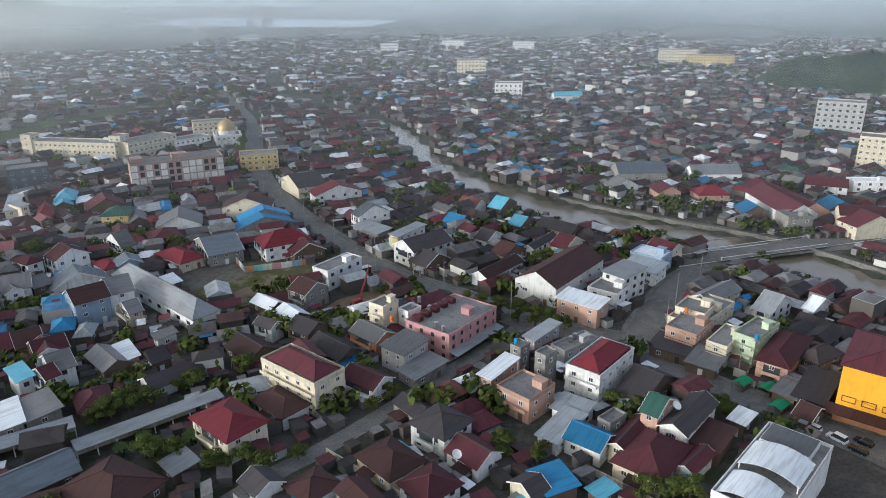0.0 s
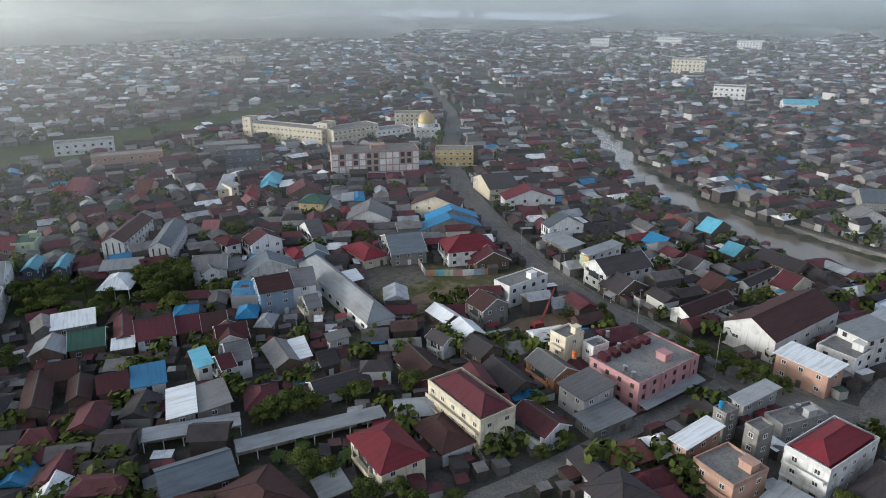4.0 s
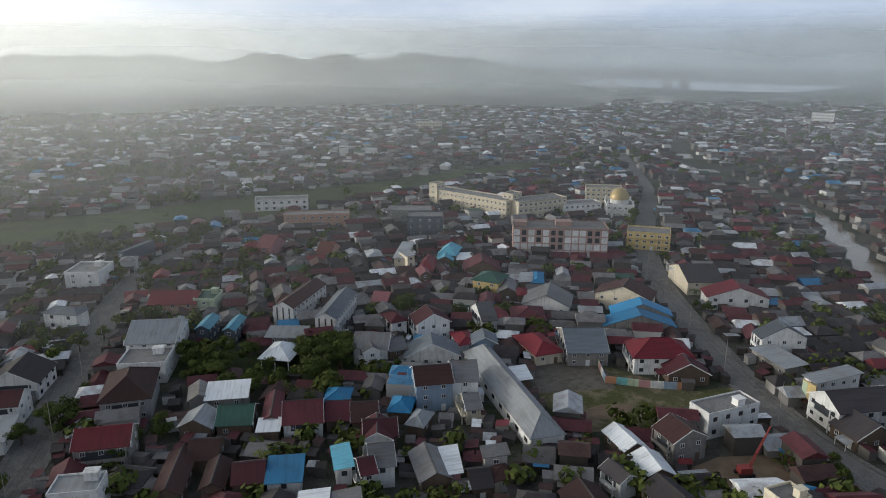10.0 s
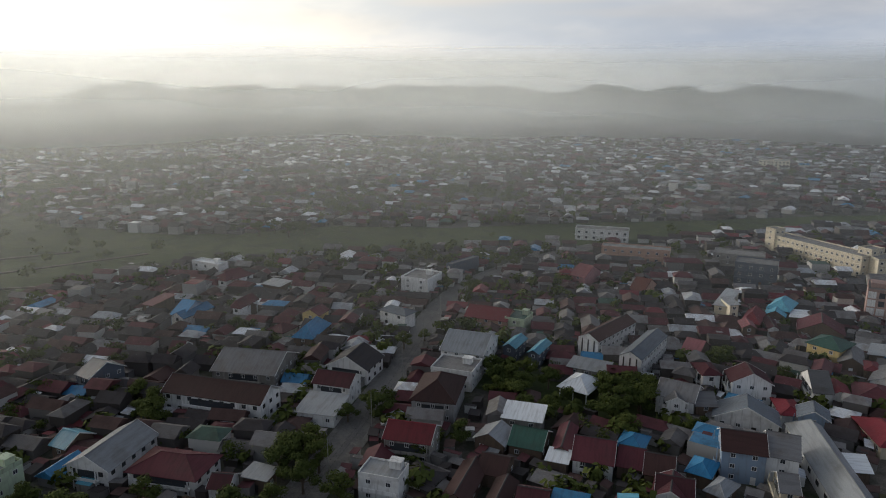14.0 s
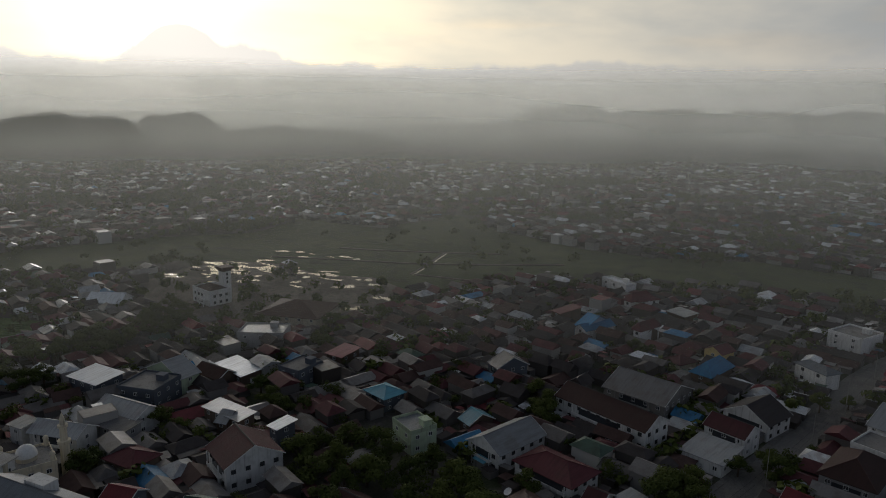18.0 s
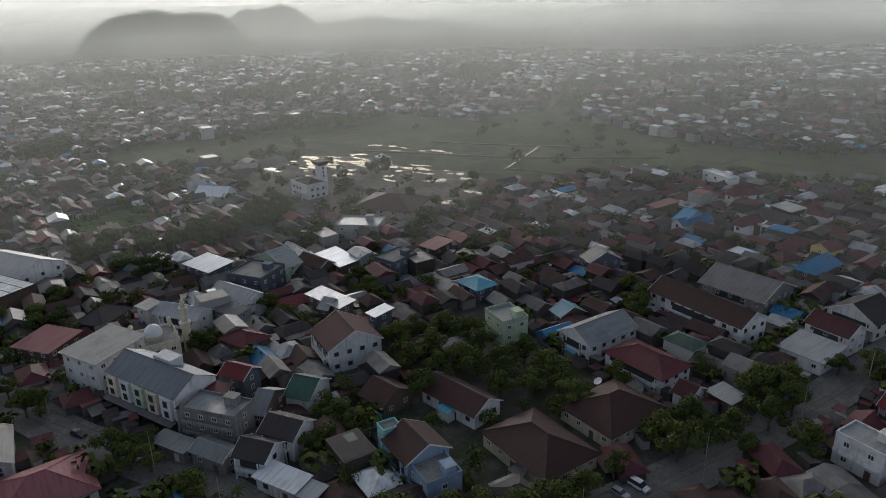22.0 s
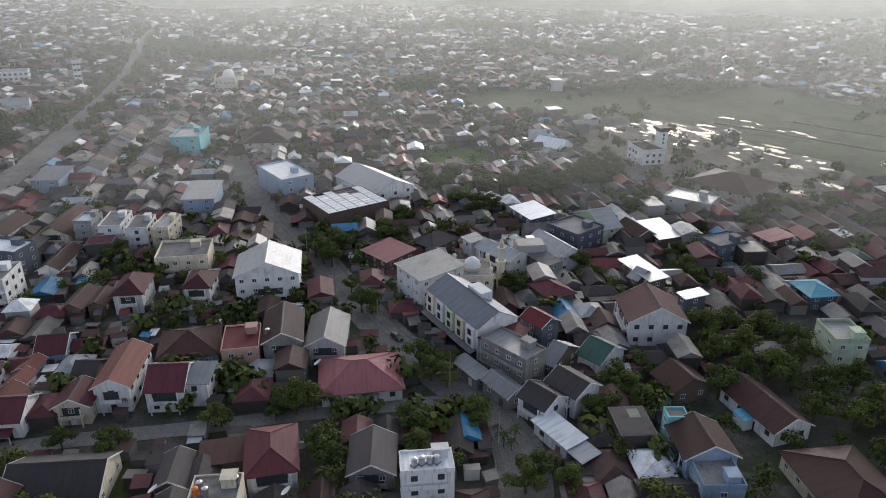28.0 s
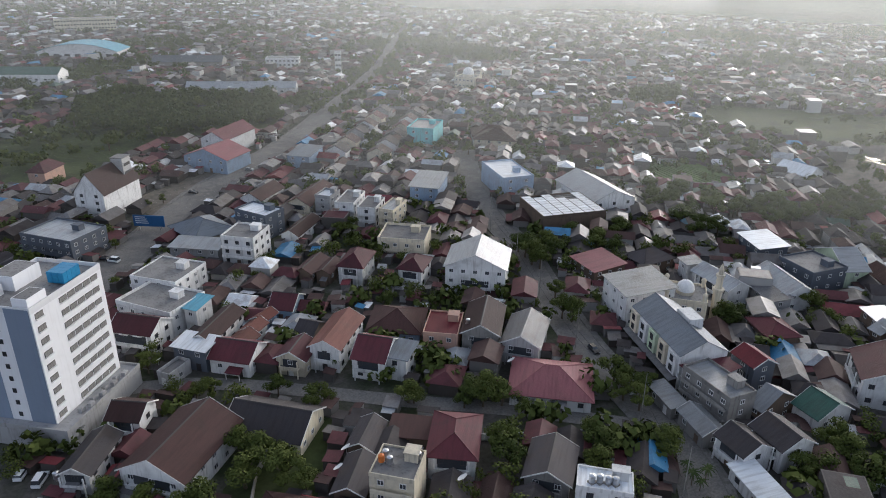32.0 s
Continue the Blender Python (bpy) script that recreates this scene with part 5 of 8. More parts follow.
house(-127.9, 146.8, 42, 7.0, 9.0, 4.5, "gx", "maroon", "wood")
house(-145.4, 172.0, 40, 4.1, 14.7, 5, "gy", "maroon", "wood")
house(-136.3, 174.4, 41, 10.2, 12.5, 5, "gx", "maroon", "white")
house(-139.1, 164.2, 38, 5.0, 5.2, 4.5, "sx", "white", "wood")
house(-135.7, 188.2, 30, 6.4, 8.3, 4, "hx", "blue", "wood")
house(-129.7, 181.5, 37, 6.4, 10.5, 4, "gx", "maroon", "wood")
house(-123.3, 184.8, 39, 7.0, 10.7, 4, "gx", "brown", "wood")
house(-114.0, 179.5, 40, 8.4, 9.3, 4.5, "gx", "maroon", "wood")
house(-120.3, 150.9, 39, 7.4, 9.3, 5, "sx", "blue", "white")
house(-116.8, 193.4, 24, 5.5, 8.0, 4, "hx", "blue", "wood")
house(-108.1, 189.6, 13, 4.3, 7.6, 4, "hx", "zinc", "wood")
house(-173.7, 260.8, 20, 6.3, 12.2, 4, "gx", "pink", "wood")
house(-240.8, 305.5, 20, 7.1, 16.0, 4, "gx", "brick", "salmon")
house(-271.3, 296.3, 17, 8.0, 16.0, 5, "gx", "pink", "pink")
house(-202.6, 317.1, 24, 5.1, 23.1, 6, "sx", "zinc", "cream")
house(-186.3, 333.7, 20, 8.3, 15.3, 5, "hx", "cyan", "wood")
house(-184.5, 310.8, 26, 6.3, 16.2, 4, "hx", "red", "wood")
house(-233.5, -73.8, 63, 14.6, 10.0, 6.5, "sx", "white", "steel")
house(-229.0, -53.0, 77, 14.1, 14.2, 7, "fx", "dark", "steel")
house(-242.3, -50.8, 60, 18.4, 7.7, 6, "gy", "zinc", "green")
house(-251.5, -30.4, 48, 17.4, 8.1, 4, "sx", "white", "wood")
house(-246.7, -37.4, 58, 13.7, 8.0, 4, "gx", "brown", "wood")
house(-195.8, -63.2, 79, 15.8, 8.0, 6, "gx", "zinc", "white")
house(-211.2, -51.8, 66, 17.9, 8.7, 6, "gx", "zinc", "white")
house(-201.5, -49.4, 68, 9.8, 6.5, 5, "sx", "grey", "grey")
house(-196.4, -75.2, 67, 5.3, 4.8, 7, "sx", "zinc", "white")
house(-154.2, -46.0, 68, 26.2, 12.5, 9.5, "gx", "slate", "white", "shoprow")
house(-184.5, -37.5, 64, 10.9, 8.7, 4.5, "hx", "maroon", "wood")
house(-185.1, -6.6, 38, 14.5, 15.4, 7.5, "gx", "maroon", "white")
house(-199.4, -0.3, 53, 3.5, 6.3, 8, "sx", "white", "steel")
house(-211.2, -20.1, 57, 16.5, 5.8, 6, "sx", "zinc", "wood")
house(-248.9, -6.9, 61, 9.6, 12.7, 7, "fx", "grey", "steel")
house(-232.2, 25.5, 46, 9.9, 8.5, 5, "hx", "cyan", "steel")
house(-267.9, 4.9, 58, 7.5, 10.2, 5, "sx", "pink", "wood")
house(-204.8, 37.6, 36, 10.7, 8.7, 7, "fx", "zinc", "green")
house(-216.1, 56.1, 35, 5.5, 8.8, 4, "gx", "cyan", "wood")
house(-200.5, 64.7, 44, 12.1, 19.3, 6, "gy", "zinc", "white")
house(-312.2, 108.1, 39, 6.1, 17.3, 5, "gx", "blue", "blue")
house(-258.9, 68.0, 26, 7.0, 12.3, 6, "gx", "grey", "steel")
house(-137.8, 23.5, 42, 10.4, 10.3, 7.5, "gx", "brown", "blue")
house(-131.1, 28.8, 38, 8.6, 8.1, 6.5, "fx", "grey", "blue")
house(-141.0, 16.7, 39, 3.5, 4.3, 9, "fx", "grey", "teal")
house(-146.6, 49.7, 44, 20.8, 15.4, 4, "hx", "brown", "cream")
house(-163.7, 29.5, 55, 18.0, 9.4, 4, "gx", "brown", "white")
house(-162.3, 10.6, 57, 8.8, 10.0, 4, "gx", "brown", "wood")
house(-127.2, -3.3, 70, 10.6, 4.7, 3.6, "sx", "white", "white")
house(-124.2, 4.3, 70, 3.5, 4.0, 3.2, "sx", "zinc", "wood")
house(-133.9, -21.7, 72, 9.3, 5.3, 4, "gx", "zinc", "concrete")
house(-135.6, -32.8, 72, 9.6, 3.5, 3.4, "sx", "zinc", "concrete")
house(-186.6, 77.2, 46, 18.7, 11.9, 5, "hx", "maroon", "white")
house(-173.9, 86.2, 52, 5.0, 6.5, 4, "gx", "maroon", "white")
house(-163.2, 66.9, 45, 16.0, 19.1, 4, "hx", "brown", "cream")
house(-172.2, 94.9, 41, 6.2, 4.7, 4, "sx", "zinc", "wood")
house(-332.0, 99.1, 37, 5.3, 13.4, 5, "sx", "pink", "wood")
house(-351.7, 137.1, 33, 4.9, 15.0, 6, "hx", "maroon", "white")
house(-305.9, 130.0, 40, 3.5, 13.5, 6, "hx", "maroon", "white")
house(-271.3, 95.8, 54, 4.8, 10.3, 4, "gx", "maroon", "white")
house(-268.3, 145.5, 44, 4.4, 8.1, 5, "gx", "dark", "wood")
house(-50.5, -245.3, 136, 12.6, 23.7, 11, "gy", "brown", "white", "gallery")
house(-29.6, -207.7, 127, 22.3, 15.8, 8, "fx", "zinc", "steel")
house(-105.6, -282.4, 127, 24.0, 19.2, 7, "gy", "pink", "blue")
house(-120.1, -310.2, 130, 13.9, 28.8, 9, "gy", "pink", "white")
house(-73.0, -193.2, 102, 19.3, 16.0, 5, "hx", "slate", "concrete")
house(-67.4, -178.4, 139, 17.2, 7.9, 5, "sx", "zinc", "grey")
house(-33.2, -299.1, 141, 7.8, 14.3, 6.5, "hx", "maroon", "salmon")
house(-81.0, -168.6, 135, 11.7, 12.8, 10, "fx", "dark", "white")
house(-93.3, -189.5, 117, 15.2, 9.8, 9, "fx", "white", "steel")
house(-104.8, -178.0, 131, 6.3, 19.2, 4, "gy", "brown", "white")
house(-105.7, -221.3, 128, 9.5, 18.3, 4.5, "gy", "brown", "white")
house(-121.0, -206.2, 131, 10.5, 24.8, 5, "gy", "brown", "cream")
house(-123.8, -195.5, 128, 6.6, 9.2, 8, "fx", "white", "grey")
house(-129.4, -186.5, 135, 7.6, 15.0, 8, "fx", "grey", "white")
house(-133.6, -176.7, 135, 7.2, 13.1, 8, "fx", "grey", "white")
house(-139.3, -169.8, 127, 6.0, 13.2, 8, "fx", "zinc", "cream")
house(-130.0, -144.8, 138, 16.4, 14.1, 7, "fx", "grey", "cream")
house(-167.7, -188.5, 134, 12.0, 18.5, 8, "sx", "zinc", "blue")
house(-215.7, -268.2, 133, 14.6, 22.0, 10, "fx", "zinc", "teal")
house(-141.0, -258.4, 132, 11.1, 16.1, 8, "sx", "slate", "blue")
house(-106.3, -135.6, 135, 8.0, 12.9, 6.5, "hx", "maroon", "white")
house(-94.3, -144.4, 130, 5.4, 12.9, 4, "gy", "brown", "wood")
house(-98.4, -139.9, 133, 4.4, 10.6, 4, "gy", "brown", "wood")
house(-120.6, -122.6, 131, 7.5, 10.8, 6.5, "hx", "maroon", "white")
house(-204.4, -181.5, 74, 26.1, 14.4, 9, "fx", "white", "blue")
house(-224.3, -147.0, 76, 31.5, 19.2, 6.5, "gx", "zinc", "white")
house(-197.0, -137.3, 73, 23.1, 26.0, 7, "fx", "white", "wood", "truss")
house(-247.2, -244.3, 134, 22.6, 20.0, 5, "hx", "brown", "cream")
house(-135.9, -109.1, 137, 18.5, 16.4, 10, "gy", "zinc", "white")
house(-174.0, -94.2, 81, 13.0, 11.8, 5, "sx", "pink", "wood")
house(-191.9, -88.3, 85, 9.7, 12.9, 5, "hx", "dark", "wood")
house(-164.8, -68.9, 71, 14.0, 15.2, 10, "sx", "zinc", "white")
house(-38.0, -127.3, 134, 12.1, 9.2, 7, "gx", "maroon", "white")
house(-46.1, -139.5, 124, 19.4, 14.0, 7, "fx", "grey", "white")
house(-52.3, -155.6, 130, 15.9, 15.3, 8, "fx", "dark", "white")
house(-54.0, -130.4, 128, 3.9, 7.1, 7.2, "sx", "cyan", "white")
house(-55.6, -118.0, 134, 6.2, 17.5, 6, "gy", "brown", "white")
house(-48.0, -111.0, 130, 9.3, 6.2, 6.2, "sx", "white", "steel")
house(-41.2, -107.3, 124, 3.8, 7.4, 3, "fx", "grey", "grey")
house(-28.3, -90.7, 141, 7.4, 7.3, 6, "gx", "brown", "white")
house(-18.7, -81.4, 143, 5.8, 12.9, 5, "gy", "dark", "white")
house(-34.8, -73.1, 131, 14.4, 20.4, 6, "gy", "brown", "white")
house(-54.4, -73.4, 133, 17.9, 12.5, 4, "gx", "dark", "cream")
house(-60.0, -110.8, 126, 5.7, 5.8, 4, "gy", "brick", "blue")
house(-64.5, -115.3, 127, 4.3, 6.3, 4, "gy", "brick", "white")
house(-69.0, -119.6, 123, 3.9, 6.2, 4, "gy", "brick", "blue")
house(-77.6, -124.4, 138, 7.1, 9.8, 4, "gx", "maroon", "blue")
house(-56.8, -104.6, 134, 10.8, 10.0, 4.6, "gx", "maroon", "white")
house(-69.2, -95.9, 134, 7.5, 9.0, 5, "gy", "maroon", "cream")
house(-80.5, -95.9, 133, 7.8, 17.6, 7, "gy", "brick", "white")
house(-85.9, -84.5, 132, 8.6, 11.8, 6, "gx", "maroon", "white")
house(-89.9, -79.3, 129, 6.1, 7.4, 6.5, "sx", "slate", "white")
house(-99.2, -96.7, 141, 14.3, 14.3, 4.5, "hx", "brown", "blue")
house(-77.1, -106.0, 128, 5.4, 8.1, 4, "gx", "dark", "wood")
house(-106.8, -84.9, 138, 9.2, 12.2, 6.5, "fx", "red", "salmon")
house(-117.1, -80.6, 137, 9.5, 16.8, 7, "gy", "brown", "concrete")
house(-123.7, -70.7, 130, 9.6, 15.4, 6, "gy", "grey", "grey")
house(-116.9, -52.5, 137, 18.9, 15.5, 3.6, "hx", "pink", "white")
house(-83.4, -45.0, 140, 9.5, 14.1, 6, "hy", "maroon", "white")
house(-66.6, -39.7, 133, 8.7, 8.5, 10, "fx", "grey", "cream")
house(-96.2, -15.0, 134, 10.1, 5.7, 10, "fx", "white", "white")
house(-95.7, -28.7, 130, 8.7, 11.6, 5, "gy", "dark", "concrete")
house(-78.4, -53.8, 139, 9.2, 6.0, 4, "sx", "brown", "wood")
house(-69.1, -57.6, 134, 5.2, 9.8, 4, "gy", "dark", "wood")
house(-61.4, -47.6, 137, 5.8, 10.8, 4, "gy", "dark", "wood")
house(-160.7, -27.8, 76, 7.5, 6.3, 8, "gx", "red", "steel")
house(-144.1, -25.8, 81, 14.8, 7.7, 8.5, "fx", "zinc", "concrete")
house(-148.7, -31.4, 82, 6.9, 10.8, 7, "sx", "maroon", "grey")
house(-152.7, -17.1, 86, 3.8, 11.3, 5, "gx", "zinc", "wood")
house(-161.1, -9.8, 80, 6.9, 10.2, 4.5, "gx", "green", "white")
house(-133.7, -11.2, 80, 7.9, 7.5, 5.5, "gx", "dark", "white")
house(-142.0, -7.9, 77, 9.1, 8.2, 6, "gx", "dark", "white")
house(-209.1, -19.4, 73, 3.7, 7.8, 5, "gx", "zinc", "wood")
house(-322.7, -25.7, 79, 29.4, 26.0, 5, "hx", "brown", "cream")
house(-286.6, -31.2, 91, 18.6, 13.0, 7, "fx", "zinc", "grey")
house(-332.5, -120.6, 89, 16.8, 12.0, 4, "gx", "white", "white")

# ---- the hotel ----
def hotel(x, y, turn):
    ob = thing("hotel_tower", pose(x, y, 0, 0, 0, turn), "tall white nine-storey hotel block with grey side panels and podium", "hotel")
    w, d, z0, h = 22.5, 16.0, 5.0, 32.0
    c, s = math.cos(radians(turn)), math.sin(radians(turn))
    TAKEN.append((x, y, 15, 13, c, s))
    paint = CLEAN_WHITE
    part("tower_wall", Shape().box(-w / 2, -d / 2, z0, w / 2, d / 2, h).mesh("tower_wall", paint), ob)
    part("parapet", parapet(w, d, h, 1.0, 0.25).mesh("parapet", paint), ob)
    part("roof_deck", Shape().box(-w / 2 + 0.2, -d / 2 + 0.2, h, w / 2 - 0.2, d / 2 - 0.2, h + 0.1).mesh("roof_deck", CONCRETE), ob)
    part("podium", Shape().box(-w / 2 - 2.5, -d / 2 - 4.2, -0.3, w / 2 + 1.5, d / 2 + 3, z0).mesh("podium", WALL["grey"]), ob, "grey podium with flat terrace roof")
    part("podium_parapet", parapet(w + 4, d + 7.2, z0, 0.7, 0.25).mesh("podium_parapet", WALL["grey"]), ob, "", pose(-0.5, -0.6, 0))
    step = (h - z0) / 9
    pane = Shape().box(-1.15, -0.08, -0.62, 1.15, 0.0, 0.62)
    for i in range(3):
        x0 = -1.07 + i * 0.73
        pane.raw([(x0, -0.09, -0.54), (x0 + 0.68, -0.09, -0.54), (x0 + 0.68, -0.09, 0.54), (x0, -0.09, 0.54)], [(0, 1, 2, 3)], 1)
    pane = pane.box(-1.15, -0.42, -0.8, 1.15, 0.0, -0.66, 2).mesh("window", DARK_TRIM, CURTAIN, paint)
    for k in range(9):
        z = z0 + step * (k + 0.52)
        for at in [-w * 0.40] + [w * (-0.08 + 0.115 * i) for i in range(5)]:
            part("window", pane, ob, "", side_pose(0, w, d, at, z))
        part("window", window_mesh(0.9, 1.1, DARK_TRIM), ob, "", side_pose(3, w, d, -0.4, z))
        for at in (-4.5, 3.5):
            part("window", pane, ob, "", side_pose(1, w, d, at, z))
    for at, wide in ((4.9, 5.6), (-5.2, 5.0)):
        part("side_panel", Shape().box(-wide / 2, -0.12, 0, wide / 2, 0.0, h - z0 + 0.6).mesh("side_panel", PANEL_BLUE), ob, "blue-grey painted side panel", side_pose(3, w, d, at, z0))
    for a, b, e, f, t in ((-w / 2 + 0.6, -d / 2 + 0.6, -w / 2 + 6, -d / 2 + 4.2, 2.6), (-3.5, d / 2 - 6.5, 4.5, d / 2 - 0.8, 3.4), (-w / 2 + 1, d / 2 - 5, -5, d / 2 - 1, 2.4)):
        part("roof_room", Shape().box(a, b, h + 0.1, e, f, h + t).mesh("roof_room", paint), ob)
        part("roof_room_deck", Shape().box(a + 0.25, b + 0.25, h + t, e - 0.25, f - 0.25, h + t + 0.06).mesh("roof_room_deck", CONCRETE), ob)
    tank = Shape()
    for i in range(4):
        for j in range(3):
            tank.box(1.0 + i * 1.35, -d / 2 + 1.2 + j * 1.35, h + 0.5, 2.28 + i * 1.35, -d / 2 + 2.48 + j * 1.35, h + 3.0)
    part("panel_tank", tank.mesh("panel_tank", BLUE_TANK), ob, "blue panelled water tank")
    unit = Shape().box(-0.7, -0.5, 0, 0.7, 0.5, 1.1).tube(0, 0, 1.1, 1.2, 0.4).mesh("cooling_unit", WALL["grey"])
    for i in range(8):
        part("cooling_unit", unit, ob, "", pose(-w / 2 + 5 + i * 2.1, -d / 2 - 2.2 - (i % 2) * 0.9, z0))


hotel(-16.2, -108.6, -133.7)


# ---- larger landmarks ----
def grid_block(x, y, turn, w, d, h, cols, rows, dark):
    """A long block whose front is a grid of pale panels with a few open bays."""
    ob = thing("apartment_block", pose(x, y, 0, 0, 0, turn), "long pale pink block with a grid of white panels", "apartment block")
    c, s = math.cos(radians(turn)), math.sin(radians(turn))
    TAKEN.append((x, y, w / 2 + 1, d / 2 + 1, c, s))
    part("wall", Shape().box(-w / 2, -d / 2, -0.3, w / 2, d / 2, h).mesh("wall", WALL["salmon_grey"]), ob)
    part("parapet", parapet(w, d, h, 0.8).mesh("parapet", WALL["salmon_grey"]), ob)
    part("roof_deck", Shape().box(-w / 2 + 0.2, -d / 2 + 0.2, h, w / 2 - 0.2, d / 2 - 0.2, h + 0.08).mesh("roof_deck", CONCRETE), ob)
    part("stair_head", Shape().box(-2, -2, h, 6, 4, h + 2.6).mesh("stair_head", WALL["salmon_grey"]), ob)
    part("stair_head", Shape().box(-w / 2 + 1, -3, h, -w / 2 + 7, 4, h + 2.2).mesh("stair_head", WALL["salmon_grey"]), ob)
    pw, ph = w / cols, h / rows
    white = Shape().box(-pw * 0.41, -0.15, -ph * 0.41, pw * 0.41, 0.0, ph * 0.41).mesh("panel", WALL["white"])
    black = Shape().box(-pw * 0.30, -0.05, -ph * 0.34, pw * 0.30, 0.0, ph * 0.34).mesh("opening", GLASS)
    for i in range(cols):
        for k in range(rows):
            at = side_pose(0, w, d, (i + 0.5) * pw - w / 2, (k + 0.5) * ph)
            if (i, k) in dark:
                part("window", black, ob, "", at)
            else:
                part("panel", white, ob, "", at)
    for k in range(rows):
        for at in (-d / 3, 0, d / 3):
            part("window", window_mesh(1.3, 1.25, WHITE_TRIM), ob, "", side_pose(1, w, d, at, (k + 0.5) * ph))


WALL["salmon_grey"] = plaster("wall_dusty_pink", (0.36, 0.25, 0.22))
grid_block(-146.0, 375.5, 27.8, 47.5, 17, 14.5, 13, 4, {(5, 1), (6, 1), (5, 2), (6, 2), (5, 3), (6, 3), (1, 2), (1, 3), (3, 2), (3, 3), (10, 2), (10, 3), (11, 2), (11, 3)})


def wing(x, y, turn, w, d, h, storeys, wall, roof="dark", name="school_building", label="long cream school building with rows of windows", form="f", gap=3.2):
    ob = thing(name, pose(x, y, 0, 0, 0, turn), label, name.replace("_", " "))
    c, s = math.cos(radians(turn)), math.sin(radians(turn))
    TAKEN.append((x, y, w / 2 + 1, d / 2 + 1, c, s))
    part("wall", Shape().box(-w / 2, -d / 2, -0.3, w / 2, d / 2, h).mesh("wall", WALL[wall]), ob)
    part("parapet", parapet(w, d, h, 0.7).mesh("parapet", WALL[wall]), ob)
    part("roof_deck", Shape().box(-w / 2 + 0.2, -d / 2 + 0.2, h, w / 2 - 0.2, d / 2 - 0.2, h + 0.08).mesh("roof_deck", CONCRETE if form == "f" else ROOF[roof]), ob)
    for k in range(1, storeys):
        part("cornice", Shape().box(-w / 2 - 0.3, -d / 2 - 0.5, k * h / storeys - 0.2, w / 2 + 0.3, -d / 2 - 0.06, k * h / storeys + 0.1).mesh("cornice", WALL[wall]), ob)
    if math.hypot(x, y) < 560:
        fittings(ob, w, d, h, wall, storeys, (0, 1), gap, (1.5, 1.3))
        return ob
    for k in range(storeys):
        for side, run in ((0, w), (1, d)):
            band = Shape()
            n = max(2, int(run / gap))
            for i in range(n):
                u = (i + 0.5) * run / n - run / 2
                band.box(u - 0.9, -0.06, -0.75, u + 0.9, 0.05, 0.75)
            part("window_band", band.mesh("window_band", GLASS), ob, "row of dark windows", side_pose(side, w, d, 0, (k + 0.55) * h / storeys))
    return ob


wing(-233, 440, -9, 62, 13, 11, 3, "cream")
wing(-262, 441, -9, 7, 8, 15, 4, "cream", name="stair_tower", label="square cream stair tower at the end of the school")
wing(-206, 442, -9, 8, 10, 14, 4, "cream", name="stair_tower", label="square cream stair tower at the end of the school")
wing(-192, 449, 58, 36, 14, 11, 3, "cream")
wing(-172, 470, 48, 26, 12, 7, 2, "white")
wing(-168, 505, 22, 24, 12, 12, 4, "cream")
wing(-110, 412, 15, 22, 14, 9, 3, "yellow", name="office_building", label="ochre three-storey office building with arched bays")
OFFICE = "concrete town building with rows of windows"
for fx, fy, fw, fd, fh, fs, fc in ((-738, 1834, 55, 30, 42, 9, "grey"), (-617, 1823, 30, 25, 32, 8, "white"), (-430, 1808, 26, 22, 46, 11, "grey"), (-470, 1810, 22, 20, 34, 8, "grey"), (-505, 1435, 48, 25, 19, 5, "white"),
                                   (-395, 1500, 40, 20, 16, 4, "white"), (37, 906, 36, 22, 17, 4, "cream"), (66, 708, 27, 18, 13, 3, "white"), (289, 510, 31, 16, 23, 6, "grey"), (363, 975, 60, 24, 15, 4, "yellow"),
                                   (330, 1010, 52, 22, 20, 5, "cream"), (-529, 842, 34, 16, 10, 3, "cream"), (-90, 1240, 30, 20, 14, 3, "white"), (20, 1310, 40, 20, 14, 3, "white"), (140, 1250, 36, 20, 15, 4, "white"),
                                   (-342, 376, 34, 12, 7, 2, "white"), (-248, 388, 26, 14, 9, 3, "concrete"), (-226, 372, 20, 14, 11, 3, "steel"), (-290, 352, 38, 10, 8, 2, "salmon")):
    wing(fx, fy, math.degrees(math.atan2(fy, fx)) - 90, fw, fd, fh, fs, fc, name="office_building", label=OFFICE if fh > 12 else "low rendered town building with rows of windows", gap=4.2)


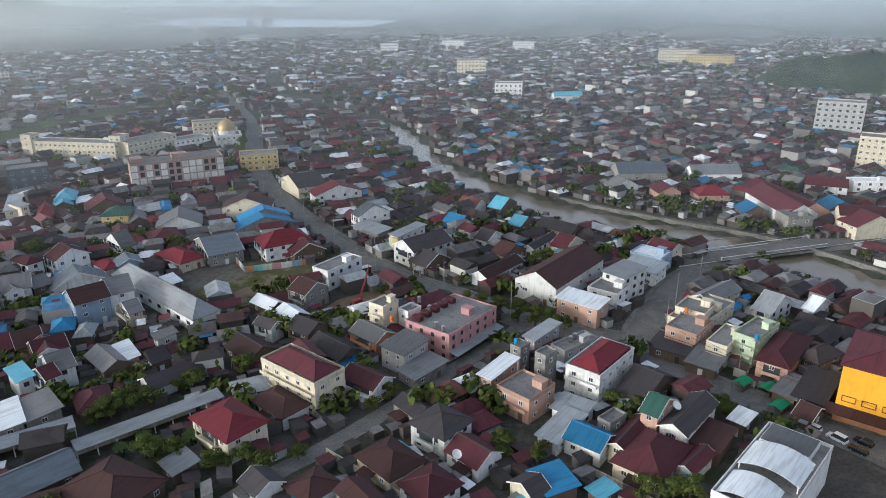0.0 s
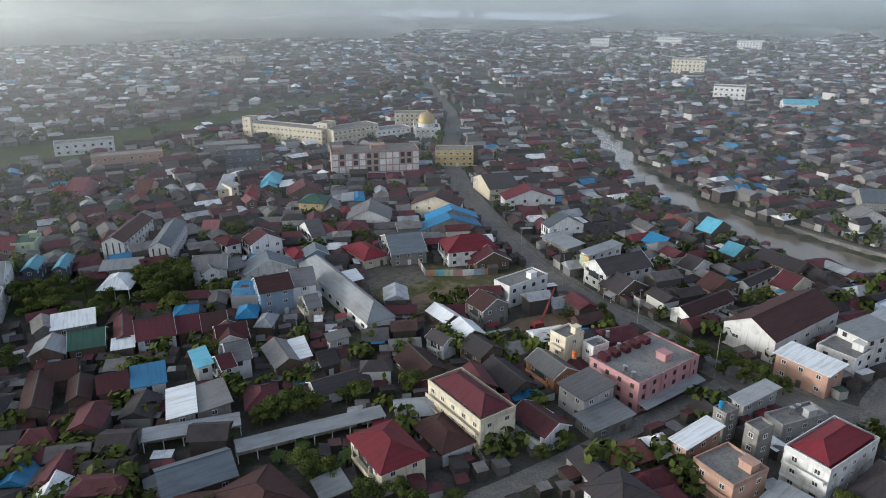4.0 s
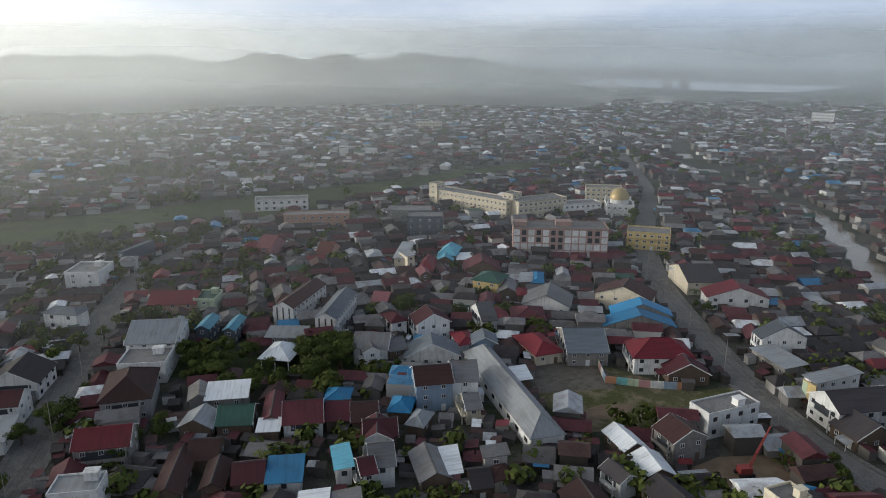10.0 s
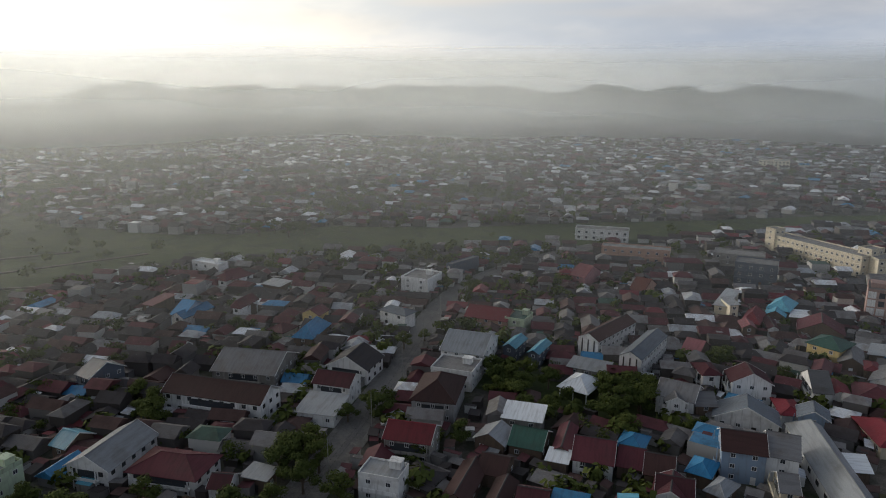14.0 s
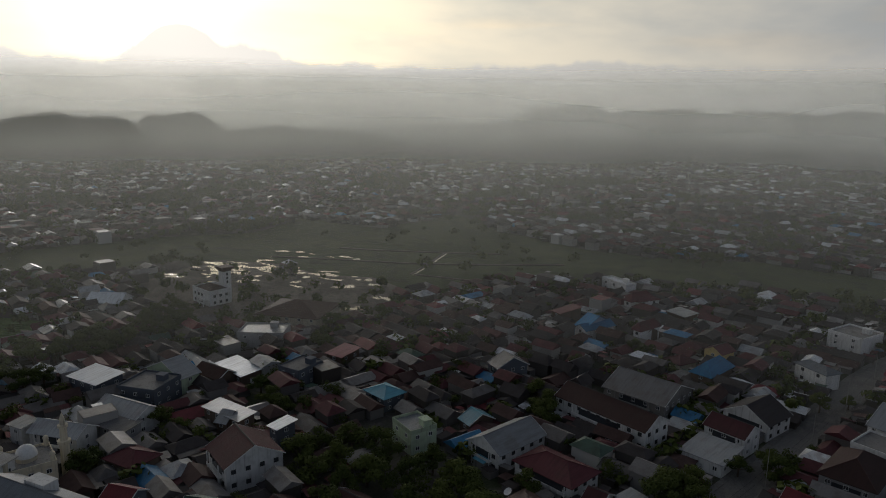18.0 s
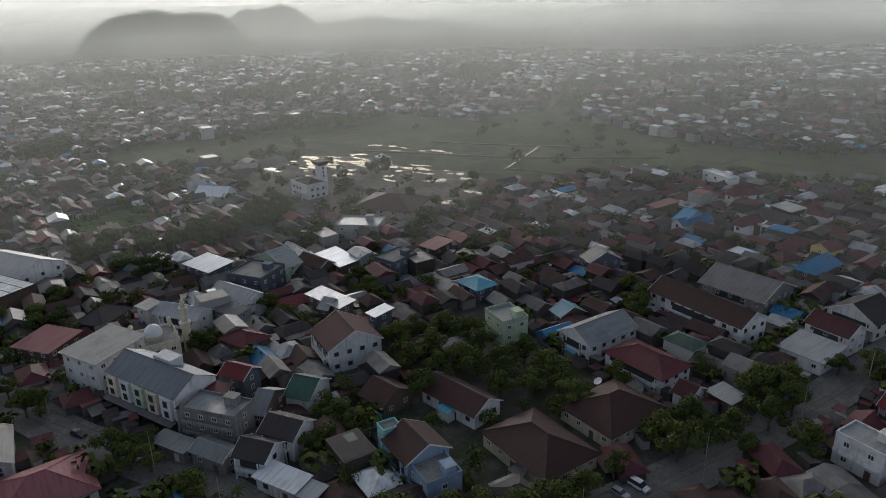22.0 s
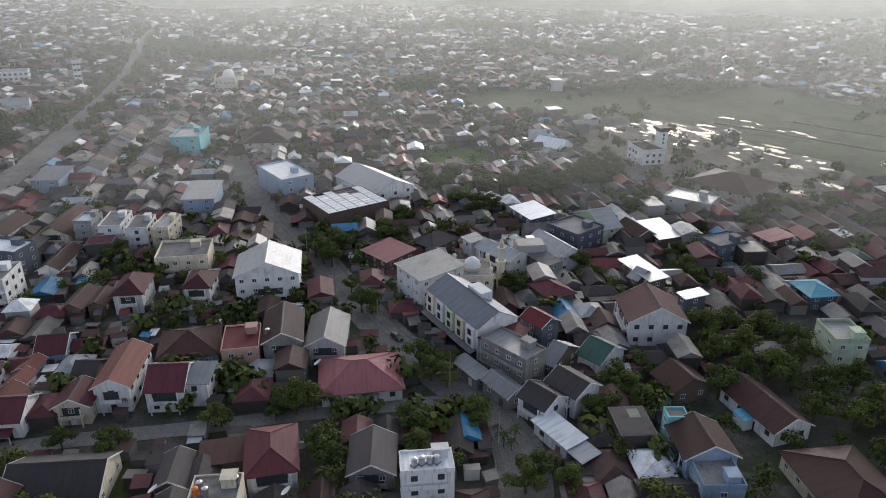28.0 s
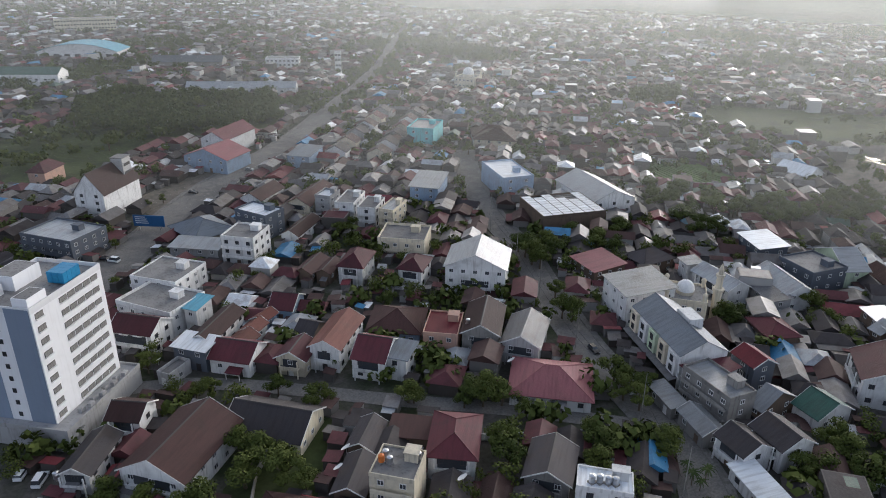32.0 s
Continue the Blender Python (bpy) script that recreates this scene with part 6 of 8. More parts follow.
def mosque(x, y, turn, w, h, r, gold, minaret=0.0, mx=0.0, my=0.0):
    ob = thing("mosque", pose(x, y, 0, 0, 0, turn), "small %s mosque with a %s dome" % (("white", "golden") if gold else ("cream", "pale")), "mosque")
    c, s = math.cos(radians(turn)), math.sin(radians(turn))
    TAKEN.append((x, y, w / 2 + 1, w / 2 + 1, c, s))
    paint = WALL["white" if gold else "cream"]
    part("wall", Shape().box(-w / 2, -w / 2, -0.3, w / 2, w / 2, h).mesh("wall", paint), ob)
    part("parapet", parapet(w, w, h, 0.7).mesh("parapet", paint), ob)
    part("roof_deck", Shape().box(-w / 2 + 0.2, -w / 2 + 0.2, h, w / 2 - 0.2, w / 2 - 0.2, h + 0.08).mesh("roof_deck", CONCRETE), ob)
    part("drum", Shape().tube(0, 0, h, h + r * 0.5, r * 0.95, n=20).mesh("drum", paint), ob)
    part("dome", Shape().dome(0, 0, h + r * 0.45, r, 1.15, 20).mesh("dome", GOLD if gold else WHITE_TRIM, smooth=True), ob, "golden dome" if gold else "pale rounded dome")
    part("finial", Shape().tube(0, 0, h + r * 1.5, h + r * 2.2, 0.14, 0.03, 8).mesh("finial", STEEL), ob)
    for i in (-1, 1):
        for j in (-1, 1):
            part("corner_turret", Shape().tube(i * (w / 2 - .8), j * (w / 2 - .8), h, h + 2.2, 0.6, n=8).dome(i * (w / 2 - .8), j * (w / 2 - .8), h + 2.2, 0.75, 1.2, 10).mesh("corner_turret", paint), ob)
    fittings(ob, w, w, h, "cream", 2, (0, 1), 3.0)
    if minaret:
        m = Shape()
        for k, (z0, z1, rr) in enumerate(((0, 0.55, 1.25), (0.55, 0.6, 1.7), (0.6, 0.82, 0.95), (0.82, 0.86, 1.3), (0.86, 0.95, 0.7))):
            m.tube(mx, my, z0 * minaret, z1 * minaret, rr, n=10)
        m.tube(mx, my, 0.95 * minaret, minaret * 1.06, 0.7, 0.05, 10)
        part("minaret", m.mesh("minaret", paint), ob, "slender tiered minaret")


GOLD = plain("gold_leaf", (0.42, 0.33, 0.17), 0.5, 0.3)
mosque(-148, 478, 24, 17, 8, 6.2, True)
mosque(-174.5, -60, 40, 12, 8, 2.6, False, 17.0, -1.5, 9.0)
mosque(-333, -393, 30, 16, 8, 4.4, False)


def arched_hall(x, y, turn, w, d, h, rise, roof, label):
    """A wide hall under one shallow vault, its arched front towards -y."""
    ob = thing("market_hall", pose(x, y, 0, 0, 0, turn), label, "hall")
    c, s = math.cos(radians(turn)), math.sin(radians(turn))
    TAKEN.append((x, y, w / 2 + 1, d / 2 + 1, c, s))
    n = 18
    arc = [(-w / 2 + w * i / n, h + rise * (1 - (2 * i / n - 1) ** 2)) for i in range(n + 1)]
    v = [(a, yy, b) for yy in (-d / 2, d / 2) for a, b in arc] + [(-w / 2, -d / 2, -0.3), (w / 2, -d / 2, -0.3), (-w / 2, d / 2, -0.3), (w / 2, d / 2, -0.3)]
    m = n + 1
    part("wall", mesh_of("wall", v, [(2 * m, 2 * m + 1) + tuple(range(n, -1, -1)), (2 * m + 3, 2 * m + 2) + tuple(range(m, 2 * m)), (2 * m + 2, 2 * m, 0, m), (2 * m + 1, 2 * m + 3, 2 * m - 1, n)], [WALL["white"]]), ob)
    rv = [(a * 1.02, yy, b + dz) for dz in (0.08, 0.3) for yy in (-d / 2 - 1, d / 2 + 1) for a, b in arc]
    f = []
    for i in range(n):
        f += [(2 * m + i, 2 * m + i + 1, 3 * m + i + 1, 3 * m + i), (i, m + i, m + i + 1, i + 1), (i, i + 1, 2 * m + i + 1, 2 * m + i), (m + i + 1, m + i, 3 * m + i, 3 * m + i + 1)]
    part("roof", mesh_of("roof", rv, f, [ROOF[roof]]), ob)
    for i in range(7):
        part("doorway", Shape().box(-2.6, -0.08, 0, 2.6, 0.05, min(4.5, h - 1)).mesh("doorway", DARK_TRIM), ob, "", pose((i - 3) * w / 7.6, -d / 2, 0))


FACING = lambda x, y: math.degrees(math.atan2(y - 50, x + 14)) - 90
wing(-139, -908, FACING(-139, -908), 66, 18, 17, 4, "cream", label="long cream four-storey office block with window rows", name="office_building")
arched_hall(-108, -706, -30 + 180, 72, 34, 6.5, 7.0, "cyan", "wide market hall under a pale blue vaulted roof")
house(-47, -575, 150, 58, 18, 8.5, "gx", "green", "white", "hall")
house(-175, -592, 150, 60, 18, 6.0, "gx", "slate", "concrete", "hall")
house(-176, -455, 150, 78, 13, 5.0, "gx", "zinc", "white", "hall")
wing(-241, -540, 152, 28, 14, 10, 3, "white", name="office_building", label="white three-storey town building with window rows")
wing(-275, -502, 152, 5, 5, 17, 4, "white", name="stair_tower", label="slender white tower among low houses")
house(-252, -254, 148, 24, 19, 4.2, "hx", "brown", "white")
for k in range(6):
    house(-160 - 12.6 * k, -262 - 13.6 * k, 137, 10.5, 9.0, 5.8, "gy", ("dark", "brown", "dark", "brown", "maroon", "dark")[k], ("white", "cream", "grey")[k % 3])
    house(-176 - 12.2 * k, -248 - 13.2 * k, 137, 10.5, 9.0, 5.6, "gy", ("brown", "dark", "dark", "maroon", "brown", "dark")[k], ("cream", "white", "concrete")[k % 3])
house(109, 379, 2, 27, 17, 6.0, "gx", "slate", "concrete", "hall")
house(163, 322, 9, 15, 46, 6.0, "gy", "maroon", "salmon", "hall")
house(150, 378, 0, 27, 13, 5.0, "gx", "zinc", "white", "hall")
house(197, 348, -25, 19, 11, 6.0, "gx", "maroon", "white")
house(183, 291, -18, 19, 11, 8.0, "gx", "maroon", "cream")
house(118, 670, 4, 27, 12, 6.0, "gx", "cyan", "white", "hall")
wing(259, 406, -33, 24, 15, 18, 5, "cream", name="office_building", label="cream five-storey town block with window rows")


def lookout(x, y):
    ob = thing("lookout_house", pose(x, y, 0, 0, 0, 50), "white villa with a tall square lookout tower and brown cap", "villa")
    TAKEN.append((x, y, 12, 12, 1, 0))
    part("wall", Shape().box(-8, -6, -0.3, 8, 6, 7.0).mesh("wall", WALL["white"]), ob)
    part("parapet", parapet(16, 12, 7.0, 0.8).mesh("parapet", WALL["white"]), ob)
    r, cap = hip_roof(13.5, 9.5, 7.3, 2.0, 0.3)
    part("roof", r.mesh("roof", ROOF["brown"]), ob, "low brown hipped roof")
    part("ridge_cap", cap.mesh("ridge_cap", ROOF["brown"]), ob)
    part("porch", Shape().box(2, -8.4, 3.1, 6, -6, 3.35).box(2, -8.4, -0.2, 2.3, -8.1, 3.1).box(5.7, -8.4, -0.2, 6, -8.1, 3.1).box(2, -8.4, 3.35, 6, -8.3, 4.1).mesh("porch", WALL["white"]), ob)
    tower = part("tower", Shape().box(-2.2, 5.2, -0.3, 2.2, 9.6, 14.6).mesh("tower", WALL["white"]), ob)
    cap = Shape().hexa([(-2.3, 5.1, 14.6), (2.3, 5.1, 14.6), (2.3, 9.7, 14.6), (-2.3, 9.7, 14.6)], [(-3.4, 4.0, 16.4), (3.4, 4.0, 16.4), (3.4, 10.8, 16.4), (-3.4, 10.8, 16.4)])
    part("tower_cap", cap.box(-3.4, 4.0, 16.4, 3.4, 10.8, 16.9).mesh("tower_cap", ROOF["brown"]), tower, "flared dark brown cap")
    for k in range(3):
        part("window", window_mesh(0.9, 1.3, DARK_TRIM), tower, "", pose(2.2, 7.4, 9.2 + 2.0 * k, 0, 0, 90))
    for k in range(2):
        for at in (-5.5, -2.0, 1.0):
            part("window", window_mesh(1.3, 1.3, DARK_TRIM), ob, "", pose(at, -6.0, 1.6 + 3.2 * k))
        for at in (-3.2, 0.0, 3.2):
            part("window", window_mesh(1.3, 1.3, DARK_TRIM), ob, "", pose(8.0, at, 1.6 + 3.2 * k, 0, 0, 90))


lookout(-346.7, -75.4)

tw = thing("stair_tower", pose(-57.5, -250, 0, 0, 0, -130), "pale concrete stair tower beside a steep brown roof", "tower")
part("wall", Shape().box(-3, -2.5, -0.3, 3, 2.5, 20).mesh("wall", WALL["grey"]), tw)
for k in range(5):
    part("louvre", Shape().box(-2.2, -2.6, 3 + 3.4 * k, 2.2, -2.5, 4.2 + 3.4 * k).mesh("louvre", DARK_TRIM), tw)
part("roof_deck", Shape().box(-3.2, -2.7, 20, 3.2, 2.7, 20.3).mesh("roof_deck", CONCRETE), tw)
TAKEN.append((-57.5, -250, 4, 4, 1, 0))

# ---- bridge over the river ----
br = thing("bridge", pose(131, 265.5, 0, 0, 0, 17.5), "low concrete road bridge with pale railings over the river", "bridge")
part("deck", Shape().box(-26, -5.2, 0.35, 26, 5.2, 1.0).mesh("deck", ASPHALT), br)
for s in (-1, 1):
    part("kerb", Shape().box(-26, s * 5.2 - 0.6, 1.0, 26, s * 5.2 + 0.1, 1.2).mesh("kerb", PAVING), br)
    part("rail", Shape().box(-26, s * 5.15 - 0.08, 1.9, 26, s * 5.15 + 0.08, 2.05).mesh("rail", WHITE_TRIM), br)
    for k in range(18):
        part("baluster", Shape().box(-0.12, -0.1, 0, 0.12, 0.1, 0.75).mesh("baluster", WHITE_TRIM) if "baluster" not in WINDOWS else WINDOWS["baluster"], br, "", pose(-25.5 + 3 * k, s * 5.15, 1.2))
        WINDOWS["baluster"] = br.children[-1].data
for x in (-10, 0, 10):
    part("pier", Shape().box(x - 0.6, -4.5, -3, x + 0.6, 4.5, 0.35).mesh("pier", WALL["concrete"]), br)
for s in (-1, 1):
    ramp = Shape().hexa([(s * 26, -4.6, -0.2), (s * 40, -4.6, -0.2), (s * 40, 4.6, -0.2), (s * 26, 4.6, -0.2)][::s], [(s * 26, -4.6, 1.0), (s * 40, -4.6, 0.12), (s * 40, 4.6, 0.12), (s * 26, 4.6, 1.0)][::s])
    part("approach_ramp", ramp.mesh("approach_ramp", ASPHALT), br)
strip("embankment", spaced(RIVER[3:34], 14), 0.5, 0.9, PAVING, "pale concrete embankment wall along the river", "wall", 2.6, -(RIVER_W + 3.4))
strip("embankment_path", spaced(RIVER[3:34], 14), 2.0, 0.25, DIRT, "earthen path behind the river wall", "path", 0.5, -(RIVER_W + 6.0))

# ---- wet ground by the marsh ----
wet = random.Random(21)
for k in range(95):
    cx, cy, sx, sy = wet.choice(((-418, -98, 7, 8), (-418, -98, 9, 10), (-416, -92, 8, 8), (-420, -84, 8, 12), (-404, -104, 9, 9), (-414, -64, 8, 9), (-405, -42, 4, 8), (-386, -75, 9, 16), (-390, -20, 9, 16), (-340, 6, 9, 9), (-455, -50, 10, 22)))
    cx, cy = cx + wet.gauss(0, sx), cy + wet.gauss(0, sy)
    n, a0, L, B = 12, wet.uniform(0.9, 1.7), wet.uniform(1.5, 8), wet.uniform(0.8, 3.2)
    poly = []
    for i in range(n):
        a = i * 2 * math.pi / n
        u, v = L * math.cos(a) * wet.uniform(0.6, 1.2), B * math.sin(a) * wet.uniform(0.5, 1.2)
        poly.append((cx + u * math.cos(a0) - v * math.sin(a0), cy + u * math.sin(a0) + v * math.cos(a0)))
    patch("puddle", poly, 0.09 + 0.001 * k, POOL, "shining flood puddle on the wet marsh edge", "puddle")
YARD = [(-364, -131), (-389, -124), (-432, -110), (-434, -71), (-406, -33), (-403, -2), (-378, 19), (-325, 12), (-320, -7), (-306, -16), (-308, -45), (-312, -74), (-318, -98), (-345, -108)]
OPEN.append(YARD)
patch("mud", YARD, 0.07, DIRT, "bare wet mud at the marsh edge", "mud")
CROPS_POLY = [(-287, -177), (-312, -163), (-306, -126), (-275, -138), (-269, -159)]
CROP = ground_material("young_crops", (0.075, 0.125, 0.032), (0.095, 0.15, 0.045), (0.06, 0.09, 0.03), 0.05)
patch("vegetable_plot", CROPS_POLY, 0.05, CROP, "green vegetable plot in neat rows", "field")
OPEN.append(CROPS_POLY)
for k in range(12):
    u = k / 12
    x0, y0, x1, y1 = -283 - 22 * u, -172 + 10 * u, -274 - 30 * u, -140 + 12 * u
    strip("crop_row", [(x0, y0), (x1, y1)], 0.6, 0.45, CROP, "row of low green vegetables", "crops", 0.45)
strip("boundary_wall", [(-311, -5), (-306, 4), (-300, 13), (-292, 24)], 0.12, 0.0, WALL["white"], "long low whitewashed boundary wall", "wall", 2.2)
PLAZA = [(-58, -252), (-84, -270), (-115, -283), (-123, -266), (-95, -244), (-76, -226), (-62, -230)]
patch("forecourt", PLAZA, 0.045, DIRT, "wide dusty paved forecourt beside the boulevard", "forecourt")
SITE = [(-42, 209), (-36, 220), (-25, 228), (-14, 218), (-20, 208), (-30, 203)]
patch("building_site", SITE, 0.045, EARTH, "bare orange-brown earth of a building site", "building site")
MEADOW = [(-61, -80), (-67, -71), (-54, -50), (-36, -52), (-39, -62), (-51, -72)]
patch("meadow", MEADOW, 0.045, GRASS, "overgrown grass plot between houses", "meadow")
GLADE = [(-218, 192), (-183, 203), (-149, 220), (-136, 224), (-143, 204), (-167, 186), (-200, 172)]
patch("glade", GLADE, 0.045, GRASS, "grassy clearing with trees behind the houses", "meadow")
WOOD = [(-205, 48), (-170, 72), (-128, 52), (-150, 10), (-185, 20)]
EASTLOT = [(-14, -298), (-42, -286), (-62, -300), (-84, -336), (-105, -339), (-158, -344), (-173, -372), (-136, -420), (-70, -430), (-10, -385), (40, -380), (40, -310)]
BELT = [(-95, -352), (-165, -352), (-186, -420), (-136, -456), (-96, -500), (-67, -454), (-60, -400)]
patch("scrubland", EASTLOT, 0.035, GRASS, "green scrubland beyond the boulevard", "meadow")
patch("sand_patch", [(-76, 222), (-71, 231), (-63, 236), (-63, 226), (-73, 219)], 0.07, EARTH, "bare sandy patch worn into the playing field", "sand")
patch("sand_patch", [(-82, 220), (-79, 223), (-75, 220), (-78, 215)], 0.074, EARTH, "bare sandy patch worn into the playing field", "sand")
patch("gravel_yard", [(-105, 248), (-83, 262), (-71, 243), (-91, 226)], 0.06, DIRT, "grey gravel yard beside the playing field", "yard")
patch("dirt_yard", [(-104, 246), (-92, 262), (-80, 256), (-84, 240)], 0.05, DIRT, "bare dirt yard beside the playing field", "yard")
OPEN += [PLAZA, SITE, MEADOW, GLADE, EASTLOT, BELT, WOOD]
for k, line in enumerate(([(-411, 20), (-402, 48), (-394, 75)], [(-449, -75), (-444, -20), (-437, 28), (-446, 113)], [(-481, -37), (-475, -5), (-472, 79)], [(-411, 20), (-437, 28), (-475, 38)])):
    strip("ditch", rounded(line), 0.7, 0.06 + 0.004 * k, POOL, "narrow ditch of still water across the marsh", "ditch")
    strip("bund", rounded(line), 0.5, 0.5, DIRT, "low earth bund beside a marsh ditch", "bund", 0.5, 1.6)

# ---- trees: x, y, height, kind ----
tree(-161, -112, 9, "l")
tree(-169, -112, 7, "l")
tree(-144, -78, 8, "l")
tree(-164, -123, 7, "l")
tree(-133, -44, 6, "l")
tree(-135, -39, 6, "l")
tree(-122, -21, 7, "l")
tree(-119, -12, 5, "p")
tree(-122, -11, 5, "p")
tree(-105, -25, 7, "l")
tree(-99, -56, 7, "l")
tree(-95, -58, 6, "l")
tree(-115, -1, 7, "l")
tree(-110, -1, 7, "l")
tree(-115, 6, 7, "l")
tree(-191, 7, 9, "l")
tree(-196, 11, 9, "l")
tree(-186, 18, 10, "l")
tree(-199, 20, 9, "l")
tree(-197, 27, 9, "l")
tree(-192, 31, 8, "l")
tree(-179, 13, 9, "l")
tree(-175, 22, 9, "l")
tree(-181, 27, 9, "l")
tree(-165, 19, 9, "l")
tree(-179, 32, 8, "l")
tree(-180, 39, 9, "l")
tree(-188, 44, 9, "l")
tree(-180, 51, 9, "l")
tree(-172, 47, 8, "l")
tree(-174, 54, 8, "l")
tree(-169, 39, 8, "l")
tree(-166, 57, 8, "l")
tree(-155, 77, 9, "l")
tree(-158, 84, 11, "l")
tree(-149, 80, 10, "l")
tree(-153, 87, 10, "l")
tree(-161, 94, 7, "l")
tree(-225, 75, 7, "l")
tree(-210, -41, 7, "l")
tree(-181, -49, 7, "l")
tree(-186, -49, 6, "l")
tree(-237, -18, 7, "l")
tree(-220, -5, 7, "l")
tree(-228, -12, 7, "l")
tree(-322, 13, 8, "l")
tree(-327, 25, 7, "l")
tree(-312, 33, 7, "l")
tree(-254, -109, 9, "l")
tree(-263, -104, 9, "l")
tree(-277, -98, 9, "l")
tree(-273, -88, 8, "l")
tree(-241, -128, 9, "l")
tree(-233, -109, 9, "l")
tree(-230, -97, 9, "l")
tree(-254, -143, 8, "l")
tree(-238, -95, 8, "l")
tree(-256, -130, 9, "l")
tree(-302, -88, 9, "l")
tree(-325, -86, 8, "l")
tree(-307, -8, 8, "l")
tree(-155, -2, 7, "l")
tree(-148, 5, 6, "l")
tree(-139, -1, 6, "l")
tree(-142, 10, 6, "l")
tree(-119, 22, 8, "l")
tree(-119, 28, 8, "l")
tree(-122, 34, 8, "l")
tree(-123, 40, 8, "l")
tree(-125, 46, 8, "l")
tree(-128, 54, 8, "l")
tree(-134, 59, 7, "l")
tree(-141, 66, 7, "l")
tree(-153, 95, 6, "l")
tree(-130, -105, 5, "l")
tree(-179, 69, 7, "l")
tree(-287, 49, 7, "l")
tree(-284, 123, 6, "l")
tree(-105, -112, 5, "l")
tree(-103, -111, 5, "l")
tree(-125, -101, 4, "l")
tree(-145, -75, 8, "l")
tree(-151, -89, 6, "l")
tree(-163, -118, 9, "l")
tree(-171, -116, 9, "l")
tree(-161, -108, 9, "l")
tree(-185, -119, 8, "l")
tree(-188, -108, 9, "l")
tree(-203, -112, 9, "l")
tree(-191, -102, 8, "l")
tree(-132, -46, 8, "l")
tree(-129, -40, 7, "l")
tree(-129, -35, 7, "l")
tree(-122, -22, 7, "l")
tree(-121, -15, 4, "p")
tree(-119, -10, 4, "p")
tree(-110, -28, 7, "l")
tree(-111, -33, 6, "l")
tree(-92, -41, 8, "l")
tree(-91, -36, 7, "l")
tree(-101, -58, 8, "l")
tree(-97, -59, 7, "l")
tree(-103, -54, 7, "l")
tree(-105, -48, 5, "l")
tree(-85, -67, 6, "l")
tree(-86, -66, 6, "l")
tree(-65, -77, 6, "l")
tree(-68, -77, 6, "l")
tree(-46, -93, 6, "l")
tree(-43, -95, 5, "l")
tree(-60, -86, 6, "l")
tree(-48, -65, 8, "l")
tree(-50, -57, 8, "l")
tree(-43, -60, 8, "l")
tree(-45, -69, 8, "l")
tree(-53, -53, 6, "l")
tree(-182, -50, 7, "l")
tree(-122, -172, 6, "l")
tree(-116, -169, 6, "l")
tree(-36, -113, 6, "l")
tree(-205, -33, 6, "l")
tree(-152, 1, 7, "l")
tree(-153, -3, 6, "l")
tree(-76, -89, 5, "p")
tree(-25, -63, 7, "l")
tree(-19, -70, 6, "l")
tree(-33, -58, 7, "l")
tree(-244, -134, 8, "l")
tree(-245, -125, 8, "l")
tree(-247, -116, 8, "l")
tree(-261, -115, 8, "l")
tree(-260, -104, 8, "l")
tree(-274, -103, 8, "l")
tree(-278, -91, 7, "l")
tree(-285, -100, 8, "l")
tree(-261, -133, 8, "l")
tree(-185, -298, 8, "l")
tree(-190, -280, 8, "l")
tree(-213, -248, 7, "l")
tree(-222, -236, 7, "l")
tree(-256, -226, 8, "l")
tree(-246, -206, 8, "l")
tree(-271, -216, 8, "l")
tree(-286, -214, 8, "l")
tree(-157, -148, 5, "l")
tree(-170, -154, 5, "l")
tree(-70, -242, 4, "l")
tree(-63, -238, 4, "l")
tree(-44, -201, 4, "l")
tree(-66, -339, 9, "l")
tree(-91, -411, 9, "l")
tree(-104, -412, 9, "l")
tree(-118, -414, 9, "l")
tree(-133, -415, 9, "l")
tree(-152, -429, 8, "l")
tree(-72, -413, 9, "l")
tree(-58, -403, 9, "l")
tree(-39, -386, 8, "l")
tree(-177, 106, 10, "l")
tree(-181, 111, 9, "l")
tree(-171, 110, 9, "l")
tree(-173, 101, 9, "l")
tree(-164, 103, 9, "l")
tree(-189, 137, 8, "l")
tree(-195, 137, 7, "l")
tree(-165, 150, 7, "l")
tree(-162, 134, 6, "l")
tree(-167, 142, 6, "l")
tree(-198, 185, 8, "l")
tree(-188, 185, 8, "l")
tree(-190, 194, 8, "l")
tree(-180, 195, 8, "l")
tree(-185, 177, 7, "l")
tree(-178, 181, 7, "l")
tree(-162, 206, 9, "l")
tree(-161, 214, 9, "l")
tree(-156, 217, 9, "l")
tree(-150, 197, 8, "l")
tree(-168, 208, 8, "l")
tree(-151, 208, 8, "l")
tree(-162, 256, 8, "l")
tree(-164, 265, 7, "l")
tree(-237, 171, 7, "l")
tree(-250, 172, 6, "l")
tree(-240, 182, 5, "l")
tree(-278, 234, 8, "l")
tree(-295, 226, 7, "l")
tree(-291, 237, 7, "l")
tree(-315, 271, 9, "l")
tree(-311, 280, 8, "l")
tree(-322, 297, 8, "l")
tree(-227, 79, 9, "l")
tree(-236, 77, 9, "l")
tree(-221, 76, 8, "l")
tree(-218, 79, 8, "l")
tree(-172, 168, 6, "l")
tree(-193, 128, 6, "l")
tree(-155, 109, 8, "l")
tree(-142, 226, 6, "l")
tree(-462, 184, 10, "l")
tree(-464, 195, 10, "l")
tree(-449, 200, 10, "l")
tree(-453, 212, 9, "l")
tree(-243, 387, 6, "l")
tree(-189, 375, 6, "l")
tree(-146, 288, 6, "l")
tree(-267, 95, 7, "l")
